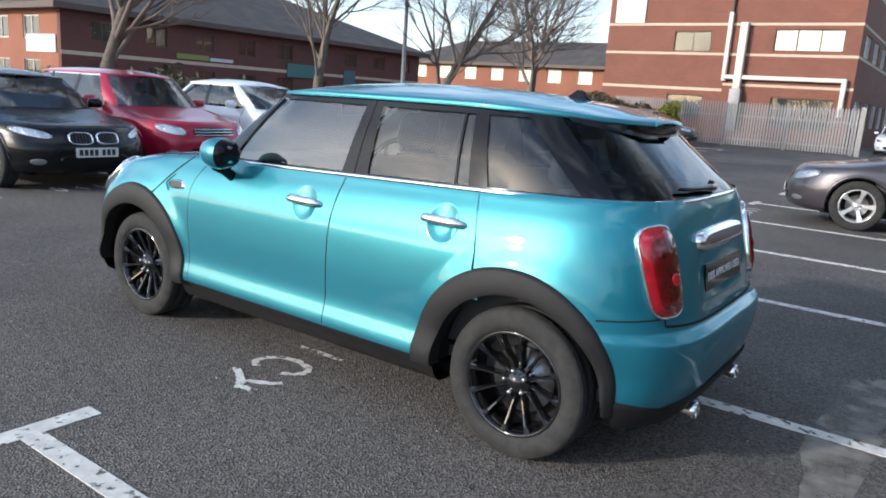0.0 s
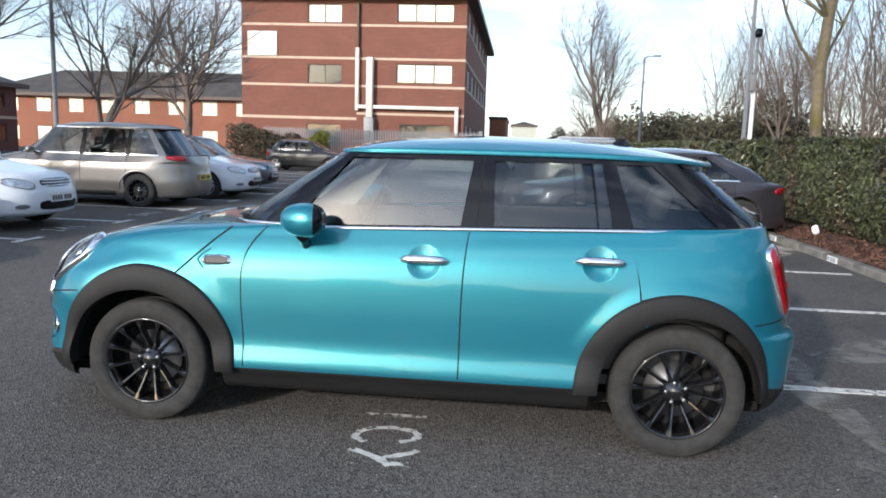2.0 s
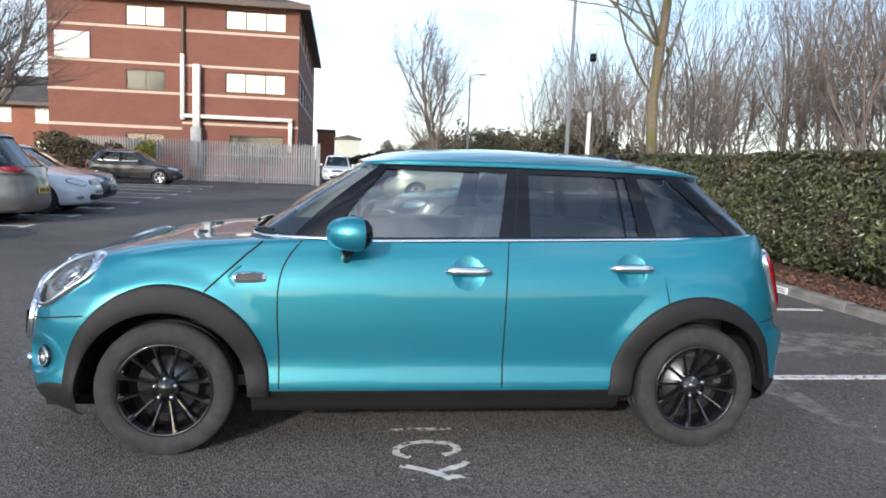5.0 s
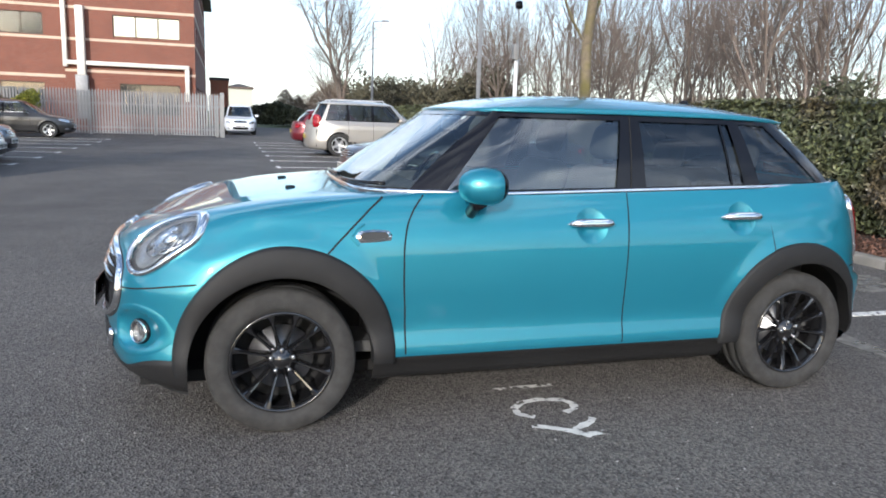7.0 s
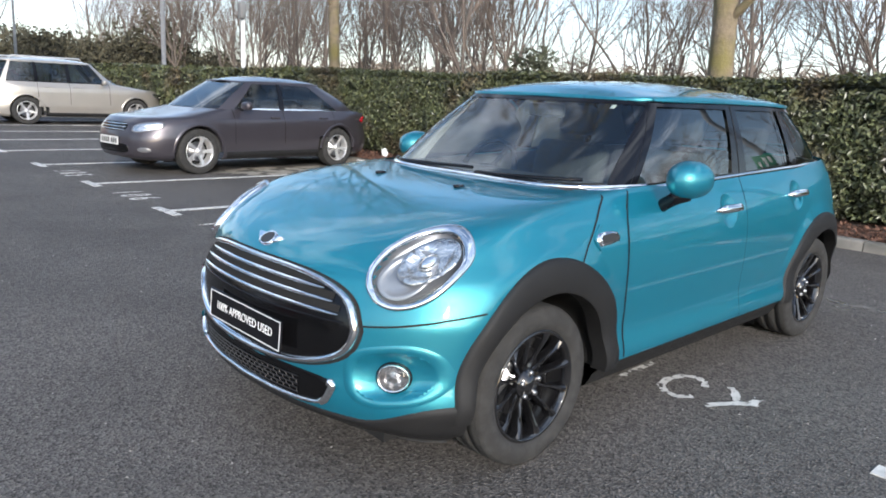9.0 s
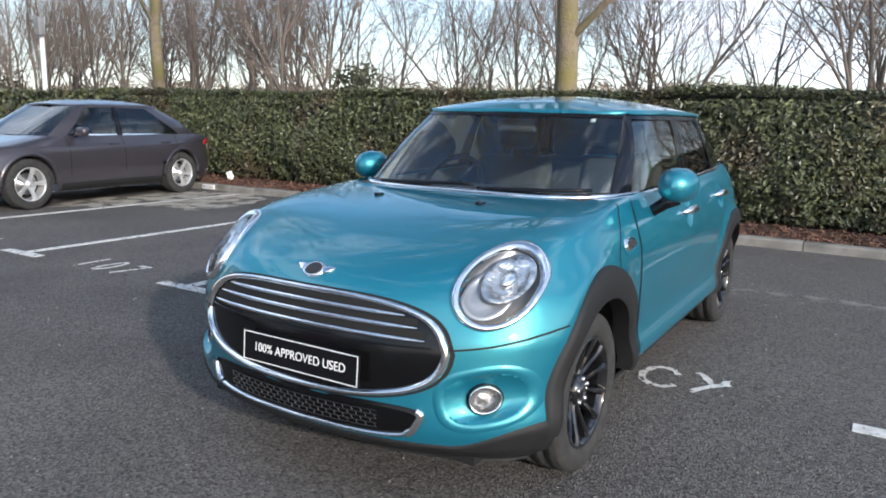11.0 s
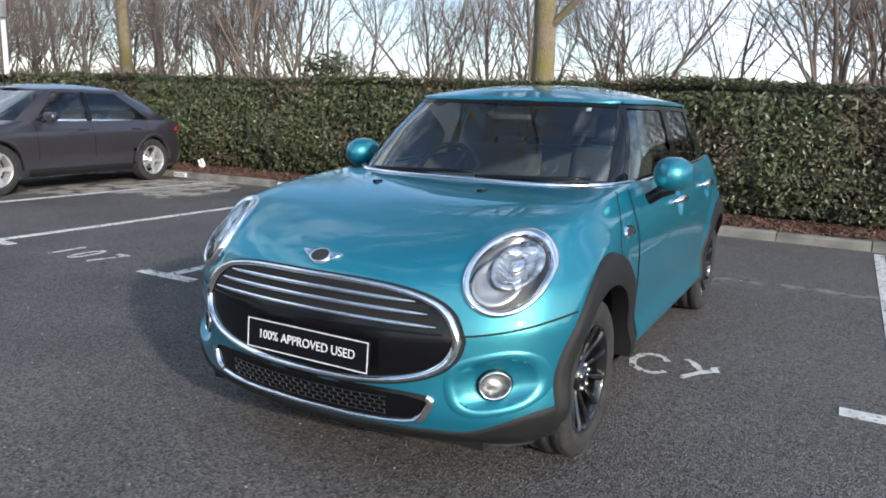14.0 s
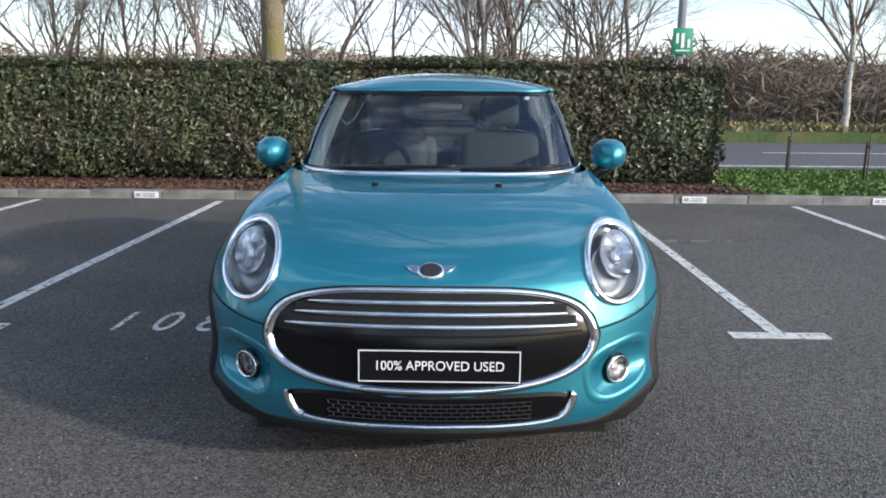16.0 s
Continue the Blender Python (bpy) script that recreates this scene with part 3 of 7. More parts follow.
def roof_panel(shell, z_edge, xf, xr, w, nf, nr, mf, mr, crown, lip=0.02, droop=None, nx=40, ny=20):
    """A crowned roof over a rounded plan, with a rim turned down round it."""
    g = Geo()
    rows = []
    for i in range(nx + 1):
        t = 0.5 - 0.5 * math.cos(math.pi * i / nx)
        x = xf + (xr - xf) * t
        if x < mf:
            u = min(0.999, (mf - x) / (mf - xf))
            ye = w * max(0.0, 1 - u**nf) ** (1 / nf)
        elif x > mr:
            u = min(0.985, (x - mr) / (xr - mr))
            ye = w * max(0.0, 1 - u**nr) ** (1 / nr)
        else:
            ye = w
        ye = max(ye, 0.02)
        ze = z_edge + (droop(x) if droop else 0)
        zc = crown(x)
        row = [Vector((x, -ye * 0.985, ze - lip))]
        for k in range(ny + 1):
            v = -1 + 2 * k / ny
            v = math.copysign(abs(v) ** 0.75, v)
            row.append(Vector((x, ye * v, ze + (zc - ze) * (1 - abs(v) ** 2.4))))
        row.append(Vector((x, ye * 0.985, ze - lip)))
        rows.append(row)
    drop = max(lip, 0.001)
    rows = [[p - Vector((0, 0, drop)) for p in rows[0]]] + rows + [[p - Vector((0, 0, drop)) for p in rows[-1]]]
    g.loft(rows, False)
    return g


def arch_radius(front):
    if front:
        return smooth_table([0, 45, 90, 135, 180, 200], [0.462, 0.487, 0.492, 0.455, 0.425, 0.42])
    return smooth_table([-20, 0, 45, 90, 135, 180], [0.40, 0.408, 0.440, 0.470, 0.482, 0.478])


HANDLES = ((0.090, 0.872), (0.898, 0.900))


def inside(u, v, cu, cv, ru, rv, turn):
    du, dv = u - cu, v - cv
    a, b = du * math.cos(turn) + dv * math.sin(turn), -du * math.sin(turn) + dv * math.cos(turn)
    return (a / ru) ** 2 + (b / rv) ** 2 < 1


def build_mini():
    car = thing("hatchback_car", "metallic teal five-door hatchback with black arches, chrome trim, across bays", "car")
    teal, blk = M["teal"], M["black_plastic"]

    def keep(c):
        if abs(c.y) > 0.30 and c.z < 0.85:
            for ax in (AX_F, AX_R):
                if math.hypot(c.x - ax, c.z - WHEEL_R) < 0.405 or (abs(c.x - ax) < 0.37 and c.z < WHEEL_R):
                    return False
        if c.x < -1.2 and abs(c.y) > 0.45:
            if inside(abs(c.y), c.z, 0.638, 0.790, 0.118 * 0.85, 0.133 * 0.85, radians(16)) or inside(abs(c.y), c.z, 0.656, 0.440, 0.118, 0.086, radians(12)):
                return False
        for cx, cz in HANDLES:
            if math.hypot(c.x - cx, c.z - cz) < 0.078 and abs(c.y) > 0.5:
                return False
        return c.z > 0.315 or not (-0.93 < c.x < 0.93)
    zs = sorted(set([round(0.24 + 0.01 * i, 3) for i in range(53)] + [0.79 + 0.0125 * i for i in range(15)] + [0.978, 0.984, 0.990, 0.996, 1.001, 1.005, 1.009, 1.012, 1.014]))
    BODY.skin(zs, keep).put("body", teal, car)
    # dark lower apron front and rear, and the floor pan
    for front in (True, False):
        apron(front).put("lower_apron", blk, car, "black plastic lower bumper edge")
    Geo().box(-1.85, 1.7, -0.62, 0.62, 0.19, 0.24).put("floor_pan", M["dark"], car, smooth=False)
    # sills
    rows = []
    for i in range(31):
        x = -0.90 + 1.78 * i / 30
        rows.append([Vector((x, -y, z)) for y, z in ((0.60, 0.185), (0.715, 0.185), (0.752, 0.205), (0.772, 0.235), (0.782, 0.262), (0.808, 0.290), (0.822, 0.315), (0.820, 0.330), (0.79, 0.333))])
    mirror_pair(Geo().loft(rows, False), "sill", blk, car, "black plastic side sill")
    # wheel arches: cladding, return lip, dark liner
    for front, ax in ((True, AX_F), (False, AX_R)):
        rad = arch_radius(front)
        a0, a1 = (-2, 184) if front else (-4, 182)
        rows, lip, liner = [], [], []
        for i in range(41):
            a = a0 + (a1 - a0) * i / 40
            c, s = math.cos(radians(a)), math.sin(radians(a))
            ro, ri = rad(a), 0.372
            row = []
            for r, off in ((ro + 0.004, 0.0), (ro, 0.012), (ro - 0.012, 0.017), ((ro + ri) / 2, 0.020), (ri + 0.014, 0.022), (ri, 0.017)):
                x, z = ax + r * c, max(0.19, WHEEL_R + r * s)
                p = BODY.side(x, max(z, 0.25))
                row.append(Vector((x, p.y - off, z)))
            rows.append(row)
            e = row[-1]
            lip.append([e, Vector((e.x, e.y + 0.07, e.z))])
            lx, lz = ax + 0.395 * c, max(0.19, WHEEL_R + 0.395 * s)
            ly = min(-0.50, BODY.side(lx, max(lz, 0.25)).y + 0.015)
            liner.append([Vector((lx, ly, lz)), Vector((lx, -0.45, lz))])
        mirror_pair(Geo().loft(rows, False), "wheel_arch", blk, car, "black plastic wheel arch cladding")
        mirror_pair(Geo().loft(lip, False), "arch_lip", blk, car)
        g = Geo().loft(liner, False)
        g.add([(ax - 0.45, -0.45, 0.19), (ax + 0.45, -0.45, 0.19), (ax + 0.45, -0.45, 0.76), (ax - 0.45, -0.45, 0.76)], [(0, 1, 2, 3)])
        mirror_pair(g, "arch_liner", M["dark"], car)
        for out in (-1, 1):
            wheel(car, ax, out * 0.705, WHEEL_R, 0.214, out, "black", turn=0.3 if front else 0.1, half=0.098)
    # doors
    door_a = smooth_table([0.33, 0.5, 0.65, 0.76, 0.86, 0.94, 1.0, 1.05], [-0.772, -0.776, -0.784, -0.785, -0.772, -0.735, -0.685, -0.64])
    door_b = smooth_table([0.33, 0.60, 0.80, 0.95, 1.02, 1.06], [0.268, 0.270, 0.275, 0.287, 0.297, 0.303])
    door_c = smooth_table([0.33, 0.70, 0.78, 0.85, 0.95, 1.035, 1.07], [1.085, 1.085, 1.080, 1.068, 1.040, 1.011, 1.0])

    def arch_edge(z):
        d = 0.466**2 - (z - WHEEL_R) ** 2
        return AX_R - math.sqrt(d) if d > 0 else 9.9

    def arch_edge_f(z):
        d = 0.47**2 - (z - WHEEL_R) ** 2
        return AX_F + math.sqrt(d) if d > 0 else -9.9

    def door(name, xa, xb):
        out = []
        for mir in (False, True):
            rows = []
            for i in range(89):
                z = 0.338 + (0.995 - 0.338) * i / 88
                a, b = xa(z) + 0.0035, xb(z) - 0.0035
                zz = [z + tilt_body(a + (b - a) * k / 100, z) for k in range(101)]
                row = [on(BODY.side, a + (b - a) * k / 100, zz[k], 0.0035) for k in range(101)]
                rows.append(row)
            g = Geo().loft(rows, False)
            g.f = [f for f in g.f if all(math.hypot(sum(g.v[i][0] for i in f) / 4 - cx, sum(g.v[i][2] for i in f) / 4 - cz) > 0.080 for cx, cz in HANDLES)]
            out.append((g.mirrored() if mir else g).put(name, teal, car))
        return out
    fd = door("front_door", door_a, door_b)
    rd = door("rear_door", door_b, lambda z: min(door_c(z), arch_edge(z)))

    def side_line(fn, z0, z1, n=24):
        return [(fn(z0 + (z1 - z0) * i / n), z0 + (z1 - z0) * i / n) for i in range(n + 1)]
    for fn, z0, z1 in ((door_a, 0.33, 1.0), (door_b, 0.33, 1.02), (door_c, 0.745, 1.035)):
        mirror_pair(strip_on(BODY.side, side_line(fn, z0, z1), 0.0072, 0.0015), "shut_gap", M["dark"], car)
    seam = [(-0.862, 0.992), (-0.92, 0.945), (-1.0, 0.872), (-1.06, 0.815), (-1.105, 0.772)]
    mirror_pair(strip_on(BODY.side, dense(seam), 0.008, 0.0015), "bonnet_gap", M["dark"], car)
    seam = [(-1.924, 0.597), (-1.90, 0.601), (-1.86, 0.610), (-1.80, 0.625), (-1.73, 0.640), (-1.66, 0.652), (-1.61, 0.659)]
    mirror_pair(strip_on(BODY.side, dense(seam, 6), 0.006, 0.0025), "bumper_gap", M["dark"], car)
    seam = [(1.60, 0.650), (1.66, 0.652), (1.72, 0.655), (1.78, 0.660)]
    mirror_pair(strip_on(BODY.side, dense(seam), 0.006, 0.0015), "bumper_gap", M["dark"], car)
    # door handles: round scoop and chrome bar
    for mir in (0, 1):
        for dr, cx, cz in ((fd, 0.090, 0.872), (rd, 0.898, 0.900)):
            g = rings_on(BODY.side, [(oval(cx, cz, 0.087, 0.087), 0.0034), (oval(cx, cz, 0.082, 0.082), 0.0042), (oval(cx, cz, 0.076, 0.076), 0.0020), (oval(cx, cz, 0.058, 0.058), -0.007), (oval(cx, cz, 0.030, 0.030), -0.013)])
            (g.mirrored() if mir else g).put("handle_scoop", teal, dr[mir])
            g = Geo()
            rows = []
            for i in range(17):
                t = -1 + 2 * i / 16
                x = cx + 0.122 * t
                lift = 0.042 * (1 - abs(t) ** 5) + 0.006
                hh = 0.0145 * (1 - abs(t) ** 6) + 0.003
                q = [on(BODY.side, x, cz + 0.006 + hh * math.sin(b), lift - 0.011 + 0.011 * math.cos(b)) for b in [2 * math.pi * j / 10 for j in range(10)]]
                rows.append(q)
            g.loft(rows, True, True)
            (g.mirrored() if mir else g).put("door_handle", M["chrome"], dr[mir], "chrome door handle")
    # belt trim
    pts = [(-0.86, 0.990), (-0.4, 1.0035), (0.3, 1.025), (0.9, 1.043), (1.45, 1.058), (1.60, 1.062)]
    mirror_pair(strip_on(TOP.side, dense(pts, 12), 0.017, 0.006, 0.006), "belt_trim", M["chrome"], car, "chrome waistline trim")
    rear_pts = [(-0.62 + 1.24 * i / 24, 1.002) for i in range(25)]
    strip_on(TOP.rear, rear_pts, 0.014, 0.006, 0.005).put("belt_trim", M["chrome"], car)
    cowl = [(-0.70 + 1.40 * i / 36, 1.003) for i in range(37)]
    strip_on(TOP.front, [(y * 1.0, 1.013) for y, _ in cowl], 0.014, 0.010, 0.007).put("cowl_trim", M["chrome"], car, "chrome strip at the bonnet's rear edge")
    # side scuttle: recess, chrome frame, dark inlay
    sc = [(-0.912 + (x + 0.912) * 0.74, 0.838 + (z - 0.838) * 0.86) for x, z in ((-1.005, 0.838), (-0.985, 0.858), (-0.90, 0.862), (-0.835, 0.858), (-0.818, 0.842), (-0.825, 0.822), (-0.90, 0.816), (-0.985, 0.814))]
    big = [(-0.912 + (x + 0.912) * 1.12, 0.838 + (z - 0.838) * 1.28) for x, z in sc]
    sml = [(-0.912 + (x + 0.912) * 0.88, 0.838 + (z - 0.838) * 0.74) for x, z in sc]
    mirror_pair(rings_on(BODY.side, [(big, 0.0), (sc, 0.006), (sml, 0.010)], cap=False), "side_scuttle", M["chrome"], car, "chrome side scuttle frame")
    mirror_pair(rings_on(BODY.side, [(sml, 0.0095), (sml, 0.006)]), "scuttle_inlay", M["ink"], car)
    for crease in ([(-1.006, 0.838), (-0.985, 0.864), (-0.950, 0.888)], [(-1.006, 0.836), (-0.990, 0.815), (-0.975, 0.800)]):
        mirror_pair(strip_on(BODY.side, dense(crease, 5), 0.011, 0.001, 0.006), "scuttle_crease", teal, car)
    # windows and pillars
    ga, gb, gw = M["gloss_black"], M["glass_dark"], M["glass"]
    zb, zt = Z_BELT + 0.006, Z_ROOF - 0.012
    end_pane(TOP, TOP.front, 0.915, zb, zt).put("windscreen", M["screen"], car)
    a_in = line(-0.622, -0.318)
    for mir in (0, 1):
        def put(g, name, mat, parent, label=""):
            return (g.mirrored() if mir else g).put(name, mat, parent, label)
        put(corner_pane(TOP, True, 0.905, a_in, zb - 0.01, zt + 0.01, 0.004), "a_pillar", ga, car, "gloss black windscreen pillar")
        if mir:
            put(corner_pane(TOP, True, 0.80, line(-0.60, -0.29), zb - 0.01, zt, -0.035), "pillar_trim", M["lining"], car, "pale grey inner pillar trim")
        put(side_pane(TOP, line(-0.60, -0.295), line(0.252, 0.305), zb, zt - 0.006, -0.004), "front_window", gw, fd[mir])
        put(side_pane(TOP, a_in, line(-0.585, -0.275), zb, zt, 0.005), "window_frame", ga, fd[mir])
        put(side_pane(TOP, line(0.245, 0.300), line(0.405, 0.398), zb - 0.006, zt + 0.008, 0.004), "b_pillar", ga, car)
        put(side_pane(TOP, line(0.320, 0.345), line(0.326, 0.351), zb - 0.006, zt + 0.008, 0.0055, nx=1), "shut_gap", M["dark"], car)
        put(side_pane(TOP, line(0.400, 0.394), line(0.966, 0.905), zb, zt - 0.006, -0.004), "rear_window", gb, rd[mir])
        put(side_pane(TOP, line(0.885, 0.845), line(0.895, 0.855), zb, zt, 0.002, nx=1), "window_divider", ga, rd[mir])
        put(side_pane(TOP, line(0.958, 0.896), line(1.052, 0.958), zb - 0.006, zt + 0.008, 0.004), "c_pillar", ga, car)
        put(side_pane(TOP, line(1.046, 0.952), line(1.475, 1.130), zb, zt - 0.004, -0.002), "quarter_window", gb, car)
        put(corner_pane(TOP, False, 0.86, line(1.455, 1.110), zb - 0.01, zt + 0.012, 0.004), "rear_pillar", ga, car, "gloss black rear pillar")
        for z0, z1 in ((zb - 0.008, zb + 0.012), (zt - 0.016, zt + 0.012)):
            put(side_pane(TOP, line(-0.622, -0.318), line(1.475, 1.13), z0, z1, 0.0035, nz=1, nx=40), "window_seal", ga, car)
    end_pane(TOP, TOP.rear, 0.87, zb, zt).put("rear_screen", M["glass_rear"], car)
    end_pane(TOP, TOP.front, 0.91, zt - 0.014, zt + 0.012, 0.002, nz=2).put("screen_header", ga, car)
    end_pane(TOP, TOP.front, 0.90, Z_BELT - 0.01, Z_BELT + 0.028, 0.002, nz=2).put("cowl_panel", blk, car)
    # roof
    crown = smooth_table([-0.41, -0.25, 0.0, 0.35, 0.8, 1.2, 1.40, 1.55], [1.386, 1.430, 1.458, 1.471, 1.462, 1.424, 1.388, 1.366])
    edge = smooth_table([-0.42, 0.0, 0.8, 1.2, 1.4, 1.62], [0.0, 0.010, 0.012, 0.002, -0.012, -0.026])
    roof_panel(TOP, 1.378, -0.408, 1.510, 0.616, 6.0, 2.5, 0.3, 0.85, crown, 0.016, edge, 64).put("roof", teal, car)
    roof_panel(TOP, 1.352, -0.395, 1.34, 0.590, 5.0, 3.6, 0.2, 0.8, lambda x: 1.356, 0.0, edge).put("headlining", M["lining"], car)
    rows = []
    for k in range(41):
        y = -0.53 + 1.06 * k / 40
        x = 0.85 + 0.66 * (1 - (abs(y) / 0.616) ** 2.5) ** 0.4 - 0.012
        tip = Vector((x, y, 1.378 + edge(x) - 0.013))
        foot = TOP.rear(y * 0.97, 1.300 + 0.055 * (abs(y) / 0.53) ** 3) + Vector((0.010, 0, 0))
        row = [tip]
        for q in (0.12, 0.3, 0.55, 0.8, 1.0):
            p = tip.lerp(foot, q)
            p.z += 0.030 * q * (1 - q)
            row.append(p)
        row.append(TOP.rear(y * 0.97, 1.285 + 0.055 * (abs(y) / 0.53) ** 3))
        rows.append(row)
    Geo().loft(rows, False).put("spoiler_underside", ga, car, "gloss black spoiler underside")
    mirror_pair(strip_on(TOP.side, dense([(-0.30, 1.368), (0.3, 1.376), (0.8, 1.376), (1.08, 1.370)], 10), 0.012, 0.010, 0.006), "gutter_trim", teal, car)
    g = Geo()
    rows = []
    for t in range(7):
        u = t / 6
        x0 = 0.98 + 0.07 * u
        hw, ln = 0.024 * (1 - u) + 0.004, 0.12 * (1 - u) + 0.03
        rows.append([Vector((x0 + ln * 0.5 + ln * 0.5 * math.cos(a), hw * math.sin(a), 1.432 + 0.048 * u)) for a in [2 * math.pi * k / 12 for k in range(12)]])
    g.loft(rows, True, True).put("roof_aerial", M["gloss_black"], car)
    build_mini_front(car)
    build_mini_rear(car)
    build_mini_cabin(car)
    return car


def apron(front):
    """The bumper's dark lower edge, which climbs towards the wheel arch at the front."""
    rows = []
    for i in range(13):
        row = []
        for k in range(97):
            s = -1 + 2 * k / 96
            z = 0.25
            for _ in range(3):
                xf, xr, w, nf, nr, mf, mr = BODY.at(z)
                e, m, n, stop = (xf, mf, nf, -1.655) if front else (xr, mr, nr, 1.675)
                a1 = math.acos(abs((stop - m) / (e - m)) ** (n / 2))
                a = a1 * s
                x = m + (e - m) * math.cos(a) ** (2 / n)
                y = w * math.copysign(abs(math.sin(a)) ** (2 / n), s)
                q = min(1.0, max(0.0, (abs(y) - 0.56) / 0.26))
                q = q * q * (3 - 2 * q)
                hi = 0.276 + 0.080 * q if front else 0.318 + 0.045 * q
                z = 0.172 + (hi - 0.172) * i / 12
            d = Vector((x - m, y * 1.2, 0)).normalized()
            lift = 0.007 if i < 12 else -0.004
            row.append(Vector((x, y, max(z, 0.19) - (0.02 if z < 0.19 else 0))) + d * lift)
        rows.append(row)
    return outward(Geo().loft(rows, False))


def bar_on(fn, pts, r, off):
    """A round-faced bar along a line laid on a skin, thinning towards its ends."""
    rows = []
    for i, (u, v) in enumerate(pts):
        t = abs(-1 + 2 * i / (len(pts) - 1))
        q = r * (1 - 0.75 * t**8)
        rows.append([on(fn, u, v + q * math.cos(b), off + 1.5 * q * math.sin(b)) for b in [math.pi * k / 8 for k in range(9)]])
    return outward(Geo().loft(rows, False))


def build_mini_front(car):
    teal, ch = M["teal"], M["chrome"]
    F = BODY.front

    def hexa(k=1.0, dz=0.0):
        """The grille's outline: broad, six-sided with rounded corners."""
        pts = []
        cz = 0.583
        for i in range(72):
            a = 2 * math.pi * i / 72
            c, s = math.cos(a), math.sin(a)
            p = 3.4 if s > 0 else 2.9
            y = 0.560 * math.copysign(abs(c) ** (2 / p), c)
            z = (0.165 if s > 0 else 0.172) * math.copysign(abs(s) ** (2 / p), s)
            y *= 1.0 - 0.10 * max(0, z / 0.165) - 0.04 * max(0, -z / 0.172)
            pts.append((y * k, cz + z * (1 - (1 - k) * (1.9 if z > 0 else 2.4)) + dz))
        return pts
    rings_on(F, [(hexa(1.0), 0.0), (hexa(0.995), 0.016), (hexa(0.98), 0.022), (hexa(0.955), 0.018), (hexa(0.945), 0.002)], cap=False).put("grille_surround", ch, car, "polished chrome grille surround")
    inner = hexa(0.947)
    rings_on(F, [(inner, 0.005), ([(y * 0.99, 0.583 + (z - 0.583) * 0.97) for y, z in inner], 0.006)]).put("grille_panel", M["mesh_black"], car)
    rings_on(F, [(hexa(1.022), 0.0012), (hexa(1.0), 0.0016)], cap=False).put("grille_gap", M["dark"], car)
    for z0, hw in ((0.694, 0.400), (0.658, 0.446), (0.621, 0.478)):
        pts = [(-hw + 2 * hw * i / 40, z0 + 0.009 * (1 - abs(-1 + 2 * i / 40) ** 2)) for i in range(41)]
        bar_on(F, pts, 0.0080, 0.012).put("grille_bar", ch, car, "chrome grille bar")
        strip_on(F, [(y, z + 0.0185) for y, z in pts], 0.022, 0.0075, 0.001).put("grille_slot", M["dark"], car)
    strip_on(F, [(-0.50 + i / 40, 0.600) for i in range(41)], 0.006, 0.0075, 0.004).put("grille_crease", M["gloss_black"], car)
    # show plate with its lettering
    pm = Matrix.Translation((-2.058, -0.032, 0.512)) @ Matrix.Rotation(radians(-90), 4, 'Z') @ Matrix.Rotation(radians(86), 4, 'X')
    g = Geo().soft_box(-0.266, 0.266, -0.058, 0.058, -0.008, 0.0, 0.003, pm)
    plate = g.put("show_plate", M["gloss_black"], car, "black show plate with a white border", smooth=False)
    g = Geo()
    for x0, x1, y0, y1 in ((-0.260, 0.260, 0.0490, 0.0525), (-0.260, 0.260, -0.0525, -0.0490), (-0.260, -0.2565, -0.0525, 0.0525), (0.2565, 0.260, -0.0525, 0.0525)):
        g.box(x0, x1, y0, y1, 0.0, 0.0012, pm)
    g.put("plate_border", M["white"], plate, smooth=False)
    text_mesh("100% APPROVED USED", 0.0445, "lettering", M["white"], plate, pm @ Matrix.Translation((0, 0, 0.0005)) @ Matrix.Diagonal((0.93, 1.0, 1, 1)))
    # lower intake
    def intake(k=1.0):
        out = []
        for i in range(60):
            a = 2 * math.pi * i / 60
            c, s = math.cos(a), math.sin(a)
            y, z = 0.455 * math.copysign(abs(c) ** 0.36, c), 0.044 * math.copysign(abs(s) ** 0.42, s)
            y *= 1 + 0.06 * (z / 0.044)
            out.append((y * (1 - (1 - k) * 0.12), 0.348 + z * k))
        return out
    rings_on(F, [(intake(1.30), 0.001), (intake(1.22), 0.004), (intake(1.12), 0.003), (intake(1.05), 0.005)]).put("intake", M["mesh_black"], car)
    rim = intake(1.24)
    low_edge = [rim[k % 60] for k in range(32, 59)]
    strip_on(F, low_edge, 0.011, 0.004, 0.010).put("intake_trim", ch, car, "chrome lower intake trim")
    for ks in (range(25, 35), range(55, 65)):
        strip_on(F, [rim[k % 60] for k in ks], 0.026, 0.005, 0.012).put("intake_trim", ch, car, "chrome lower intake end trim")
    for r in range(5):
        g = Geo()
        z = 0.318 + r * 0.0145
        hw = 0.335
        bar = strip_on(F, [(-hw + 2 * hw * i / 24, z) for i in range(25)], 0.0035, 0.0075, 0.003)
        g.add(bar.v, bar.f)
        if r < 4:
            for i in range(20):
                y0 = -0.33 + i * 0.034 + (0.017 if r % 2 else 0)
                bar = strip_on(F, [(y0, z), (y0 + 0.006, z + 0.0145)], 0.0035, 0.007, 0.002)
                g.add(bar.v, bar.f)
        g.put("intake_mesh", M["mesh_bar"], car)
    # badge: dark disc with plain wings
    Geo().add(*plate_like(F, oval(0.0, 0.794, 0.033, 0.016), 0.012)).put("badge", M["ink"], car, "dark oval badge")
    rings_on(F, [(oval(0.0, 0.794, 0.044, 0.0215), 0.0), (oval(0.0, 0.794, 0.042, 0.020), 0.012), (oval(0.0, 0.794, 0.036, 0.017), 0.011)], cap=False).put("badge_ring", ch, car)
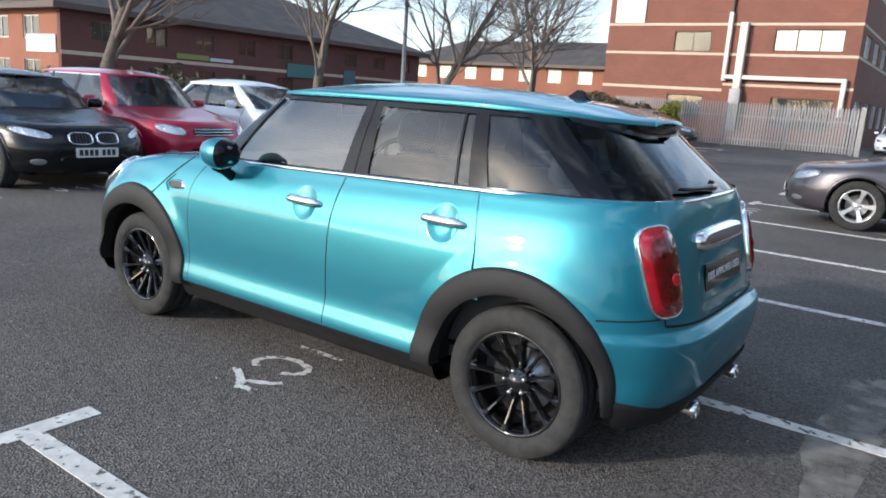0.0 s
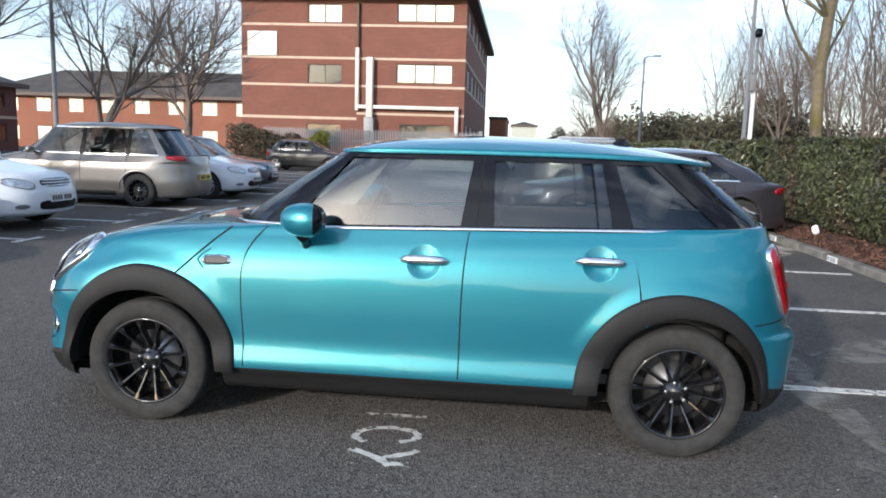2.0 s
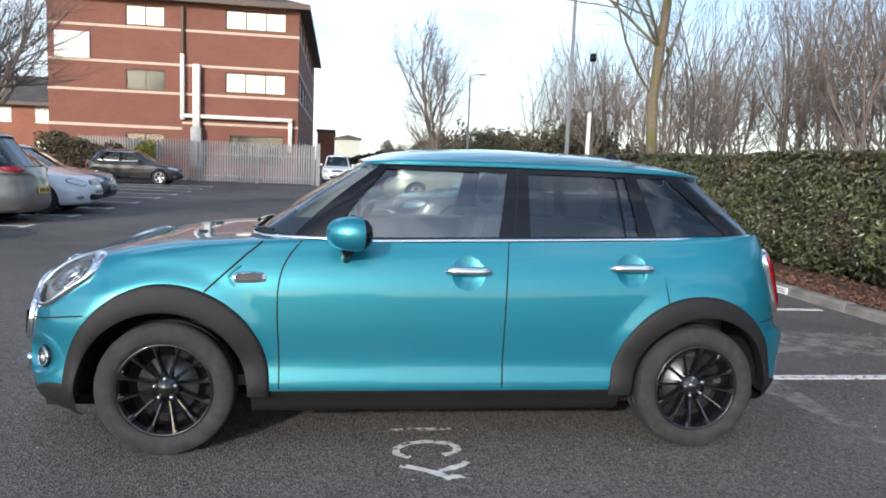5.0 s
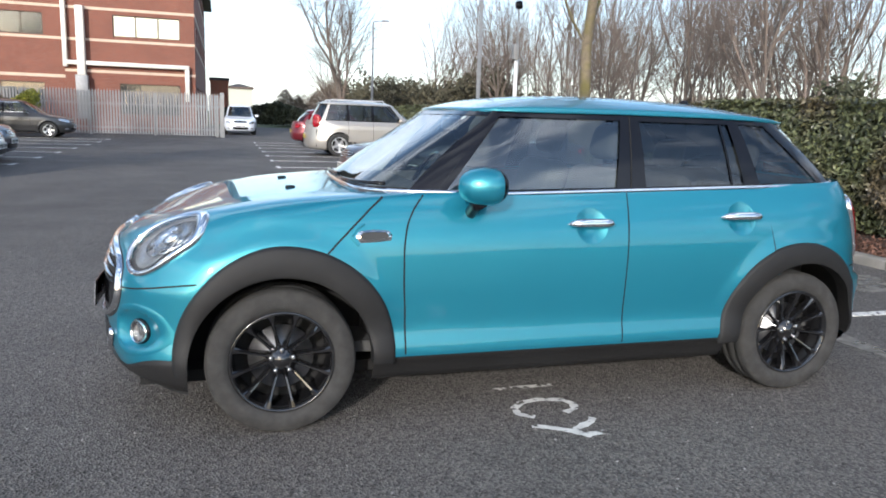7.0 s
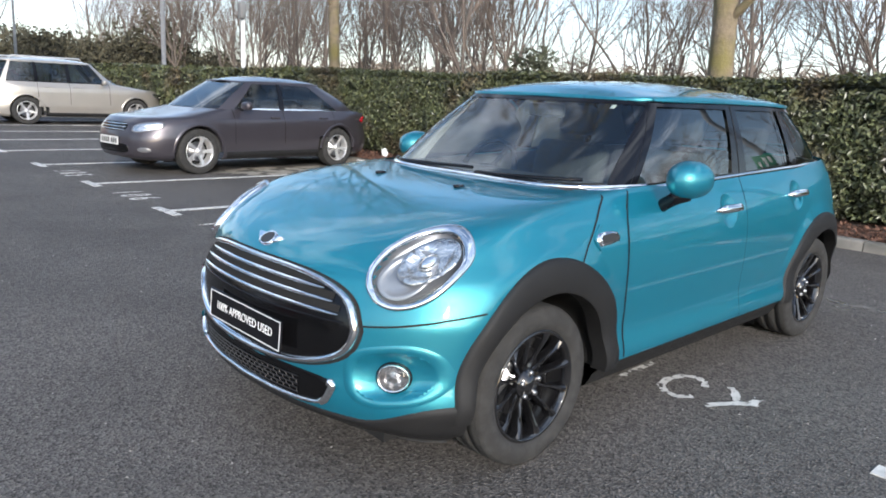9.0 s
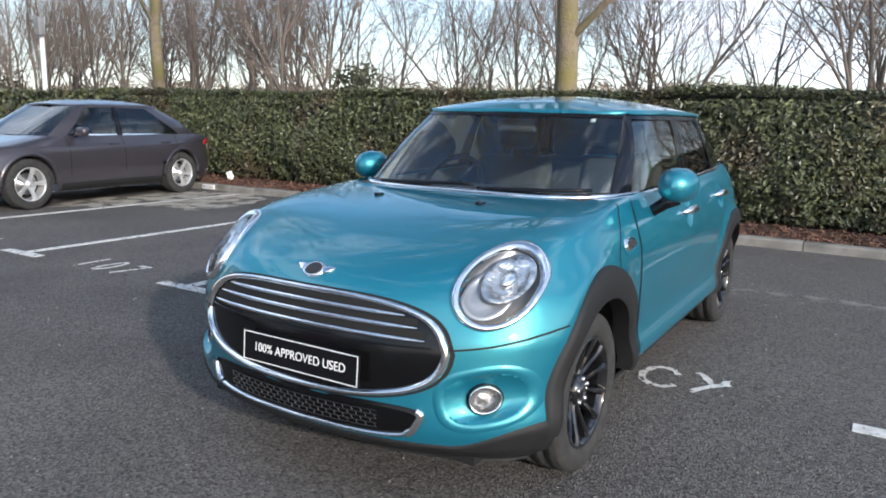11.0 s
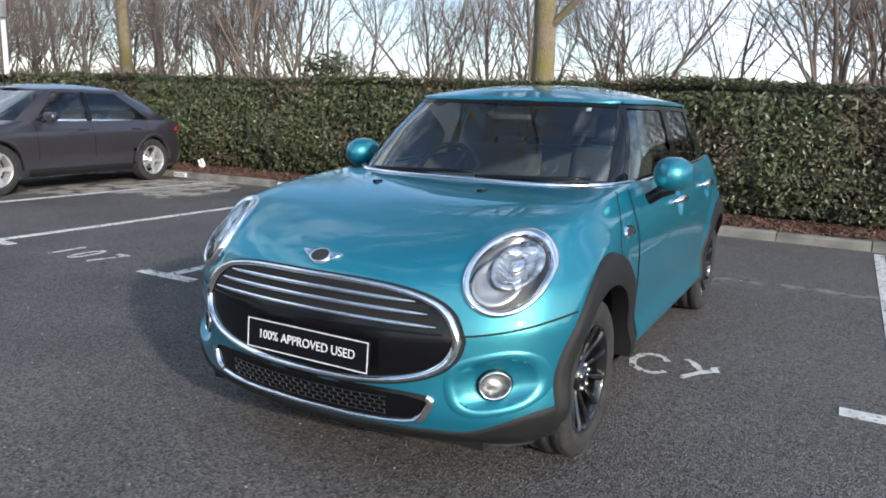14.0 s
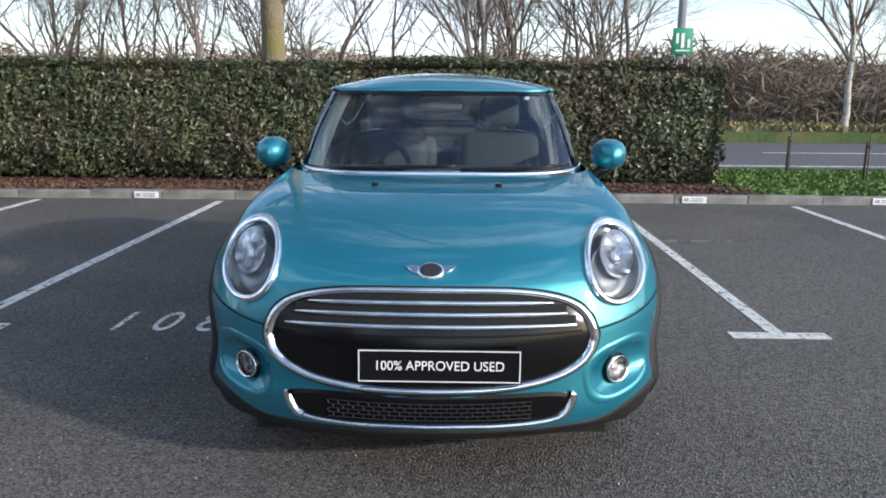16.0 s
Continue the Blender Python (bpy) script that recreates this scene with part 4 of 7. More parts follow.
    wing = [(0.040, 0.788), (0.056, 0.790), (0.086, 0.805), (0.068, 0.807), (0.040, 0.806)]
    for sg in (1, -1):
        w = [(y * sg, z) for y, z in (wing if sg > 0 else wing[::-1])]
        rings_on(F, [(w, 0.001), (w, 0.009)]).put("badge_wing", ch, car)
    # headlamps
    def lamp(k=1.0, dy=0.0, dz=0.0, pw=2.04):
        return oval(-0.638 + dy, 0.790 + dz, 0.118 * k, 0.133 * k, 48, pw, radians(-16))
    for mir in (0, 1):
        def put(g, name, mat, parent, label=""):
            return (g.mirrored() if mir else g).put(name, mat, parent, label)
        hl = put(rings_on(F, [(lamp(1.0), 0.0), (lamp(0.985), 0.016), (lamp(0.94), 0.021), (lamp(0.845), 0.017), (lamp(0.83), 0.004)], cap=False), "headlamp", ch, car, "round headlamp with a chrome ring")
        put(rings_on(F, [(lamp(0.91), 0.006), (lamp(0.86), -0.012), (lamp(0.80), -0.030), (lamp(0.5), -0.036)]), "bezel", M["lamp_grey"], hl)
        put(rings_on(F, [(lamp(0.62, 0.016, -0.016), -0.014), (lamp(0.60, 0.016, -0.016), -0.010), (lamp(0.50, 0.018, -0.014), -0.022), (lamp(0.36, 0.018, -0.010), -0.026)]), "light_ring", M["light_trim"], hl)
        put(rings_on(F, [(lamp(0.57, -0.018, 0.028), -0.004), (lamp(0.54, -0.018, 0.028), 0.003), (lamp(0.40, -0.018, 0.028), -0.014), (lamp(0.20, -0.018, 0.028), -0.020)]), "reflector", M["reflector"], hl)
        put(rings_on(F, [(lamp(0.20, -0.020, 0.030), -0.016), (lamp(0.18, -0.020, 0.030), -0.002), (lamp(0.09, -0.020, 0.030), 0.002)]), "bulb_shield", ch, hl)
        put(rings_on(F, [(lamp(0.915), 0.012), (lamp(0.82), 0.016), (lamp(0.7), 0.018)]), "lens", M["lens"], hl)
        # fog lamp in its scoop
        def fog(k, dy=0.0, dz=0.0):
            return oval(-0.663 + dy, 0.432 + dz, 0.044 * k, 0.044 * k, 40)
        scoop = [(y, z) for y, z in oval(-0.656, 0.440, 0.116, 0.084, 40, 2.6, radians(-12))]
        put(rings_on(F, [([(-0.656 + (y + 0.656) * 1.24, 0.440 + (z - 0.440) * 1.28) for y, z in scoop], 0.0), ([(-0.656 + (y + 0.656) * 1.18, 0.440 + (z - 0.440) * 1.20) for y, z in scoop], 0.0028), (scoop, 0.0028), ([(-0.656 + (y + 0.656) * 0.93, 0.440 + (z - 0.440) * 0.92) for y, z in scoop], -0.004), ([(-0.660 + (y + 0.656) * 0.62, 0.434 + (z - 0.440) * 0.72) for y, z in scoop], -0.030), (fog(1.02), -0.034)], cap=False), "fog_scoop", teal, car)
        fg = put(rings_on(F, [(fog(1.18), -0.036), (fog(1.16), -0.022), (fog(1.0), -0.018), (fog(0.96), -0.028)], cap=False), "fog_lamp", M["gloss_black"], car)
        put(rings_on(F, [(fog(1.06), -0.030), (fog(1.04), -0.016), (fog(0.97), -0.012), (fog(0.92), -0.020)], cap=False), "fog_ring", ch, fg)
        put(rings_on(F, [(fog(0.95), -0.022), (fog(0.80), -0.034), (fog(0.45), -0.042), (fog(0.2), -0.036)]), "fog_reflector", M["fog_bowl"], fg)
        put(rings_on(F, [(fog(0.96), -0.020), (fog(0.75), -0.013), (fog(0.4), -0.009)]), "fog_lens", M["lens"], fg)
    # mirrors
    for sg in (-1, 1):
        mr = new("door_mirror")
        mr.parent = car
        c = Vector((-0.452, sg * 0.872, 1.054))
        g = Geo()
        rows = []
        for i in range(15):
            a = math.pi * i / 14
            t = -math.cos(a)
            rr = math.sin(a) ** 0.75 if 0 < i < 14 else 0.0
            ring = []
            for k in range(24):
                b = 2 * math.pi * k / 24
                yy, zz = 0.090 * rr * math.copysign(abs(math.cos(b)) ** 0.9, math.cos(b)), 0.080 * rr * math.copysign(abs(math.sin(b)) ** 0.9, math.sin(b))
                xx = t * (0.122 if t < 0 else 0.082)
                ring.append(c + Vector((xx + 0.02 * abs(yy) / 0.1, yy, zz)))
            rows.append(ring)
        Geo().loft(rows[:10], True, False).put("mirror_cap", M["teal"], mr)
        Geo().loft(rows[9:], True, False).put("mirror_housing", M["gloss_black"], mr)
        Geo().lathe([(0.001, 0.080), (0.040, 0.079), (0.046, 0.070)], c + Vector((0.0, 0, 0)), 24, "x").put("mirror_glass", M["chrome"], mr)
        g = Geo().tube([c + Vector((-0.02, -sg * 0.120, -0.140)), c + Vector((-0.02, -sg * 0.092, -0.118)), c + Vector((-0.018, -sg * 0.050, -0.088)), c + Vector((-0.01, 0.0, -0.052))], [0.028, 0.028, 0.029, 0.042], 14)
        g.v = [(c.x - 0.03 + (x - c.x + 0.02) * 0.9, y, z) for x, y, z in g.v]
        g.put("mirror_stalk", M["gloss_black"], mr)
    # wipers and washer jets
    for y0, y1, x0 in ((0.50, -0.08, -0.90), (-0.10, -0.60, -0.885)):
        pts = [Vector((TOP.front(y0 + (y1 - y0) * k / 10, 1.028).x - 0.022, y0 + (y1 - y0) * k / 10, 1.020 + 0.018 * k / 10)) for k in range(11)]
        Geo().tube(pts, 0.009, 6).put("wiper", M["gloss_black"], car)
    for y in (0.26, -0.26):
        p = BODY.front(y, 0.999)
        Geo().soft_box(-0.02, 0.025, -0.014, 0.014, -0.004, 0.010, 0.005, Matrix.Translation(p)).put("washer_jet", M["gloss_black"], car)


def plate_like(fn, curve, off):
    g = rings_on(fn, [(curve, 0.0), (curve, off)])
    return g.v, g.f


def build_mini_rear(car):
    R, ch = BODY.rear, M["chrome"]
    for mir in (0, 1):
        def put(g, name, mat, parent, label=""):
            return (g.mirrored() if mir else g).put(name, mat, parent, label)

        def tl(k, dz=0.0):
            return [(y, z) for y, z in oval(-0.590, 0.800 + dz, 0.086 * k, 0.142 * (1 - (1 - k) * 0.7), 44, 3.4, radians(5))]
        lamp = put(rings_on(R, [(tl(1.0), 0.0), (tl(0.98), 0.014), (tl(0.95), 0.018), (tl(0.91), 0.017), (tl(0.90), 0.008)], cap=False), "tail_lamp", ch, car, "red tail lamp with a chrome surround")
        put(rings_on(R, [(tl(0.92), 0.010), (tl(0.86), 0.022), (tl(0.45), 0.030)]), "tail_lens", M["red_lens"], lamp)
        put(rings_on(R, [(tl(0.62), 0.0285), (tl(0.56), 0.0325), (tl(0.3), 0.0335)]), "lens_core", M["red_core"], lamp)
        # small bright spot painted for the glimmer in the lens
        put(rings_on(R, [(oval(-0.56, 0.79, 0.020, 0.018), 0.034), (oval(-0.56, 0.79, 0.016, 0.014), 0.037)]), "lens_glimmer", M["red_glimmer"], lamp)
    hb = rings_on(R, [(oval(0.0, 0.872, 0.30, 0.034, 48, 4), 0.0), (oval(0.0, 0.872, 0.295, 0.030, 48, 4), 0.022), (oval(0.0, 0.872, 0.27, 0.016, 48, 4), 0.030)])
    hb.put("tailgate_handle", ch, car, "chrome tailgate handle bar")
    rec = oval(0.0, 0.755, 0.305, 0.085, 48, 6)
    rings_on(R, [(rec, 0.001), ([(y * 0.97, 0.755 + (z - 0.755) * 0.93) for y, z in rec], 0.002)]).put("plate_recess", M["teal"], car)
    pm = Matrix.Translation((R(0, 0.765).x + 0.010, 0, 0.765)) @ Matrix.Rotation(radians(90), 4, 'Z') @ Matrix.Rotation(radians(82), 4, 'X')
    plate = Geo().soft_box(-0.26, 0.26, -0.056, 0.056, -0.008, 0.0, 0.003, pm).put("show_plate", M["gloss_black"], car, "black show plate", smooth=False)
    text_mesh("100% APPROVED USED", 0.047, "lettering", M["white"], plate, pm @ Matrix.Translation((0, 0, 0.0005)))
    pts = [(-0.60 + 1.2 * i / 30, 0.612 + 0.02 * abs(-1 + 2 * i / 30) ** 3) for i in range(31)]
    strip_on(R, pts, 0.010, 0.002).put("tailgate_gap", M["dark"], car)
    for sg in (-1, 1):
        side = [(sg * 0.60, 0.632), (sg * 0.60, 0.68)]
        strip_on(R, dense(side, 4), 0.007, 0.002).put("tailgate_gap", M["dark"], car)
        c = Vector((1.80, sg * 0.30, 0.225))
        Geo().lathe([(0.030, 0.0), (0.034, 0.05), (0.035, 0.075), (0.031, 0.077), (0.028, 0.05), (0.027, 0.0)], c, 24, "x").put("exhaust_tip", ch, car)
    strip_on(R, [(-0.58 + 1.16 * i / 24, 0.275) for i in range(25)], 0.09, 0.004, 0.006).put("rear_diffuser", M["black_plastic"], car)
    # rear wiper
    base = TOP.rear(0.0, 1.05) + Vector((0.012, 0, 0))
    Geo().lathe([(0.032, 0.0), (0.028, 0.018), (0.001, 0.024)], base, 16, "x").put("wiper_hub", M["gloss_black"], car)
    pts = [TOP.rear(-0.36 * k / 8, 1.05 + 0.012 * k / 8) + Vector((0.028, 0, 0)) for k in range(9)]
    Geo().tube(pts, [0.020, 0.018, 0.015, 0.013, 0.012, 0.011, 0.010, 0.009, 0.006], 8).put("rear_wiper", M["gloss_black"], car)


def seat_geo(x, y, w, back=0.62, lean=14):
    g = Geo()
    g.soft_box(x - 0.26, x + 0.26, y - w / 2, y + w / 2, 0.42, 0.60, 0.07, None, 3)
    m = Matrix.Translation((x + 0.20, y, 0.55)) @ Matrix.Rotation(radians(lean), 4, 'Y')
    g.soft_box(-0.06, 0.08, -w / 2, w / 2, 0.0, back, 0.06, m, 3)
    hm = m @ Matrix.Translation((0.0, 0, back + 0.02))
    h = Geo().soft_box(-0.045, 0.055, -0.125, 0.125, 0.02, 0.20, 0.05, hm, 3)
    return g, h


def build_mini_cabin(car):
    cab = Shell([(0.34, -0.95, 1.60, 0.70, 4, 4, 0, 0.8), (1.015, -0.93, 1.68, 0.685, 4, 4, 0, 0.8)], tilt_top)
    cab.skin([0.34, 0.5, 0.7, 0.9, 1.0], lambda c: True).put("cabin_lining", M["cabin"], car)
    Geo().box(-1.0, 1.62, -0.68, 0.68, 0.30, 0.35).put("cabin_floor", M["cabin"], car, smooth=False)
    Geo().soft_box(-0.98, -0.52, -0.66, 0.66, 0.62, 1.005, 0.06, None, 3).put("dashboard", M["cabin"], car)
    Geo().soft_box(1.18, 1.66, -0.60, 0.60, 0.90, 0.96, 0.02).put("parcel_shelf", M["cabin"], car)
    for x, y, w, b in ((0.02, -0.35, 0.50, 0.58), (0.02, 0.35, 0.50, 0.58), (0.86, -0.33, 0.54, 0.50), (0.86, 0.33, 0.54, 0.50)):
        s, h = seat_geo(x, y, w, b)
        seat = s.put("seat", M["seat"], car)
        h.put("headrest", M["seat"], seat)
    sw = Matrix.Translation((-0.40, 0.35, 0.955)) @ Matrix.Rotation(radians(-64), 4, 'Y')
    g = Geo()
    pts = [sw @ Vector((0.185 * math.cos(a), 0.185 * math.sin(a), 0)) for a in [2 * math.pi * k / 36 for k in range(37)]]
    g.tube(pts, 0.016, 8, False)
    g.soft_box(-0.05, 0.05, -0.06, 0.06, -0.04, 0.01, 0.02, sw)
    for a in (0, 120, 240):
        g.tube([sw @ Vector((0, 0, -0.01)), sw @ Vector((0.18 * math.cos(radians(a + 90)), 0.18 * math.sin(radians(a + 90)), 0))], 0.014, 6)
    g.put("steering_wheel", M["gloss_black"], car)
    Geo().soft_box(-0.37, -0.34, -0.11, 0.11, 1.27, 1.335, 0.012).put("rear_view_mirror", M["lamp_grey"], car)


# ---------- other parked cars ----------
def parked_car(name, label, paint, place, turn, length=4.5, wide=0.89, high=1.47, base=2.7, nose=0.92, belt=0.95, hood=0.78, cowl=-1.05,
               roof_f=-0.45, roof_r=1.0, tail=1.75, boot=None, wheel_r=0.32, rim="silver", pillars=(0.30, 1.15), rails=False, plate="plate_white",
               rear_lamp=(0.62, 0.80, 0.10, 0.09), lamp=(0.60, 0.68, 0.16, 0.065), bright_pillar=False, group="parked cars", glass_back=(0.38, 0.26), bright_waist=False, split_grille=False):
    """A parked car, its nose towards its own -x, built from level outlines."""
    car = thing(name, label, "car", group)
    xf, xr = -base / 2 - nose, length - base / 2 - nose
    ax = (-base / 2, base / 2)
    W = wide
    dz = belt - hood
    lev = [(0.20, xf + 0.20, xr - 0.15, W - 0.09, 3.0, 3.4, ax[0] + 0.2, 0.9), (0.25, xf + 0.04, xr - 0.04, W - 0.05, 3.0, 3.4, ax[0] + 0.2, 0.9),
           (0.38, xf, xr, W - 0.02, 3.0, 3.4, ax[0] + 0.2, 0.9), (0.52, xf + 0.005, xr - 0.005, W, 2.9, 3.3, ax[0] + 0.2, 0.9),
           (hood - 0.13, xf + 0.05, xr - 0.04, W, 2.8, 3.2, ax[0] + 0.25, 0.9), (hood, xf + 0.16, xr - 0.06, W - 0.015, 2.8, 3.2, ax[0] + 0.35, 0.9)]
    for t, q in ((0.35, 0.42), (0.60, 0.66), (0.80, 0.84), (0.93, 0.95), (1.0, 1.0)):
        z = hood + dz * t
        x1 = xf + 0.16 + (cowl - xf - 0.16) * q
        if boot is None:
            x2 = xr - 0.06 - 0.05 * t
        else:
            k = max(0.0, (t - 0.45) / 0.55)
            x2 = xr - 0.06 - (xr - 0.06 - boot) * k**2.2
        lev.append((z, x1, x2, W - 0.015 - 0.085 * t, 3.2 + 1.4 * t, 3.4 + t, min(-0.3, ax[0] + 0.35 + 0.5 * t), 0.9))
    body = Shell(lev)

    def keep(c):
        if abs(c.y) > 0.35:
            for a in ax:
                if math.hypot(c.x - a, c.z - wheel_r) < wheel_r + 0.055 or (abs(c.x - a) < wheel_r and c.z < wheel_r):
                    return False
        return True
    zs = [0.20, 0.225, 0.25, 0.28] + [0.28 + (hood - 0.28) * i / 18 for i in range(1, 19)] + [hood + dz * i / 12 for i in range(1, 13)]
    body.skin(zs, keep).put("body", paint, car)
    rw, bw = W - 0.25, W - 0.10
    rz = high - 0.10
    rear_belt = tail if boot is None else boot
    top = Shell([(belt - 0.005, cowl - 0.02, rear_belt, bw, 4.5, 4.0, 0.2, 0.6), (belt + 0.18, cowl + (roof_f - cowl) * 0.40, rear_belt + (roof_r - rear_belt) * 0.34, bw - 0.045, 5, 4, 0.2, 0.6),
                 (rz, roof_f, roof_r, rw, 5.5, 4, 0.2, 0.6)])
    zb, zt = belt + 0.005, rz - 0.01

    def ln(b, t):
        return lambda z: b + (t - b) * (z - belt) / (rz - belt)
    trim = M["gloss_black"]
    end_pane(top, top.front, 0.87, zb, zt, 0, 8, 12).put("windscreen", M["glass"], car)
    end_pane(top, top.rear, 0.84, zb, zt, 0, 8, 12).put("rear_screen", M["glass_dark"], car)
    fa = ln(cowl + 0.42, roof_f + 0.14)
    rb = ln(rear_belt - glass_back[0], roof_r - glass_back[1])
    for mir in (0, 1):
        def put(g, nm, mat, parent, lb=""):
            return (g.mirrored() if mir else g).put(nm, mat, parent, lb)
        put(corner_pane(top, True, 0.865, fa, zb - 0.02, zt + 0.02, 0.003, 8, 6), "front_pillar", paint, car)
        put(corner_pane(top, False, 0.835, rb, zb - 0.02, zt + 0.02, 0.003, 8, 6), "rear_pillar", paint, car)
        put(side_pane(top, fa, rb, zb, zt, -0.003, 6, 14), "side_glass", M["glass_dark"], car)
        for px in [p for p in pillars if p < rb(belt) - 0.12]:
            put(side_pane(top, ln(px - 0.05, px - 0.02), ln(px + 0.05, px + 0.05), zb - 0.01, zt + 0.01, 0.003, 5, 2), "pillar", trim, car)
        put(side_pane(top, fa, rb, zb - 0.012, zb + 0.014, 0.003, 1, 14), "waist_trim", M["chrome"] if bright_pillar or bright_waist else trim, car)
        put(side_pane(top, fa, rb, zt - 0.02, zt + 0.012, 0.003, 1, 14), "roof_trim", M["chrome"] if bright_pillar else paint, car)
        for px in (cowl + 0.36, pillars[0], min(pillars[1], ax[1] - 0.05)):
            put(strip_on(body.side, [(px, hood * 0.55 + (belt - hood * 0.55) * i / 8) for i in range(9)], 0.010, 0.002), "shut_gap", M["dark"], car)
        for px in (pillars[0] - 0.17, pillars[1] - 0.24):
            put(rings_on(body.side, [(oval(px, belt - 0.12, 0.10, 0.018, 16, 3), 0.0), (oval(px, belt - 0.12, 0.095, 0.013, 16, 3), 0.03)]), "door_handle", paint, car)
        put(strip_on(body.side, [(-base / 2 + 0.45 + (base - 0.9) * i / 12, 0.27) for i in range(13)], 0.10, 0.004, 0.012), "sill", M["black_plastic"], car)
        for a in ax:
            rows = []
            for i in range(25):
                th = math.pi * i / 24
                row = []
                for r, off in ((wheel_r + 0.085, 0.002), (wheel_r + 0.070, 0.010), (wheel_r + 0.045, 0.012), (wheel_r + 0.040, -0.05)):
                    x, z = a + r * math.cos(th), max(0.2, wheel_r + r * math.sin(th))
                    row.append(on(body.side, x, z, off))
                rows.append(row)
            put(Geo().loft(rows, False), "arch_edge", paint, car)
            put(Geo().box(a - wheel_r - 0.1, a + wheel_r + 0.1, -0.62, -0.56, 0.18, wheel_r * 2 + 0.12), "arch_liner", M["dark"], car)
        # lamps
        ly, lz, lw, lh = lamp
        oc = oval(-ly, lz, lw, lh, 28, 2.6, radians(-14))
        hl = put(rings_on(body.front, [(oc, 0.0), (oc, 0.008), ([(-ly + (y + ly) * 0.9, lz + (z - lz) * 0.86) for y, z in oc], 0.010)], cap=False), "headlamp", M["lamp_grey"], car)
        put(rings_on(body.front, [([(-ly + (y + ly) * 0.92, lz + (z - lz) * 0.9) for y, z in oc], 0.007), ([(-ly + (y + ly) * 0.5, lz + (z - lz) * 0.5) for y, z in oc], 0.010)]), "reflector", M["reflector"], hl)
        ry, rz2, rw2, rh2 = rear_lamp
        oc = oval(-ry, rz2, rw2, rh2, 28, 3.2)
        put(rings_on(body.rear, [(oc, 0.0), (oc, 0.012), ([(-ry + (y + ry) * 0.6, rz2 + (z - rz2) * 0.6) for y, z in oc], 0.018)]), "tail_lamp", M["red_lens"], car)
        put(rings_on(body.front, [(oval(-0.62, 0.36, 0.07, 0.035, 20), 0.002), (oval(-0.62, 0.36, 0.06, 0.03, 20), 0.006)]), "fog_lamp", M["lamp_grey"], car)
        mc = Vector((cowl + 0.52, -(W + 0.06), belt + 0.06))
        g = Geo().soft_box(-0.06, 0.06, -0.10, 0.10, -0.065, 0.065, 0.05, Matrix.Translation(mc), 3)
        put(g, "door_mirror", paint, car)
        put(Geo().tube([mc + Vector((0, 0.16, -0.06)), mc + Vector((0, 0.05, -0.03))], 0.03, 8), "mirror_stalk", trim, car)
        if rails:
            put(Geo().tube([(roof_f + 0.3, -rw + 0.05, high - 0.05), (roof_f + 0.35, -rw + 0.04, high + 0.02), (roof_r - 0.3, -rw + 0.04, high + 0.02), (roof_r - 0.2, -rw + 0.05, high - 0.05)], 0.018, 8), "roof_rail", M["rim_silver"], car)
    crown = smooth_table([roof_f - 0.05, roof_f + 0.35, (roof_f + roof_r) / 2, roof_r - 0.2, roof_r + 0.06], [rz + 0.015, high - 0.015, high, high - 0.025, rz + 0.012])
    roof_panel(top, rz, roof_f - 0.03, roof_r + 0.05, rw + 0.015, 4.5, 5, 0.2, 0.5, crown, 0.016, None, 24, 12).put("roof", paint, car)
    # grille, plates
    for cy, hw in (((-0.165, 0.135), (0.165, 0.135)) if split_grille else ((0.0, 0.36),)):
        def loop(k, cy=cy, hw=hw):
            return oval(cy, hood - 0.13, hw * k, 0.065 * k, 36, 3.4)
        rings_on(body.front, [(loop(0.98), 0.001), (loop(0.95), 0.006), (loop(0.90), 0.004)]).put("grille", M["mesh_black"], car)
        if split_grille:
            rings_on(body.front, [(loop(1.06), 0.0), (loop(1.04), 0.012), (loop(0.94), 0.012), (loop(0.92), 0.004)], cap=False).put("grille_surround", M["chrome"], car)
            for k in range(6):
                y0 = cy - hw * 0.7 + hw * 1.4 * k / 5
                strip_on(body.front, [(y0, hood - 0.18 + 0.1 * i / 6) for i in range(7)], 0.008, 0.006, 0.004).put("grille_bar", M["mesh_bar"], car)
    for k in range(0 if split_grille else 3):
        z = hood - 0.175 + 0.04 * k
        strip_on(body.front, [(-0.33 + 0.66 * i / 16, z) for i in range(17)], 0.012, 0.008, 0.006).put("grille_bar", M["chrome"], car)
    low = oval(0, 0.37, 0.42, 0.07, 36, 4)
    rings_on(body.front, [(low, 0.001), (low, 0.004)]).put("lower_grille", M["mesh_black"], car)
    for fn, pz, mat, ang, sgn in ((body.front, 0.47, M["plate_white"], -90, -1), (body.rear, 0.60, M["plate_yellow"], 90, 1)):
        px = fn(0.0, pz).x + sgn * 0.022
        pm = Matrix.Translation((px, 0, pz)) @ Matrix.Rotation(radians(ang), 4, 'Z') @ Matrix.Rotation(radians(88), 4, 'X')
        pl = Geo().box(-0.26, 0.26, -0.056, 0.056, -0.008, 0.0, pm).put("number_plate", mat, car, smooth=False)
        for k in range(7):
            x0 = -0.225 + k * 0.062 + (0.03 if k > 3 else 0)
            Geo().box(x0, x0 + 0.045, -0.036, 0.036, 0.0, 0.001, pm).put("plate_bar", M["ink"], pl, smooth=False)
    # cabin
    Geo().box(cowl - 0.05, rear_belt - 0.1, -bw + 0.08, bw - 0.08, 0.3, belt - 0.28).put("cabin_floor", M["cabin"], car, smooth=False)
    Geo().soft_box(cowl, cowl + 0.4, -bw + 0.06, bw - 0.06, belt - 0.3, belt - 0.01, 0.05).put("dashboard", M["cabin"], car)
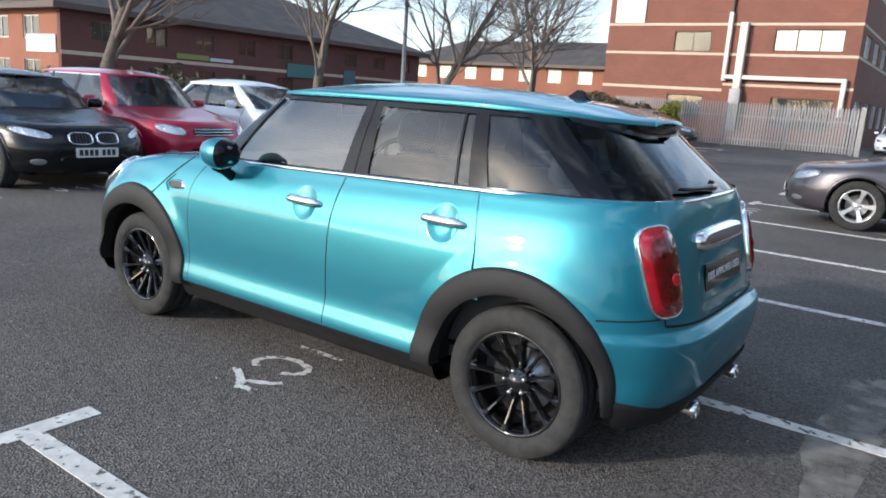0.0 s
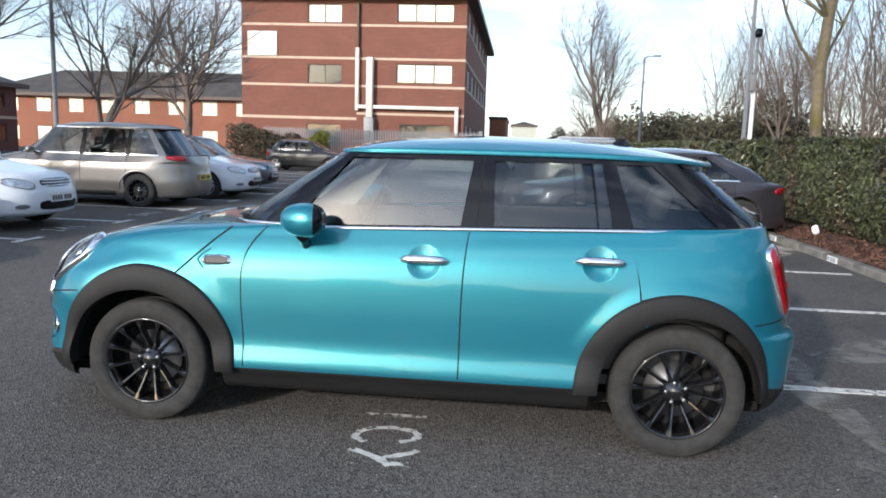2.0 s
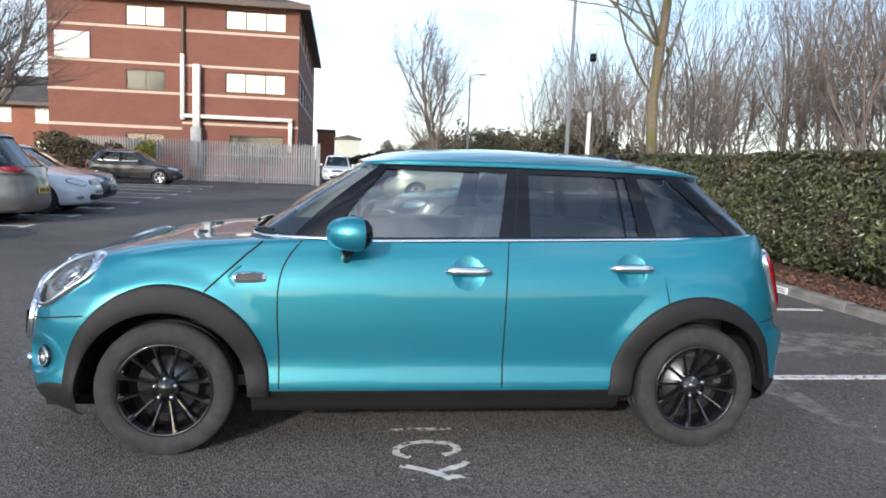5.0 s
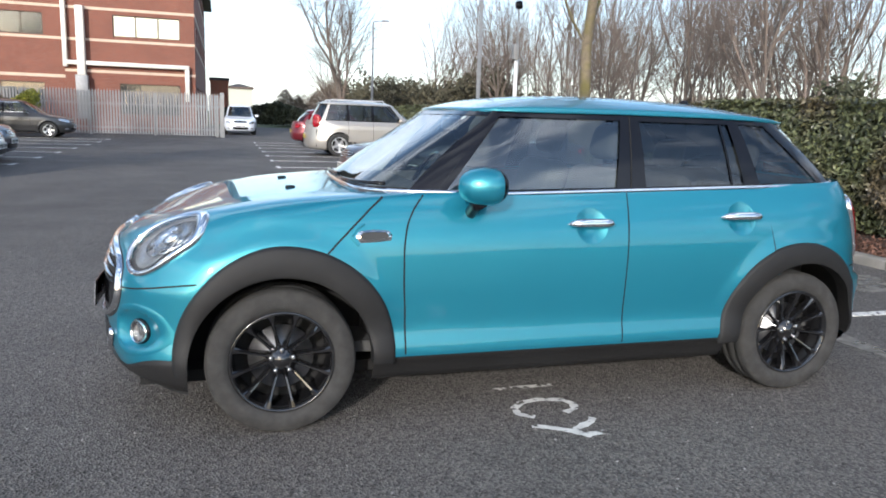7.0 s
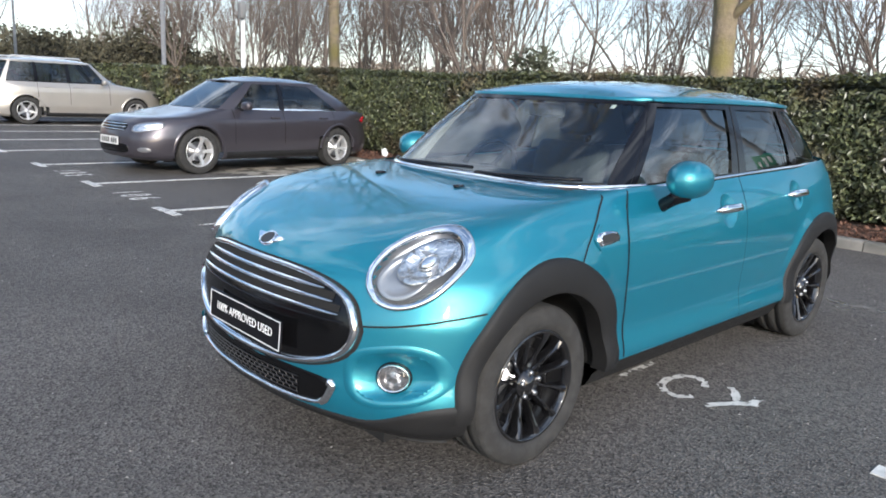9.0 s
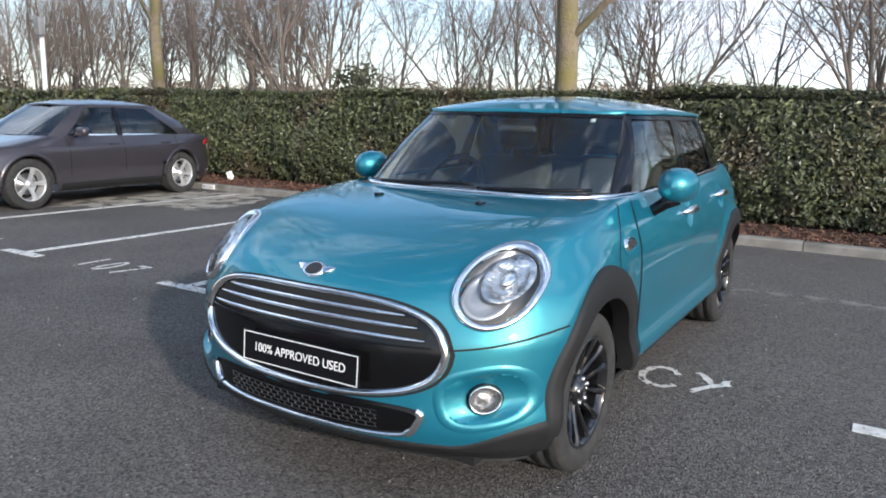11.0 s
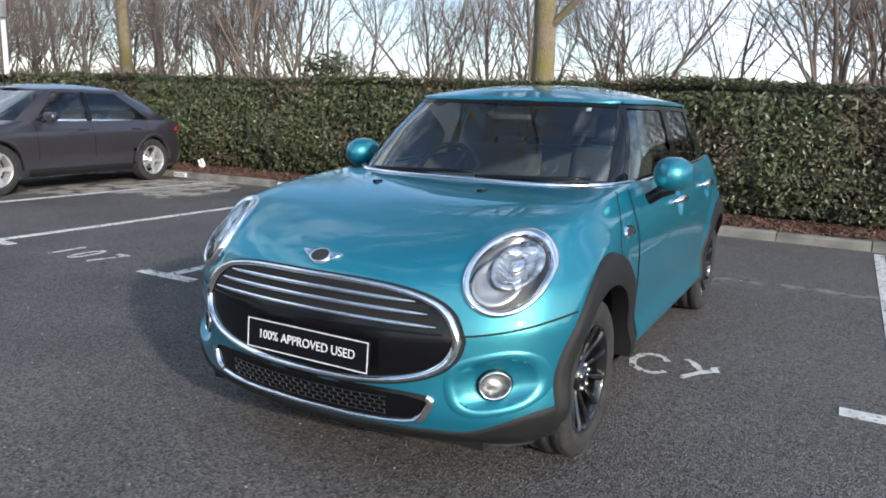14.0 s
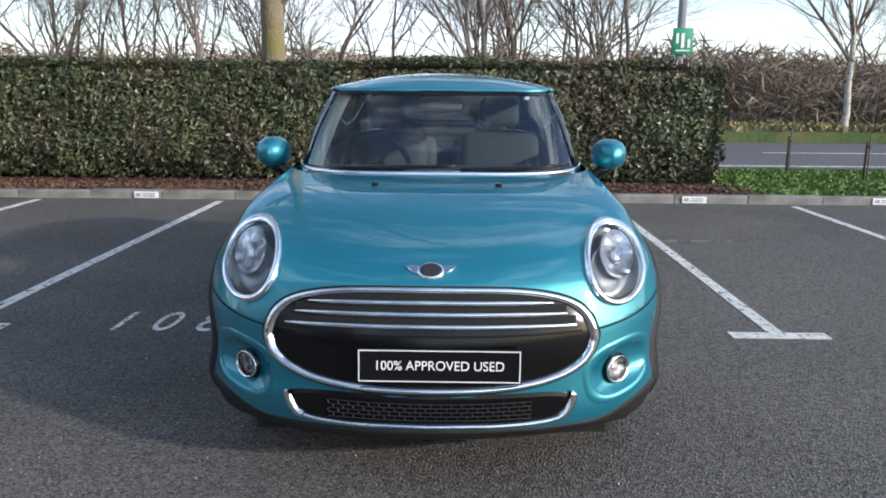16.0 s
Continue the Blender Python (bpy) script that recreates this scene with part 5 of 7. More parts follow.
    for x, y in ((-0.05, -0.38), (-0.05, 0.38), (0.85, -0.36), (0.85, 0.36)):
        s, h = seat_geo(x, y, 0.5, belt - 0.40)
        seat = s.put("seat", M["seat"], car)
        h.put("headrest", M["seat"], seat)
    for a in ax:
        for out in (-1, 1):
            wheel(car, a, out * (W - 0.135), wheel_r, wheel_r * 0.66, out, rim, turn=0.4 + a)
    car.matrix_world = Matrix.Translation((*place, 0)) @ Matrix.Rotation(radians(turn), 4, 'Z')
    return car


mini = build_mini()
parked_car("saloon_car", "dark grey saloon car with silver five-spoke wheels beside the hedge", PAINT["purple_grey"], (2.70, 8.93), 7.0, 4.65, 0.88, 1.48, 2.70, 0.93, 0.96, 0.80, -1.12, -0.40, 1.16, 1.75, boot=2.05,
           wheel_r=0.335, pillars=(0.18, 1.25), glass_back=(0.68, 0.42), bright_waist=True, rear_lamp=(0.62, 0.82, 0.12, 0.06))
parked_car("estate_car", "pale silver off-road estate car, nose to the hedge", PAINT["champagne"], (3.45, 20.4), 180, 4.80, 0.94, 1.76, 2.86, 0.92, 1.12, 0.98, -1.05, -0.35, 1.95, 2.25,
           wheel_r=0.365, pillars=(0.35, 1.15), rails=True, rear_lamp=(0.70, 1.10, 0.075, 0.20), lamp=(0.66, 0.84, 0.15, 0.07))
parked_car("small_car", "dark red small car parked beyond the estate car", PAINT["maroon"], (3.2, 27.5), 180, 4.1, 0.86, 1.50, 2.5, 0.82, 0.98, 0.80, -0.95, -0.35, 1.35, 1.75, wheel_r=0.31, pillars=(0.3, 1.1))
parked_car("saloon_car", "black saloon car facing the lane", PAINT["black"], (-8.12, 1.50), 180, 4.62, 0.90, 1.40, 2.81, 0.79, 0.92, 0.76, -0.95, -0.30, 1.05, 1.70, boot=1.75, wheel_r=0.33, pillars=(0.32, 1.15), lamp=(0.63, 0.68, 0.17, 0.045), split_grille=True)
parked_car("estate_car", "dark red estate car with chrome grille", PAINT["red"], (-8.75, 3.65), 180, 4.77, 0.90, 1.50, 2.71, 0.90, 0.95, 0.79, -1.0, -0.35, 1.85, 2.15, wheel_r=0.33, pillars=(0.30, 1.15), bright_pillar=True)
parked_car("coupe_car", "white three-door coupe facing the lane", PAINT["white"], (-8.55, 6.05), 180, 4.45, 0.90, 1.46, 2.70, 0.94, 0.97, 0.82, -1.05, -0.30, 1.25, 1.75, wheel_r=0.34, rim="black", pillars=(0.40, 1.25))
parked_car("people_carrier", "silver beige people carrier with its tail to the lane", PAINT["silver"], (-8.35, 10.35), 0, 4.77, 0.92, 1.66, 2.85, 0.93, 1.02, 0.86, -1.25, -0.50, 1.75, 2.18, wheel_r=0.33, rim="black", pillars=(0.25, 1.20), bright_pillar=True,
           rear_lamp=(0.64, 0.98, 0.13, 0.05))
parked_car("hatchback_car", "white hatchback facing the lane beside the people carrier", PAINT["white"], (-7.95, 12.75), 180, 4.36, 0.89, 1.48, 2.65, 0.90, 0.96, 0.80, -1.1, -0.35, 1.35, 1.75, wheel_r=0.32, pillars=(0.30, 1.15))
parked_car("saloon_car", "dark grey car facing the lane beside the white hatchback", PAINT["grey"], (-8.35, 15.1), 180, 4.5, 0.89, 1.46, 2.70, 0.92, 0.95, 0.80, -1.0, -0.35, 1.15, 1.65, boot=1.65, wheel_r=0.32)
parked_car("hatchback_car", "small charcoal hatchback parked along the metal fence", PAINT["charcoal"], (-9.35, 29.2), 180, 3.96, 0.85, 1.46, 2.54, 0.80, 0.96, 0.78, -1.0, -0.35, 1.25, 1.60, wheel_r=0.31, pillars=(0.30, 1.1), bright_pillar=True)
parked_car("van_car", "white car facing the gate beside the office block", PAINT["white"], (-0.6, 40.5), 90, 4.2, 0.88, 1.66, 2.6, 0.82, 1.0, 0.85, -1.05, -0.40, 1.45, 1.8, wheel_r=0.32)
parked_car("saloon_car", "pale silver saloon car across the lane", PAINT["champagne"], (-3.0, -13.5), 78, 4.5, 0.89, 1.46, 2.70, 0.92, 0.95, 0.80, -1.0, -0.35, 1.15, 1.65, boot=1.65, wheel_r=0.32)
parked_car("hatchback_car", "charcoal hatchback across the lane", PAINT["charcoal"], (-0.4, -14.0), 84, 4.3, 0.88, 1.48, 2.6, 0.88, 0.96, 0.80, -1.05, -0.35, 1.30, 1.70, wheel_r=0.32)


# ---------- ground, kerb, markings ----------
def slab(name, x0, x1, y0, y1, z0, z1, mat, label, category, kind="structure", parent=None):
    ob = Geo().box(x0, x1, y0, y1, z0, z1).put(name, mat, parent, smooth=False)
    return tagged(ob, label, category, "", kind)


M["grass"] = shader("grass_ground", (0.060, 0.095, 0.025), 0.9, vary=0.35, scale=6, bump=0.6, bump_scale=40, second=(0.13, 0.12, 0.05), second_scale=0.5)
M["print_grey"] = shader("grey_print", (0.34, 0.34, 0.34), 0.6, vary=0.1)
M["soil"] = shader("leafy_soil", (0.055, 0.038, 0.029), 0.95, vary=0.35, scale=12, bump=0.8, bump_scale=50, second=(0.085, 0.048, 0.032), second_scale=3)
M["kerb"] = shader("kerb_concrete", (0.24, 0.225, 0.20), 0.85, vary=0.18, scale=10, bump=0.3, bump_scale=90, second=(0.13, 0.125, 0.11), second_scale=2.5)
M["road"] = shader("road_surface", (0.105, 0.10, 0.105), 0.8, vary=0.12, scale=3, bump=0.2, bump_scale=90)
M["litter"] = shader("fallen_leaves", (0.135, 0.068, 0.045), 0.8, vary=0.3, scale=4, island=0.5)
M["leaf"] = shader("laurel_leaf", (0.080, 0.090, 0.041), 0.36, vary=0.3, scale=2, island=0.7, spec=0.5, second=(0.098, 0.078, 0.046), second_scale=1.1, second_at=(0.52, 0.66))
M["hedge_inner_shade"] = shader("hedge_inner_shade", (0.022, 0.026, 0.014), 0.9, vary=0.3)
M["bark"] = shader("pale_bark", (0.20, 0.162, 0.112), 0.9, vary=0.25, scale=12, bump=0.7, bump_scale=30, second=(0.19, 0.165, 0.065), second_scale=1.6)
M["bark_dark"] = shader("dark_bark", (0.125, 0.104, 0.088), 0.9, vary=0.25, scale=10, bump=0.5, bump_scale=30)
M["twig"] = shader("twigs", (0.165, 0.130, 0.108), 0.9, vary=0.25, scale=3)
M["scrub"] = shader("brown_scrub", (0.25, 0.20, 0.155), 0.95, vary=0.3, scale=1, island=0.4)
M["conifer"] = shader("evergreen", (0.062, 0.068, 0.040), 0.8, vary=0.3, scale=2, island=0.5)
M["yellow_leaf"] = shader("golden_shrub", (0.26, 0.26, 0.03), 0.6, vary=0.3, scale=3, island=0.4)
M["galv"] = shader("galvanised_steel", (0.27, 0.27, 0.275), 0.55, 0.2, vary=0.12, scale=6)
M["pole_white"] = shader("white_pole", (0.72, 0.72, 0.70), 0.5, vary=0.06)
M["pole_grey"] = shader("grey_pole", (0.25, 0.25, 0.25), 0.5, 0.3, vary=0.1)

slab("ground", -900, 900, -900, 900, -0.30, -0.012, M["grass"], "flat grassy ground reaching the horizon", "ground")
slab("car_park", -60, 4.76, -70, 60, -0.20, 0.0, M["asphalt"], "dark grey tarmac car park with worn patches", "car park")
slab("planting_bed", 4.88, 7.6, -3.9, 46, -0.20, 0.085, M["soil"], "brown soil bed with fallen leaves under the hedge", "planting bed")
slab("grass_verge", 4.88, 8.2, -40, -3.9, -0.20, 0.075, M["grass"], "short green grass verge beyond the hedge end", "grass")
slab("road", 9.0, 15.5, -120, 140, -0.20, 0.02, M["road"], "grey road with white lines behind the hedge", "road")
slab("verge", 15.5, 24.0, -120, 140, -0.20, 0.30, M["grass"], "rough grass verge beyond the road", "grass")
road_line = thing("road_line", "white edge line on the road", "road marking", kind="structure")
Geo().box(9.25, 9.37, -60, 60, 0.018, 0.024).put("edge_line", M["line"], road_line, smooth=False)
for k in range(14):
    Geo().box(12.2, 12.32, -40 + 6 * k, -37 + 6 * k, 0.018, 0.024).put("centre_dash", M["line"], road_line, smooth=False)

BAYS = [-6.60, -4.22, -1.955, 0.40, 2.83, 5.10, 7.45, 9.80, 12.15, 14.5, 16.9, 19.2, 21.6, 24.0, 26.3, 28.7]


def bay_mark(x0, x1, y, tick, gap=0.0, mat="line"):
    """A bay's side line with a cross bar at its open end."""
    t = thing("bay_line", "worn white painted parking bay line with a cross bar", "bay line", "bay lines", "structure")
    Geo().box(x0, x1, y - 0.045, y + 0.045, -0.01, 0.004).put("side_line", M[mat], t, smooth=False)
    g = Geo()
    s = math.copysign(1, x1 - x0)
    xa, xb = (x0 - 0.05 * s, x0 + 0.05 * s)
    g.box(min(xa, xb), max(xa, xb), y - tick, y + tick - gap, -0.01, 0.0045)
    g.put("cross_bar", M[mat], t, smooth=False)
    return t


for y in BAYS:
    bay_mark(-0.23, 4.60, y, 0.28)
for k in range(15):
    bay_mark(-5.92, -10.9, -4.6 + 2.35 * k, 0.28)


def bay_number(s, x, y, gap=0.265, h=0.37, mat="line", turn=-90):
    t = thing("bay_number", "worn white painted number on the tarmac", "painted number", "bay numbers", "structure")
    for k, c in enumerate(s):
        m = Matrix.Translation((x, y - gap * k, 0.003)) @ Matrix.Rotation(radians(turn), 4, 'Z') @ Matrix.Diagonal((0.62, 1, 1, 1))
        text_mesh(c, h * 1.36, "digit", M[mat], t, m)
    return t


worn = thing("bay_number", "worn white painted number, half rubbed away, on the tarmac", "painted number", "bay numbers", "structure")
for strokes in ((((0.09, -0.50), (-0.25, -0.51)),),
                (((0.00, -0.845), (0.065, -0.81), (0.085, -0.755), (0.05, -0.70), (-0.06, -0.672), (-0.16, -0.695), (-0.215, -0.75), (-0.225, -0.82), (-0.16, -0.865)),),
                (((0.10, -0.925), (0.07, -0.965), (-0.03, -1.02), (-0.05, -1.06), (-0.01, -1.085), (0.08, -1.08)), ((-0.215, -0.955), (-0.15, -0.985), (-0.05, -1.05), (0.0, -1.11)))):
    g = Geo()
    for pk, pts in enumerate(strokes):
        pts = dense(list(pts), 4)
        rows = []
        for i, (x, y) in enumerate(pts):
            a, b = pts[max(i - 1, 0)], pts[min(i + 1, len(pts) - 1)]
            d = Vector((b[0] - a[0], b[1] - a[1], 0)).normalized()
            w = 0.019 + 0.010 * noise.noise(Vector((x * 30, y * 30, 2)))
            rows.append([(x - d.y * w, y + d.x * w, 0.0035 + 0.0006 * pk), (x + d.y * w, y - d.x * w, 0.0035 + 0.0006 * pk)])
        g.loft(rows, False, flip=True)
    g.put("digit", M["line"] if strokes[0][0][1] < -0.6 else M["worn_line"], worn, smooth=False)
bay_number("108", -0.12, 1.90)
bay_number("107", -0.12, 4.22)
bay_number("106", -0.12, 6.55)
bay_number("105", -0.12, 8.9)
bay_number("110", -0.12, -2.85)
for k, y in enumerate((4.0, 6.3, 8.6, 11.0)):
    bay_number(str(140 + k), -6.2, y - 2.3, turn=90)

# worn concrete patches
patches = thing("worn_patch", "pale worn concrete patches on the tarmac", "patch", kind="structure")
for pk, (cx, cy, rx, ry, ang) in enumerate(((3.75, 7.3, 1.15, 0.75, 10), (3.4, 6.55, 0.7, 0.25, 5), (2.43, -1.45, 0.07, 1.35, 2), (2.42, 0.35, 0.06, 1.30, -2), (3.9, 1.3, 0.4, 0.35, 0), (2.25, -0.72, 0.12, 0.06, 0), (2.36, 0.75, 0.15, 0.85, -4), (3.55, 1.35, 0.85, 0.42, 12), (2.36, -0.25, 0.08, 0.42, 6), (3.3, 7.9, 1.5, 0.55, -4))):
    g = Geo()
    lift = 0.0008 + 0.0003 * pk
    ring = []
    for k in range(40):
        a = 2 * math.pi * k / 40
        q = 1 + 0.25 * noise.noise(Vector((math.cos(a) * 1.7 + cx, math.sin(a) * 1.7 + cy, 1))) + 0.20 * noise.noise(Vector((math.cos(a) * 6 + cx, math.sin(a) * 6 + cy, 4)))
        x, y = rx * q * math.cos(a), ry * q * math.sin(a)
        c, s = math.cos(radians(ang)), math.sin(radians(ang))
        ring.append((cx + x * c - y * s, cy + x * s + y * c, lift))
    g.add(ring + [(cx, cy, lift)], [(k, (k + 1) % 40, 40) for k in range(40)])
    g.put("patch", M["pale_patch" if cy > 5 else "patch"], patches, smooth=False)

# loose grit on the nearby tarmac
rng = random.Random(4)
g = Geo()
for k in range(2600):
    x, y = rng.uniform(-4.6, 4.6), rng.uniform(-4.4, 5.0)
    s = rng.uniform(0.0025, 0.008)
    a = rng.uniform(0, 6.28)
    p = [(x + s * math.cos(a + b), y + s * math.sin(a + b), 0.0005) for b in (0, 2.1, 4.2)]
    g.add(p + [(x, y, s * 0.9)], [(0, 1, 3), (1, 2, 3), (2, 0, 3)])
grit = g.put("loose_grit", shader("grit", (0.22, 0.21, 0.20), 0.9, vary=0.3, island=0.6), None, smooth=False)
tagged(grit, "small pale grit scattered on the tarmac", "grit", "", "stuff")

# kerb stones, one by one
kerb = thing("kerb", "weathered concrete kerb along the planting bed", "kerb", kind="structure")
bm = bmesh.new()
bmesh.ops.create_cube(bm, size=1.0)
for v in bm.verts:
    v.co = Vector((v.co.x * 0.13, v.co.y * 0.905, v.co.z * 0.30))
bmesh.ops.bevel(bm, geom=[e for e in bm.edges if all(v.co.z > 0 and v.co.x < 0 for v in e.verts)], offset=0.022, segments=2, profile=0.5, affect='EDGES')
kerb_mesh = bpy.data.meshes.new("kerb_stone")
bm.to_mesh(kerb_mesh)
bm.free()
kerb_mesh.materials.append(M["kerb"])
rng = random.Random(8)
for k in range(64):
    ob = new("kerb_stone", kerb_mesh)
    ob.parent = kerb
    ob.location = (4.82 + rng.uniform(-0.006, 0.006), -11.5 + 0.915 * k, -0.045 + rng.uniform(-0.006, 0.006))
    ob.rotation_euler = (0, 0, rng.uniform(-0.008, 0.008))
for y in (-5.4, -3.05, 1.55, 3.80, 6.02, 8.35, 10.7):
    lab = thing("kerb_plate", "small white name plate fixed to the kerb", "label plate", "kerb plates")
    Geo().box(4.738, 4.750, y - 0.15, y + 0.15, 0.012, 0.092).put("plate", M["white"], lab, smooth=False)
    g = Geo()
    g.box(4.7355, 4.738, y - 0.11, y + 0.05, 0.058, 0.074)
    g.box(4.7355, 4.738, y - 0.11, y + 0.05, 0.030, 0.046)
    g.box(4.7355, 4.738, y + 0.07, y + 0.13, 0.030, 0.074)
    g.put("print_bar", M["print_grey"], lab, smooth=False)


# ---------- planting ----------
def leaf_cloud(name, mat, count, sample, size, label, category, rng, flat=0.55, slim=0.42):
    """Many small folded leaves, placed by sample() -> (point, outward normal)."""
    vs, fs = [], []
    for k in range(count):
        p, nrm = sample()
        n = (Vector(nrm) + Vector((rng.gauss(0, flat), rng.gauss(0, flat), rng.gauss(0, flat)))).normalized()
        a = n.orthogonal().normalized()
        a.rotate(Matrix.Rotation(rng.uniform(0, 6.283), 3, n))
        b = n.cross(a)
        s = size * rng.uniform(0.6, 1.3)
        p = Vector(p)
        o = len(vs)
        vs += [p - a * s, p + b * s * slim + n * s * 0.12, p + a * s, p - b * s * slim + n * s * 0.12]
        fs += [(o, o + 1, o + 2), (o, o + 2, o + 3)]
    ob = part(name, vs, fs, mat, None, smooth=False)
    return tagged(ob, label, category, "", "stuff")


HX0, HX1, HY0, HY1, HZ = 5.75, 7.15, -3.72, 46.0, 1.74


def hedge_bulge(y, z):
    return 0.13 * noise.noise(Vector((y * 0.9, z * 1.4, 3))) + 0.06 * noise.noise(Vector((y * 3.1, z * 3.0, 7))) + 0.07 * noise.noise(Vector((y * 8.5, z * 8.5, 11)))


def hedge_top(y):
    return HZ + 0.07 * noise.noise(Vector((y * 0.7, 1.5, 0))) - (0.12 * max(0, (HY0 + 0.8 - y) / 0.8))


def hedge_sampler(y0, y1, rng):
    front, top, end = (y1 - y0) * HZ, (y1 - y0) * (HX1 - HX0), (HX1 - HX0) * HZ if y0 <= HY0 + 0.01 else 0

    def go():
        r = rng.uniform(0, front + top + end)
        if r < front:
            y, z = rng.uniform(y0, y1), 0.13 + rng.random() ** 0.9 * (hedge_top(y0) - 0.11)
            z = min(z, hedge_top(y))
            under = max(0.0, 0.58 - z) * 0.62
            rnd = max(0.0, z - (HZ - 0.18)) * 0.7 + max(0.0, HY0 + 0.25 - y) * 0.8
            return (HX0 + hedge_bulge(y, z) + under + rnd + rng.uniform(-0.02, 0.10), y, z), (-1, 0, 0.35)
        if r < front + top:
            y, x = rng.uniform(y0, y1), rng.uniform(HX0, HX1)
            return (x, y, hedge_top(y) + rng.uniform(-0.10, 0.02) + 0.04 * noise.noise(Vector((x * 2, y * 2, 9)))), (0, 0, 1)
        x, z = rng.uniform(HX0, HX1), rng.uniform(0.1, HZ - 0.03)
        return (x, HY0 + hedge_bulge(x, z) + rng.uniform(-0.03, 0.10), z), (0, -1, 0.3)
    return go


rng = random.Random(21)
leaf_cloud("hedge", M["leaf"], 95000, hedge_sampler(HY0, 12.0, rng), 0.038, "dense dark green laurel hedge, clipped to a box", "hedge", rng)
leaf_cloud("hedge", M["leaf"], 34000, hedge_sampler(12.0, HY1, rng), 0.075, "dense dark green laurel hedge, clipped to a box", "hedge", rng)
# dark sheet inside the leaves: the hedge's inner shade put into its colour
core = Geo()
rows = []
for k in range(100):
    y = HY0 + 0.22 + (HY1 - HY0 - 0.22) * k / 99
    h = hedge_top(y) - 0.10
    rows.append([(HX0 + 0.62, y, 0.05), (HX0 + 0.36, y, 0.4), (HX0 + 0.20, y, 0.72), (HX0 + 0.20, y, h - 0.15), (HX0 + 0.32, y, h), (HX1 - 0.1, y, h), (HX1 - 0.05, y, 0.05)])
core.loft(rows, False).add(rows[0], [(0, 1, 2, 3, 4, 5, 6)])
tagged(core.put("hedge_inner_shade", M["hedge_inner_shade"], None, smooth=False), "dark sheet inside the hedge, standing in for its inner shade", "hedge", "", "stuff")


def litter_sample():
    y = rng.uniform(HY0 - 0.3, 14)
    x = 4.90 + abs(rng.gauss(0, 0.62))
    return (min(x, 6.4), y, 0.092 + rng.uniform(0, 0.02)), (0, 0, 1)


leaf_cloud("fallen_leaves", M["litter"], 14000, litter_sample, 0.034, "brown fallen leaves on the soil under the hedge", "leaves", rng, 0.4)


def grass_sample_at(x0, x1, y0, y1, z):
    def go():
        return (rng.uniform(x0, x1), rng.uniform(y0, y1), z), (rng.uniform(-1, 1), rng.uniform(-1, 1), 0.3)
    return go


leaf_cloud("grass_blades", shader("grass_blade", (0.085, 0.16, 0.025), 0.6, vary=0.3, island=0.4), 16000, grass_sample_at(4.95, 8.1, -13, -3.7, 0.085), 0.045, "short bright green grass on the verge", "grass", rng, 0.2)
leaf_cloud("rough_grass", shader("dry_grass", (0.20, 0.17, 0.07), 0.8, vary=0.3, island=0.4), 12000, grass_sample_at(15.6, 22, -45, 10, 0.36), 0.13, "rough yellowed grass beyond the road", "grass", rng, 0.2)


def grow(seed, height, r0, levels=5, lean=0.0, fork=0.30, spread=34, kids=(3, 4), gravity=0.10, wiggle=0.10, shrink=0.70, boughs=2, thin=1.0):
    """A bare tree: its trunk and its limbs and twigs as two heaps of tapered tubes."""
    rng = random.Random(seed)
    trunk, crown = Geo(), Geo()

    def limb(p, d, length, r, lev):
        n = 6 if lev == 0 else (4 if lev < 3 else (2 if lev < levels - 1 else 1))
        pts, rad = [Vector(p)], [r * (1.25 if lev == 0 else 1.0)]
        d = Vector(d).normalized()
        q = Vector(p)
        starts = []
        for i in range(n):
            d = (d + Vector((rng.gauss(0, wiggle), rng.gauss(0, wiggle), rng.gauss(0, wiggle * 0.6) + (gravity if lev else 0)))).normalized()
            if d.z < 0.02:
                d = Vector((d.x, d.y, 0.06 + 0.3 * abs(d.z))).normalized()
            q = q + d * length / n
            pts.append(q.copy())
            end = 0.58 if lev < levels - 1 else 0.25
            rad.append(r * (1 - (1 - end) * (i + 1) / n))
            starts.append((q.copy(), d.copy(), rad[-1], (i + 1) / n))
        sides = 10 if lev == 0 else (7 if lev == 1 else (5 if lev == 2 else 3))
        (trunk if lev == 0 else crown).tube(pts, rad, sides, cap=False)
        if lev >= levels - 1:
            return
        k = rng.randint(*kids) + (boughs if lev == 0 else 0)
        for j in range(k):
            f = (fork + (1 - fork) * (j + rng.random()) / k) if lev == 0 else 0.30 + 0.70 * (j + rng.random()) / k
            s = min(starts, key=lambda t: abs(t[3] - f))
            ax = s[1].orthogonal().normalized()
            ax.rotate(Matrix.Rotation(rng.uniform(0, 6.283), 3, s[1]))
            nd = s[1].copy()
            nd.rotate(Matrix.Rotation(radians(rng.uniform(0.6, 1.25) * spread), 3, ax))
            limb(s[0], nd, length * shrink * rng.uniform(0.75, 1.15) * (0.92 if lev == 0 else 1), s[2] * rng.uniform(0.50, 0.72) * (thin if lev == 0 else 1), lev + 1)
        limb(pts[-1], d, length * shrink * 0.9, rad[-1] * 0.95, lev + 1)
    limb((0, 0, -0.15), (lean, 0.02, 1), height * 0.42, r0, 0)
    return trunk, crown


def tree(label, place, seed, height, r0, bark, group="bare trees", turn=0.0, **kw):
    t = thing("bare_tree", label, "tree", group)
    a, b = grow(seed, height, r0, **kw)
    a.put("trunk", bark, t)
    b.put("crown", M["twig"] if bark is M["bark_dark"] else bark, t)
    t.matrix_world = Matrix.Translation((*place, 0)) @ Matrix.Rotation(turn, 4, 'Z')
    return t


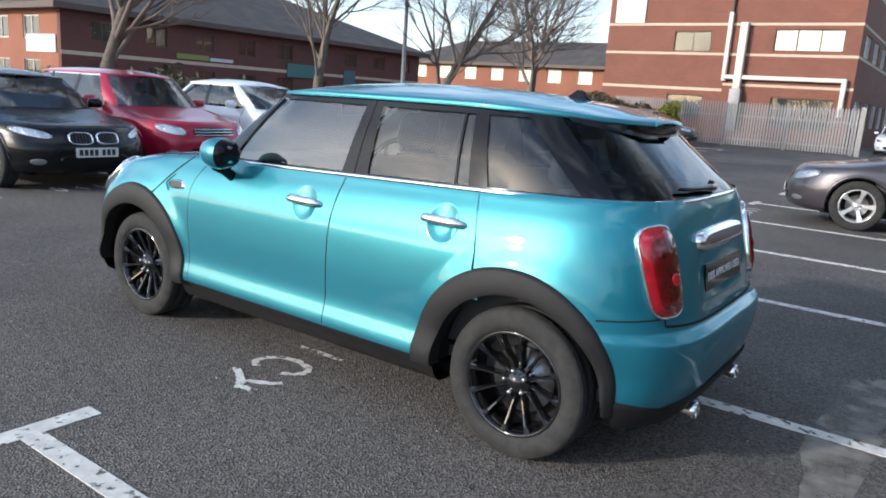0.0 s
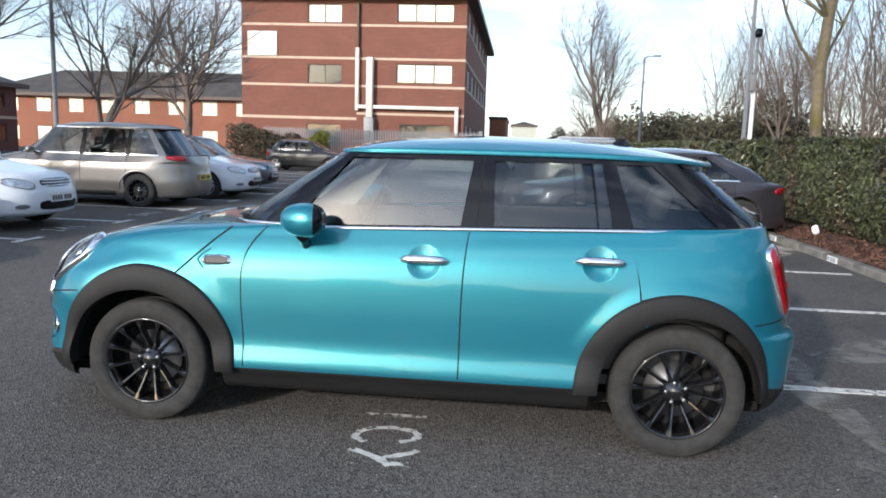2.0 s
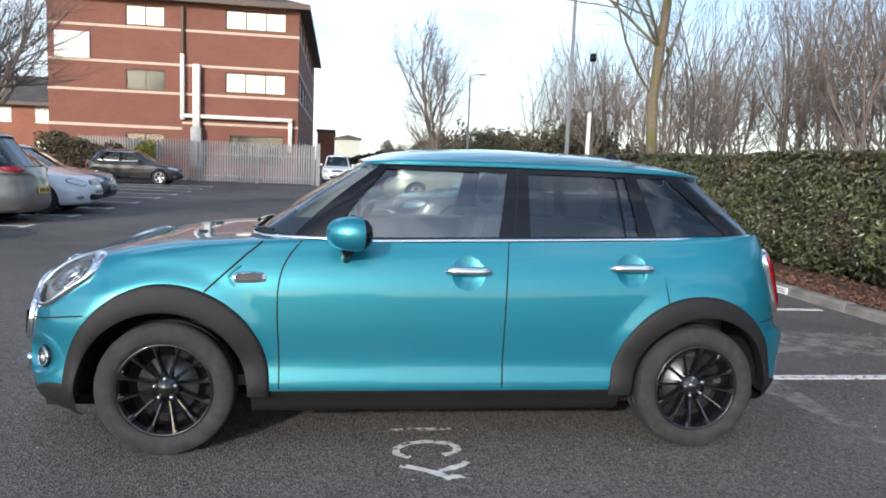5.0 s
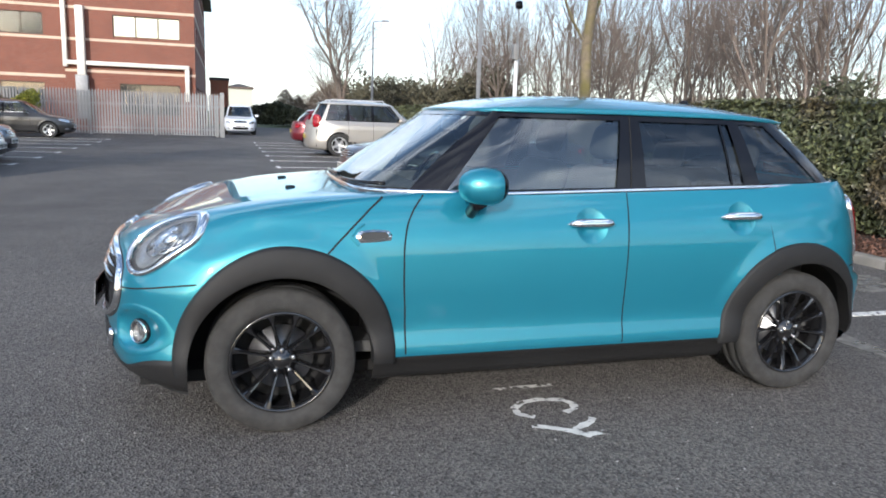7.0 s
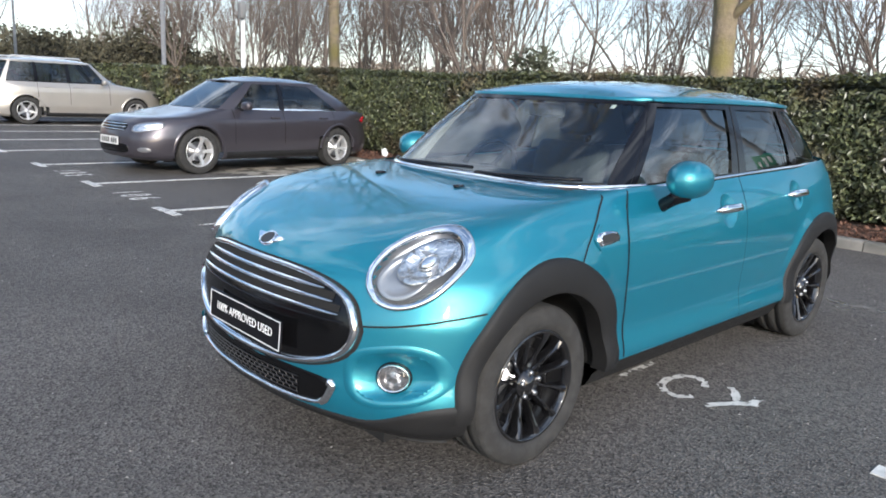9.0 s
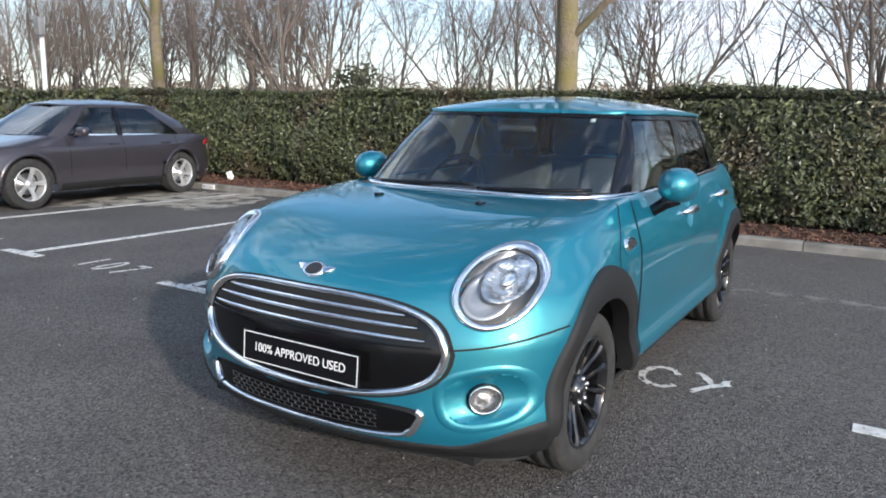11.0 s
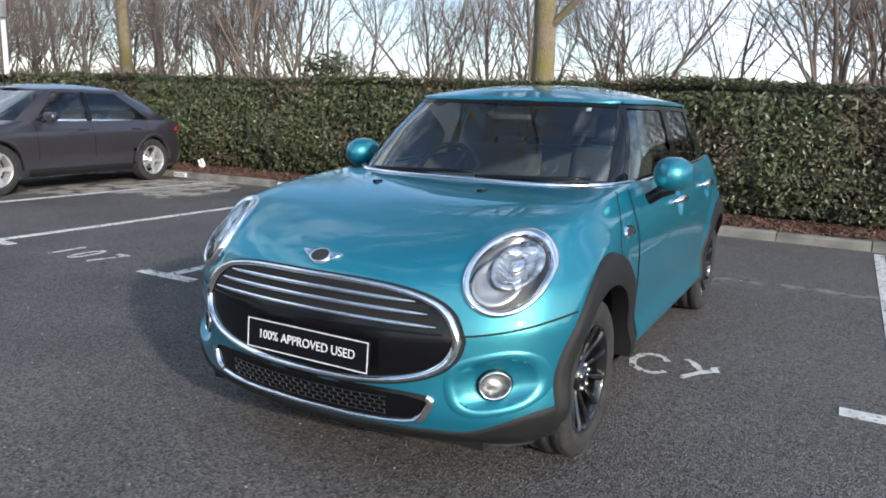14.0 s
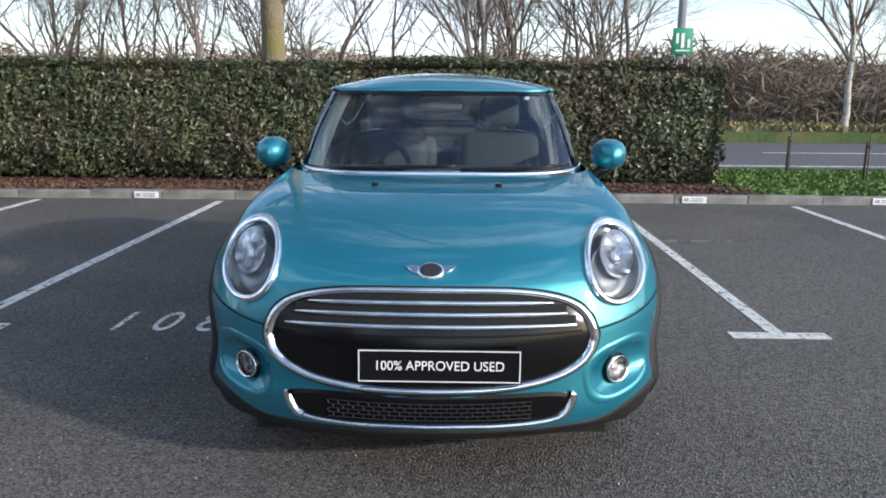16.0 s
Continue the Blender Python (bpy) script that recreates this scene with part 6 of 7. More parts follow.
tree("bare tree with a stout mossy trunk behind the hedge", (6.70, 2.63), 5, 12.5, 0.20, M["bark"], levels=6, fork=0.56, spread=58, gravity=0.03, wiggle=0.06, kids=(4, 5), shrink=0.68, boughs=4, thin=0.7)
tree("bare tree with a stout mossy trunk behind the hedge", (6.62, 11.9), 14, 15.5, 0.150, M["bark"], levels=6, fork=0.47, spread=50, gravity=0.04, wiggle=0.06, kids=(4, 5), shrink=0.66, boughs=7, thin=0.55)
tree("bare spreading tree behind the parked cars", (-11.6, 4.6), 31, 8.0, 0.165, M["bark_dark"], levels=6, fork=0.55, spread=36, gravity=0.12, kids=(4, 5), boughs=4, thin=0.7)
tree("bare spreading tree behind the parked cars", (-11.8, 10.9), 44, 8.0, 0.15, M["bark_dark"], levels=6, fork=0.50, spread=36, gravity=0.12, kids=(4, 5), boughs=4, thin=0.7)
tree("bare spreading tree behind the parked cars", (-11.4, 15.6), 45, 7.5, 0.14, M["bark_dark"], levels=6, fork=0.40, spread=40, gravity=0.08)
tree("bare spreading tree beside the office block", (-12.4, 23.4), 47, 9.0, 0.18, M["bark_dark"], levels=6, fork=0.38, spread=46, gravity=0.06, kids=(3, 5))
tree("bare tree with a bent double trunk beside the lane", (6.0, 41.0), 52, 11.0, 0.20, M["bark_dark"], levels=6, fork=0.12, spread=38, gravity=0.07, lean=-0.25, kids=(3, 5), boughs=3)

# the wood behind the road: eight grown shapes, repeated
kinds = []
for k in range(8):
    kinds.append(tree("thin bare woodland tree", (26 + 3 * k, -6 + 9 * k), 100 + k, 10.5 + (k % 3), 0.085, M["bark_dark"], "woodland trees", levels=6, fork=0.15, spread=38, gravity=0.06, kids=(2, 4), wiggle=0.14, shrink=0.72, boughs=2))
poles = []
for k in range(5):
    poles.append(tree("slim bare woodland tree with an upright stem", (24 + 4 * k, 22 + 8 * k), 140 + k, 15 + (k % 3), 0.080, M["bark_dark"], "woodland trees", levels=5, fork=0.25, spread=34, gravity=0.08, kids=(3, 4), wiggle=0.07, shrink=0.55, boughs=5))
rng = random.Random(77)


def plant(src, x, y):
    copy_thing(src, Matrix.Translation((x, y, 0.1)) @ Matrix.Rotation(rng.uniform(0, 6.28), 4, 'Z') @ Matrix.Diagonal((1, 1, 1, 1)))


for k in range(21):                   # open wood facing the bays
    plant(kinds[k % 8], 17.5 + 24 * rng.random() ** 1.3, rng.uniform(-4, 22))
for k in range(24):                   # beyond the hedge end, either side of a clearing
    x = 18 + 18 * rng.random()
    a = rng.uniform(0.02, 0.24) if k % 2 else rng.uniform(0.50, 0.95)
    plant(kinds[k % 8], x, -a * (x + 4.2))
for k in range(22):
    plant(kinds[k % 8], 18 + 22 * rng.random(), rng.uniform(18, 70))
for k in range(52):                   # close-set slim stems further along
    plant(poles[k % 5], 16.5 + 18 * rng.random(), rng.uniform(14, 66))


def scrub_sample(x0, x1, y0, y1, h):
    def go():
        y, x = rng.uniform(y0, y1), rng.uniform(x0, x1)
        top = h * (0.6 + 0.5 * noise.noise(Vector((y * 0.16, x * 0.2, 5))) + 0.25 * noise.noise(Vector((y * 0.7, 2, x))))
        return (x, y, 0.2 + rng.random() ** 0.8 * max(0.4, top)), (rng.uniform(-1, 1), rng.uniform(-1, 1), 0.5)
    return go


leaf_cloud("brown_scrub", M["scrub"], 45000, scrub_sample(18.5, 26, -60, -4.5, 3.3), 0.32, "brown leafless thicket beyond the road", "scrub", rng, 0.6, 0.06)
leaf_cloud("brown_scrub", M["scrub"], 50000, scrub_sample(18.5, 26, -4.5, 80, 2.0), 0.30, "low brown leafless scrub at the wood's edge", "scrub", rng, 0.6, 0.06)
leaf_cloud("brown_scrub", M["scrub"], 60000, scrub_sample(46, 62, -110, 130, 5.2), 0.95, "distant brown leafless wood", "scrub", rng, 0.6, 0.05)
leaf_cloud("evergreen_shrubs", shader("mixed_thicket", (0.075, 0.069, 0.043), 0.85, vary=0.3, scale=2, island=0.6), 60000, scrub_sample(9.5, 24, 48, 85, 5.8), 0.19, "dark evergreen shrubs beside the lane", "shrubs", rng, 0.6)
leaf_cloud("evergreen_shrub", M["conifer"], 1100, scrub_sample(16.5, 17.8, 14.2, 15.8, 3.2), 0.13, "dark green evergreen bush among bare trees", "shrub", rng, 0.6)
leaf_cloud("low_hedge", shader("brown_green_leaf", (0.075, 0.062, 0.038), 0.8, vary=0.3, scale=2, island=0.5), 7000, scrub_sample(-14.5, -10.2, 32.0, 33.6, 2.6), 0.09, "low brown hedge by the office fence", "hedge", rng, 0.6)
leaf_cloud("golden_shrub", M["yellow_leaf"], 3000, scrub_sample(-10.4, -9.2, 31.6, 32.8, 2.5), 0.08, "yellow-green shrub by the office fence", "shrub", rng, 0.6)
leaf_cloud("dark_shrubs", M["conifer"], 8000, scrub_sample(-14.5, -12.6, 3, 26, 1.6), 0.11, "low dark shrubs behind the parked cars", "shrubs", rng, 0.6)
kept_state = rng.getstate()
leaf_cloud("lane_end_shrubs", M["conifer"], 9000, scrub_sample(-1.5, 6.0, 66, 69, 2.2), 0.24, "dark evergreen shrubs closing the lane's far end", "shrubs", rng, 0.6)
leaf_cloud("lane_end_scrub", M["scrub"], 9000, scrub_sample(3.5, 10.5, 69, 72, 5.2), 0.30, "brown leafless bushes at the lane's far end", "scrub", rng, 0.6, 0.06)
rng.setstate(kept_state)


# ---------- buildings ----------
def brick_material(name, a, b, mortar):
    m = bpy.data.materials.new(name)
    m.use_nodes = True
    n, l = m.node_tree.nodes, m.node_tree.links
    p = n["Principled BSDF"]
    p.inputs["Roughness"].default_value = 0.85
    co = n.new("ShaderNodeTexCoord")
    sep = n.new("ShaderNodeSeparateXYZ")
    ad = n.new("ShaderNodeMath")
    cb = n.new("ShaderNodeCombineXYZ")
    l.new(co.outputs["Object"], sep.inputs[0])
    l.new(sep.outputs[0], ad.inputs[0])
    l.new(sep.outputs[1], ad.inputs[1])
    l.new(ad.outputs[0], cb.inputs[0])
    l.new(sep.outputs[2], cb.inputs[1])
    br = n.new("ShaderNodeTexBrick")
    br.inputs["Scale"].default_value = 1.0
    br.inputs["Brick Width"].default_value, br.inputs["Row Height"].default_value, br.inputs["Mortar Size"].default_value = 0.225, 0.075, 0.006
    br.inputs["Color1"].default_value, br.inputs["Color2"].default_value, br.inputs["Mortar"].default_value = (*a, 1), (*b, 1), (*mortar, 1)
    l.new(cb.outputs[0], br.inputs["Vector"])
    t = n.new("ShaderNodeTexNoise")
    t.inputs["Scale"].default_value, t.inputs["Detail"].default_value = 0.6, 5
    l.new(co.outputs["Object"], t.inputs["Vector"])
    mr = n.new("ShaderNodeMapRange")
    mr.inputs["To Min"].default_value, mr.inputs["To Max"].default_value = 0.75, 1.2
    l.new(t.outputs["Fac"], mr.inputs["Value"])
    sc = n.new("ShaderNodeVectorMath")
    sc.operation = 'SCALE'
    l.new(br.outputs["Color"], sc.inputs[0])
    l.new(mr.outputs["Result"], sc.inputs["Scale"])
    l.new(sc.outputs["Vector"], p.inputs["Base Color"])
    return m


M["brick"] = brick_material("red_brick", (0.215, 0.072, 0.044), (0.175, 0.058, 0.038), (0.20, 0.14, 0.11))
# duller copy of the terrace brick, its shade put into the colour
M["brick_shaded"] = brick_material("shaded_red_brick", (0.15, 0.050, 0.040), (0.125, 0.042, 0.036), (0.13, 0.10, 0.085))
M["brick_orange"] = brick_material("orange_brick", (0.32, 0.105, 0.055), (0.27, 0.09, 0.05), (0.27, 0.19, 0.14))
M["band"] = shader("buff_band", (0.56, 0.43, 0.33), 0.8, vary=0.1, scale=3)
M["slate"] = shader("roof_slate", (0.062, 0.054, 0.051), 0.85, vary=0.2, scale=5, second=(0.085, 0.075, 0.066), second_scale=0.8)
M["frame"] = shader("window_frame", (0.10, 0.075, 0.05), 0.6, vary=0.1)
M["frame_white"] = shader("white_frame", (0.75, 0.74, 0.71), 0.5, vary=0.05)
M["blind"] = shader("pale_blind", (0.85, 0.82, 0.70), 0.7, vary=0.06, scale=2)
# sheet close behind a pane, an unlit room's shade put into its colour
M["dark_room_sheet"] = shader("dim_room_sheet", (0.05, 0.05, 0.05), 0.8, vary=0.3, scale=2)
M["pane"] = glass("window_pane", (0.92, 0.94, 0.92), 1.0, 1.9)
M["duct"] = shader("pale_duct", (0.66, 0.62, 0.56), 0.5, vary=0.1, scale=2)
M["fascia"] = shader("brown_fascia", (0.10, 0.07, 0.055), 0.6, vary=0.1)


def window(parent, face, u0, u1, z0, z1, at, panes, frame, room, depth=0.16):
    """A window set back in a wall: frame, sill, panes and a blind or dark room sheet behind. face: 'y-' looks to -y,
    'x+' to +x.
    """
    w = new("window")
    w.parent = parent

    def bx(a, b, c, d, lo, hi, g):
        return g.box(a, b, at + lo, at + hi, c, d) if face == "y-" else g.box(at - hi, at - lo, a, b, c, d)
    fr = Geo()
    t = 0.055
    for a, b, c, d in ((u0, u1, z0, z0 + t), (u0, u1, z1 - t, z1), (u0, u0 + t, z0, z1), (u1 - t, u1, z0, z1)):
        bx(a, b, c, d, -0.02, 0.05, fr)
    for k in range(1, panes):
        u = u0 + (u1 - u0) * k / panes
        bx(u - t / 2, u + t / 2, z0, z1, -0.02, 0.05, fr)
    fr.put("window_frame", frame, w, smooth=False)
    bx(u0 - 0.05, u1 + 0.05, z0 - 0.09, z0, -0.06, 0.10, Geo()).put("window_sill", M["band"], w, smooth=False)
    for k in range(panes):
        a, b = u0 + (u1 - u0) * k / panes, u0 + (u1 - u0) * (k + 1) / panes
        quad = [(a + 0.03, z0 + 0.03), (b - 0.03, z0 + 0.03), (b - 0.03, z1 - 0.03), (a + 0.03, z1 - 0.03)]
        Geo().add([(u, at + 0.018, z) if face == "y-" else (at - 0.018, u, z) for u, z in quad], [(0, 1, 2, 3)]).put("pane", M["pane"], w, smooth=False)
        bx(a, b, z0, z1, 0.035, 0.045, Geo()).put("blind", room, w, smooth=False)
    return w


def wall_with_holes(parent, face, u0, u1, z0, z1, at, holes, mat, thick=0.3, name="wall"):
    """A thick wall in the y or x plane with rectangular openings through it."""
    us = sorted({u0, u1, *[h[0] for h in holes], *[h[1] for h in holes]})
    zs = sorted({z0, z1, *[h[2] for h in holes], *[h[3] for h in holes]})
    nu, nz = len(us), len(zs)
    g = Geo()
    for d in (0, 1):
        for z in zs:
            for u in us:
                g.v.append((u, at + thick * d, z) if face == "y-" else (at - thick * d, u, z))

    def solid(i, k):
        if not (0 <= i < nu - 1 and 0 <= k < nz - 1):
            return False
        m, q = (us[i] + us[i + 1]) / 2, (zs[k] + zs[k + 1]) / 2
        return not any(h[0] < m < h[1] and h[2] < q < h[3] for h in holes)

    def vid(i, k, d):
        return d * nu * nz + k * nu + i
    for i in range(nu - 1):
        for k in range(nz - 1):
            if not solid(i, k):
                continue
            g.f.append((vid(i, k, 0), vid(i + 1, k, 0), vid(i + 1, k + 1, 0), vid(i, k + 1, 0)))
            g.f.append((vid(i, k, 1), vid(i, k + 1, 1), vid(i + 1, k + 1, 1), vid(i + 1, k, 1)))
            for (a, b), (di, dk) in ((((i, k), (i + 1, k)), (0, -1)), (((i, k + 1), (i + 1, k + 1)), (0, 1)), (((i, k), (i, k + 1)), (-1, 0)), (((i + 1, k), (i + 1, k + 1)), (1, 0))):
                if not solid(i + di, k + dk):
                    g.f.append((vid(*a, 0), vid(*b, 0), vid(*b, 1), vid(*a, 1)))
    return g.put(name, mat, parent, smooth=False)


def hip_roof(parent, x0, x1, y0, y1, z, rise, over=0.6):
    x0, x1, y0, y1 = x0 - over, x1 + over, y0 - over, y1 + over
    d = min(x1 - x0, y1 - y0) / 2
    if x1 - x0 > y1 - y0:
        r = [(x0 + d, (y0 + y1) / 2, z + rise), (x1 - d, (y0 + y1) / 2, z + rise)]
        fs = [(0, 1, 5, 4), (1, 2, 5), (2, 3, 4, 5), (3, 0, 4)]
    else:
        r = [((x0 + x1) / 2, y0 + d, z + rise), ((x0 + x1) / 2, y1 - d, z + rise)]
        fs = [(0, 1, 4), (1, 2, 5, 4), (2, 3, 5), (3, 0, 4, 5)]
    Geo().add([(x0, y0, z), (x1, y0, z), (x1, y1, z), (x0, y1, z)] + r, fs + [(3, 2, 1, 0)]).put("roof", M["slate"], parent, smooth=False)
    Geo().box(x0 - 0.02, x1 + 0.02, y0 - 0.02, y1 + 0.02, z - 0.28, z + 0.02).put("fascia", M["fascia"], parent, smooth=False)


def office_block():
    b = thing("office_block", "three-storey red brick office block with buff bands and slate roof", "office block")
    X0, X1, Y, D, E = -16.7, -2.95, 40.0, 26.0, 10.1
    wins = [(-12.55, -10.45, 8.45, 9.55, 2, M["blind"]), (-7.10, -3.70, 8.55, 9.62, 3, M["blind"]), (-12.55, -10.45, 4.88, 6.0, 2, M["dark_room_sheet"]),
            (-7.10, -3.70, 4.98, 6.12, 3, M["blind"]), (-12.6, -10.5, 1.1, 2.45, 2, M["dark_room_sheet"]), (-6.85, -3.75, 0.9, 2.55, 3, M["dark_room_sheet"])]
    wall_with_holes(b, "y-", X0, X1, 0, E - 0.27, Y, [w[:4] for w in wins], M["brick"])
    for u0, u1, z0, z1, n, room in wins:
        window(b, "y-", u0, u1, z0, z1, Y + 0.08, n, M["frame"], room)
    side = []
    for z0, z1 in ((1.2, 2.6), (4.9, 6.05), (8.45, 9.55)):
        for k in range(6):
            side.append((Y + 1.6 + 4.0 * k, Y + 4.0 + 4.0 * k, z0, z1))
    wall_with_holes(b, "x+", Y + 0.3, Y + D, 0, E - 0.27, X1, side, M["brick"])
    for u0, u1, z0, z1 in side:
        window(b, "x+", u0, u1, z0, z1, X1 - 0.08, 3, M["frame_white"], M["dark_room_sheet"])
    Geo().box(X0, X0 + 0.3, Y + 0.3, Y + D, 0, E - 0.27).put("wall", M["brick"], b, smooth=False)
    Geo().box(X0 + 0.3, X1 - 0.3, Y + D - 0.3, Y + D, 0, E - 0.27).put("wall", M["brick"], b, smooth=False)
    for z in (8.32, 6.38, 4.76):
        Geo().box(X0 - 0.02, X1 + 0.02, Y - 0.02, Y - 0.004, z - 0.07, z + 0.07).put("band", M["band"], b, smooth=False)
        Geo().box(X1 + 0.004, X1 + 0.02, Y, Y + D, z - 0.07, z + 0.07).put("band", M["band"], b, smooth=False)
    Geo().box(X0 - 0.02, -9.5, Y - 0.02, Y - 0.004, 2.72, 2.88).box(-9.5, X1 + 0.02, Y - 0.02, Y - 0.004, 3.06, 3.20).put("band", M["band"], b, smooth=False)
    hip_roof(b, X0, X1, Y, Y + D, E, 2.6)
    sg = thing("wall_sign", "plain white sign board on the office wall", "sign", "signs")
    Geo().soft_box(-16.30, -14.45, Y - 0.10, Y - 0.02, 6.45, 7.90, 0.02).put("board", M["frame_white"], sg)
    d = thing("wall_duct", "pale metal ducts running up and along the office wall", "duct")
    Geo().soft_box(-9.55, -9.33, Y - 0.30, Y - 0.03, 3.3, 7.0, 0.03).put("riser", M["duct"], d)
    Geo().soft_box(-9.50, -9.36, Y - 0.24, Y - 0.03, 7.0, 9.6, 0.03).put("downpipe", M["frame"], d)
    Geo().soft_box(-8.85, -8.45, Y - 0.42, Y - 0.03, 2.9, 6.45, 0.03).put("riser", M["duct"], d)
    Geo().soft_box(-8.95, -8.35, Y - 0.50, Y - 0.03, 0.6, 2.9, 0.03).put("cabinet", M["galv"], d)
    Geo().soft_box(-9.5, -3.25, Y - 0.32, Y - 0.03, 3.42, 3.64, 0.03).put("run", M["duct"], d)
    Geo().soft_box(-3.48, -3.25, Y - 0.32, Y - 0.03, 1.7, 3.42, 0.03).put("drop", M["duct"], d)
    wing = thing("office_wing", "lower brick wing behind the office block", "building")
    Geo().box(-2.6, -1.0, 68, 82, 0, 4.0).put("wall", M["brick_orange"], wing, smooth=False)
    Geo().box(-2.7, -0.9, 67.9, 82.1, 4.0, 4.25).put("roof", M["slate"], wing, smooth=False)
    return b


def long_building():
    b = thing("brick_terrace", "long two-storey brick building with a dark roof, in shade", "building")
    X, Y0, Y1, E = -36.0, 16.3, 46.0, 4.75
    holes = []
    for k in range(9):
        y = Y0 + 1.6 + 3.2 * k
        holes += [(y, y + 1.3, 3.05, 4.1), (y, y + 1.4, 0.5, 1.9)]
    wall_with_holes(b, "x+", Y0, Y1, 0, E, X, holes, M["brick_shaded"])
    for u0, u1, z0, z1 in holes:
        window(b, "x+", u0, u1, z0, z1, X - 0.08, 2, M["frame"], M["dark_room_sheet"])
    ends = [(-47, -45.2, 3.0, 4.2), (-43.5, -41.7, 3.0, 4.2), (-40, -38.2, 3.0, 4.2), (-47, -45.2, 0.5, 1.9), (-43.5, -41.7, 0.5, 1.9), (-40, -38.2, 0.5, 1.9)]
    # end wall in the brighter orange copy: sunlight put into the colour
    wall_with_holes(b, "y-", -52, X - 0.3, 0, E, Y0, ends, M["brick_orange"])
    for u0, u1, z0, z1 in ends:
        window(b, "y-", u0, u1, z0, z1, Y0 + 0.08, 2, M["frame_white"], M["dark_room_sheet"])
    Geo().box(X + 0.004, X + 0.03, Y0, Y1, 2.25, 2.45).put("band", M["band"], b, smooth=False)
    Geo().box(-52, -51.7, Y0, Y1, 0, E).box(-51.7, X - 0.3, Y1 - 0.3, Y1, 0, E).put("wall", M["brick_shaded"], b, smooth=False)
    hip_roof(b, -52, X, Y0, Y1, E, 3.4)
    for y0, y1, z0, z1, col, nm in ((23.0, 25.2, 2.55, 2.85, (0.25, 0.27, 0.08), "yellow-green"), (25.3, 27.0, 2.55, 2.75, (0.6, 0.6, 0.6), "pale"), (31.5, 34.5, 2.0, 2.9, (0.07, 0.19, 0.18), "turquoise"), (37, 38.2, 1.6, 2.8, (0.06, 0.15, 0.17), "turquoise")):
        s = thing("shop_sign", f"flat {nm} sign board on the brick wall", "sign", "signs")
        Geo().box(X + 0.035, X + 0.09, y0, y1, z0, z1).put("board", shader("sign_board", col, 0.5, vary=0.08), s, smooth=False)
    s = thing("shop_sign", "white sign board on the sunlit brick wall", "sign", "signs")
    Geo().box(-39.5, -36.4, Y0 - 0.09, Y0 - 0.03, 2.3, 3.2).put("board", M["frame_white"], s, smooth=False)
    far = thing("brick_terrace", "long two-storey orange brick building in the distance, in sun", "building")
    Y, E = 62.0, 5.1
    holes = []
    for k in range(8):
        x = -49.0 + 3.3 * k
        holes += [(x, x + 1.5, 3.4, 4.7), (x, x + 1.5, 0.7, 2.0)]
    wall_with_holes(far, "y-", -51, -20, 0, E, Y, holes, M["brick_orange"])
    for u0, u1, z0, z1 in holes:
        window(far, "y-", u0, u1, z0, z1, Y + 0.08, 2, M["frame_white"], M["blind"])
    Geo().box(-51, -20, Y - 0.03, Y - 0.004, 4.85, 5.05).put("band", M["frame_white"], far, smooth=False)
    Geo().box(-51, -50.7, Y + 0.3, Y + 10, 0, E).box(-20.3, -20, Y + 0.3, Y + 10, 0, E).put("wall", M["brick_orange"], far, smooth=False)
    hip_roof(far, -51, -20, Y, Y + 10, E, 2.6)
    shed = thing("shed", "pale far-off industrial shed", "building")
    Geo().box(-1.0, 3.0, 118, 130, 0, 5.0).put("wall", shader("shed_sheet", (0.50, 0.50, 0.42), 0.6, vary=0.1), shed, smooth=False)
    hip_roof(shed, -1.0, 3.0, 118, 130, 5.0, 0.6, 0.2)


office_block()
long_building()

# ---------- palisade fence ----------
fence = thing("palisade_fence", "galvanised steel palisade fence with pointed pales", "fence")
bm = bmesh.new()
vs = [(-0.043, 0.014, 0.06), (-0.028, 0, 0.06), (0.028, 0, 0.06), (0.043, 0.014, 0.06), (-0.043, 0.014, 1.95), (-0.028, 0, 2.01), (0.028, 0, 2.01), (0.043, 0.014, 1.95), (0, 0.004, 2.11)]
pale_mesh = bpy.data.meshes.new("pale")
pale_mesh.from_pydata(vs, [], [(0, 1, 5, 4), (1, 2, 6, 5), (2, 3, 7, 6), (4, 5, 8), (5, 6, 8), (6, 7, 8)])
pale_mesh.materials.append(M["galv"])
bm.free()
for k in range(92):
    x = -13.0 + 0.125 * k
    ob = new("pale", pale_mesh)
    ob.parent = fence
    ob.location = (x, 33.6, 0.0)
for k in range(5):
    x = -13.0 + 2.8 * k
    Geo().box(x - 0.05, x + 0.05, 33.66, 33.76, 0, 2.0).put("post", M["galv"], fence, smooth=False)
for z in (0.35, 1.45):
    Geo().box(-13.0, -1.65, 33.63, 33.67, z - 0.03, z + 0.03).put("rail", M["galv"], fence, smooth=False)
Geo().box(-1.65, -1.45, 33.55, 33.75, 0, 2.15).put("gate_post", M["pole_grey"], fence, smooth=False)


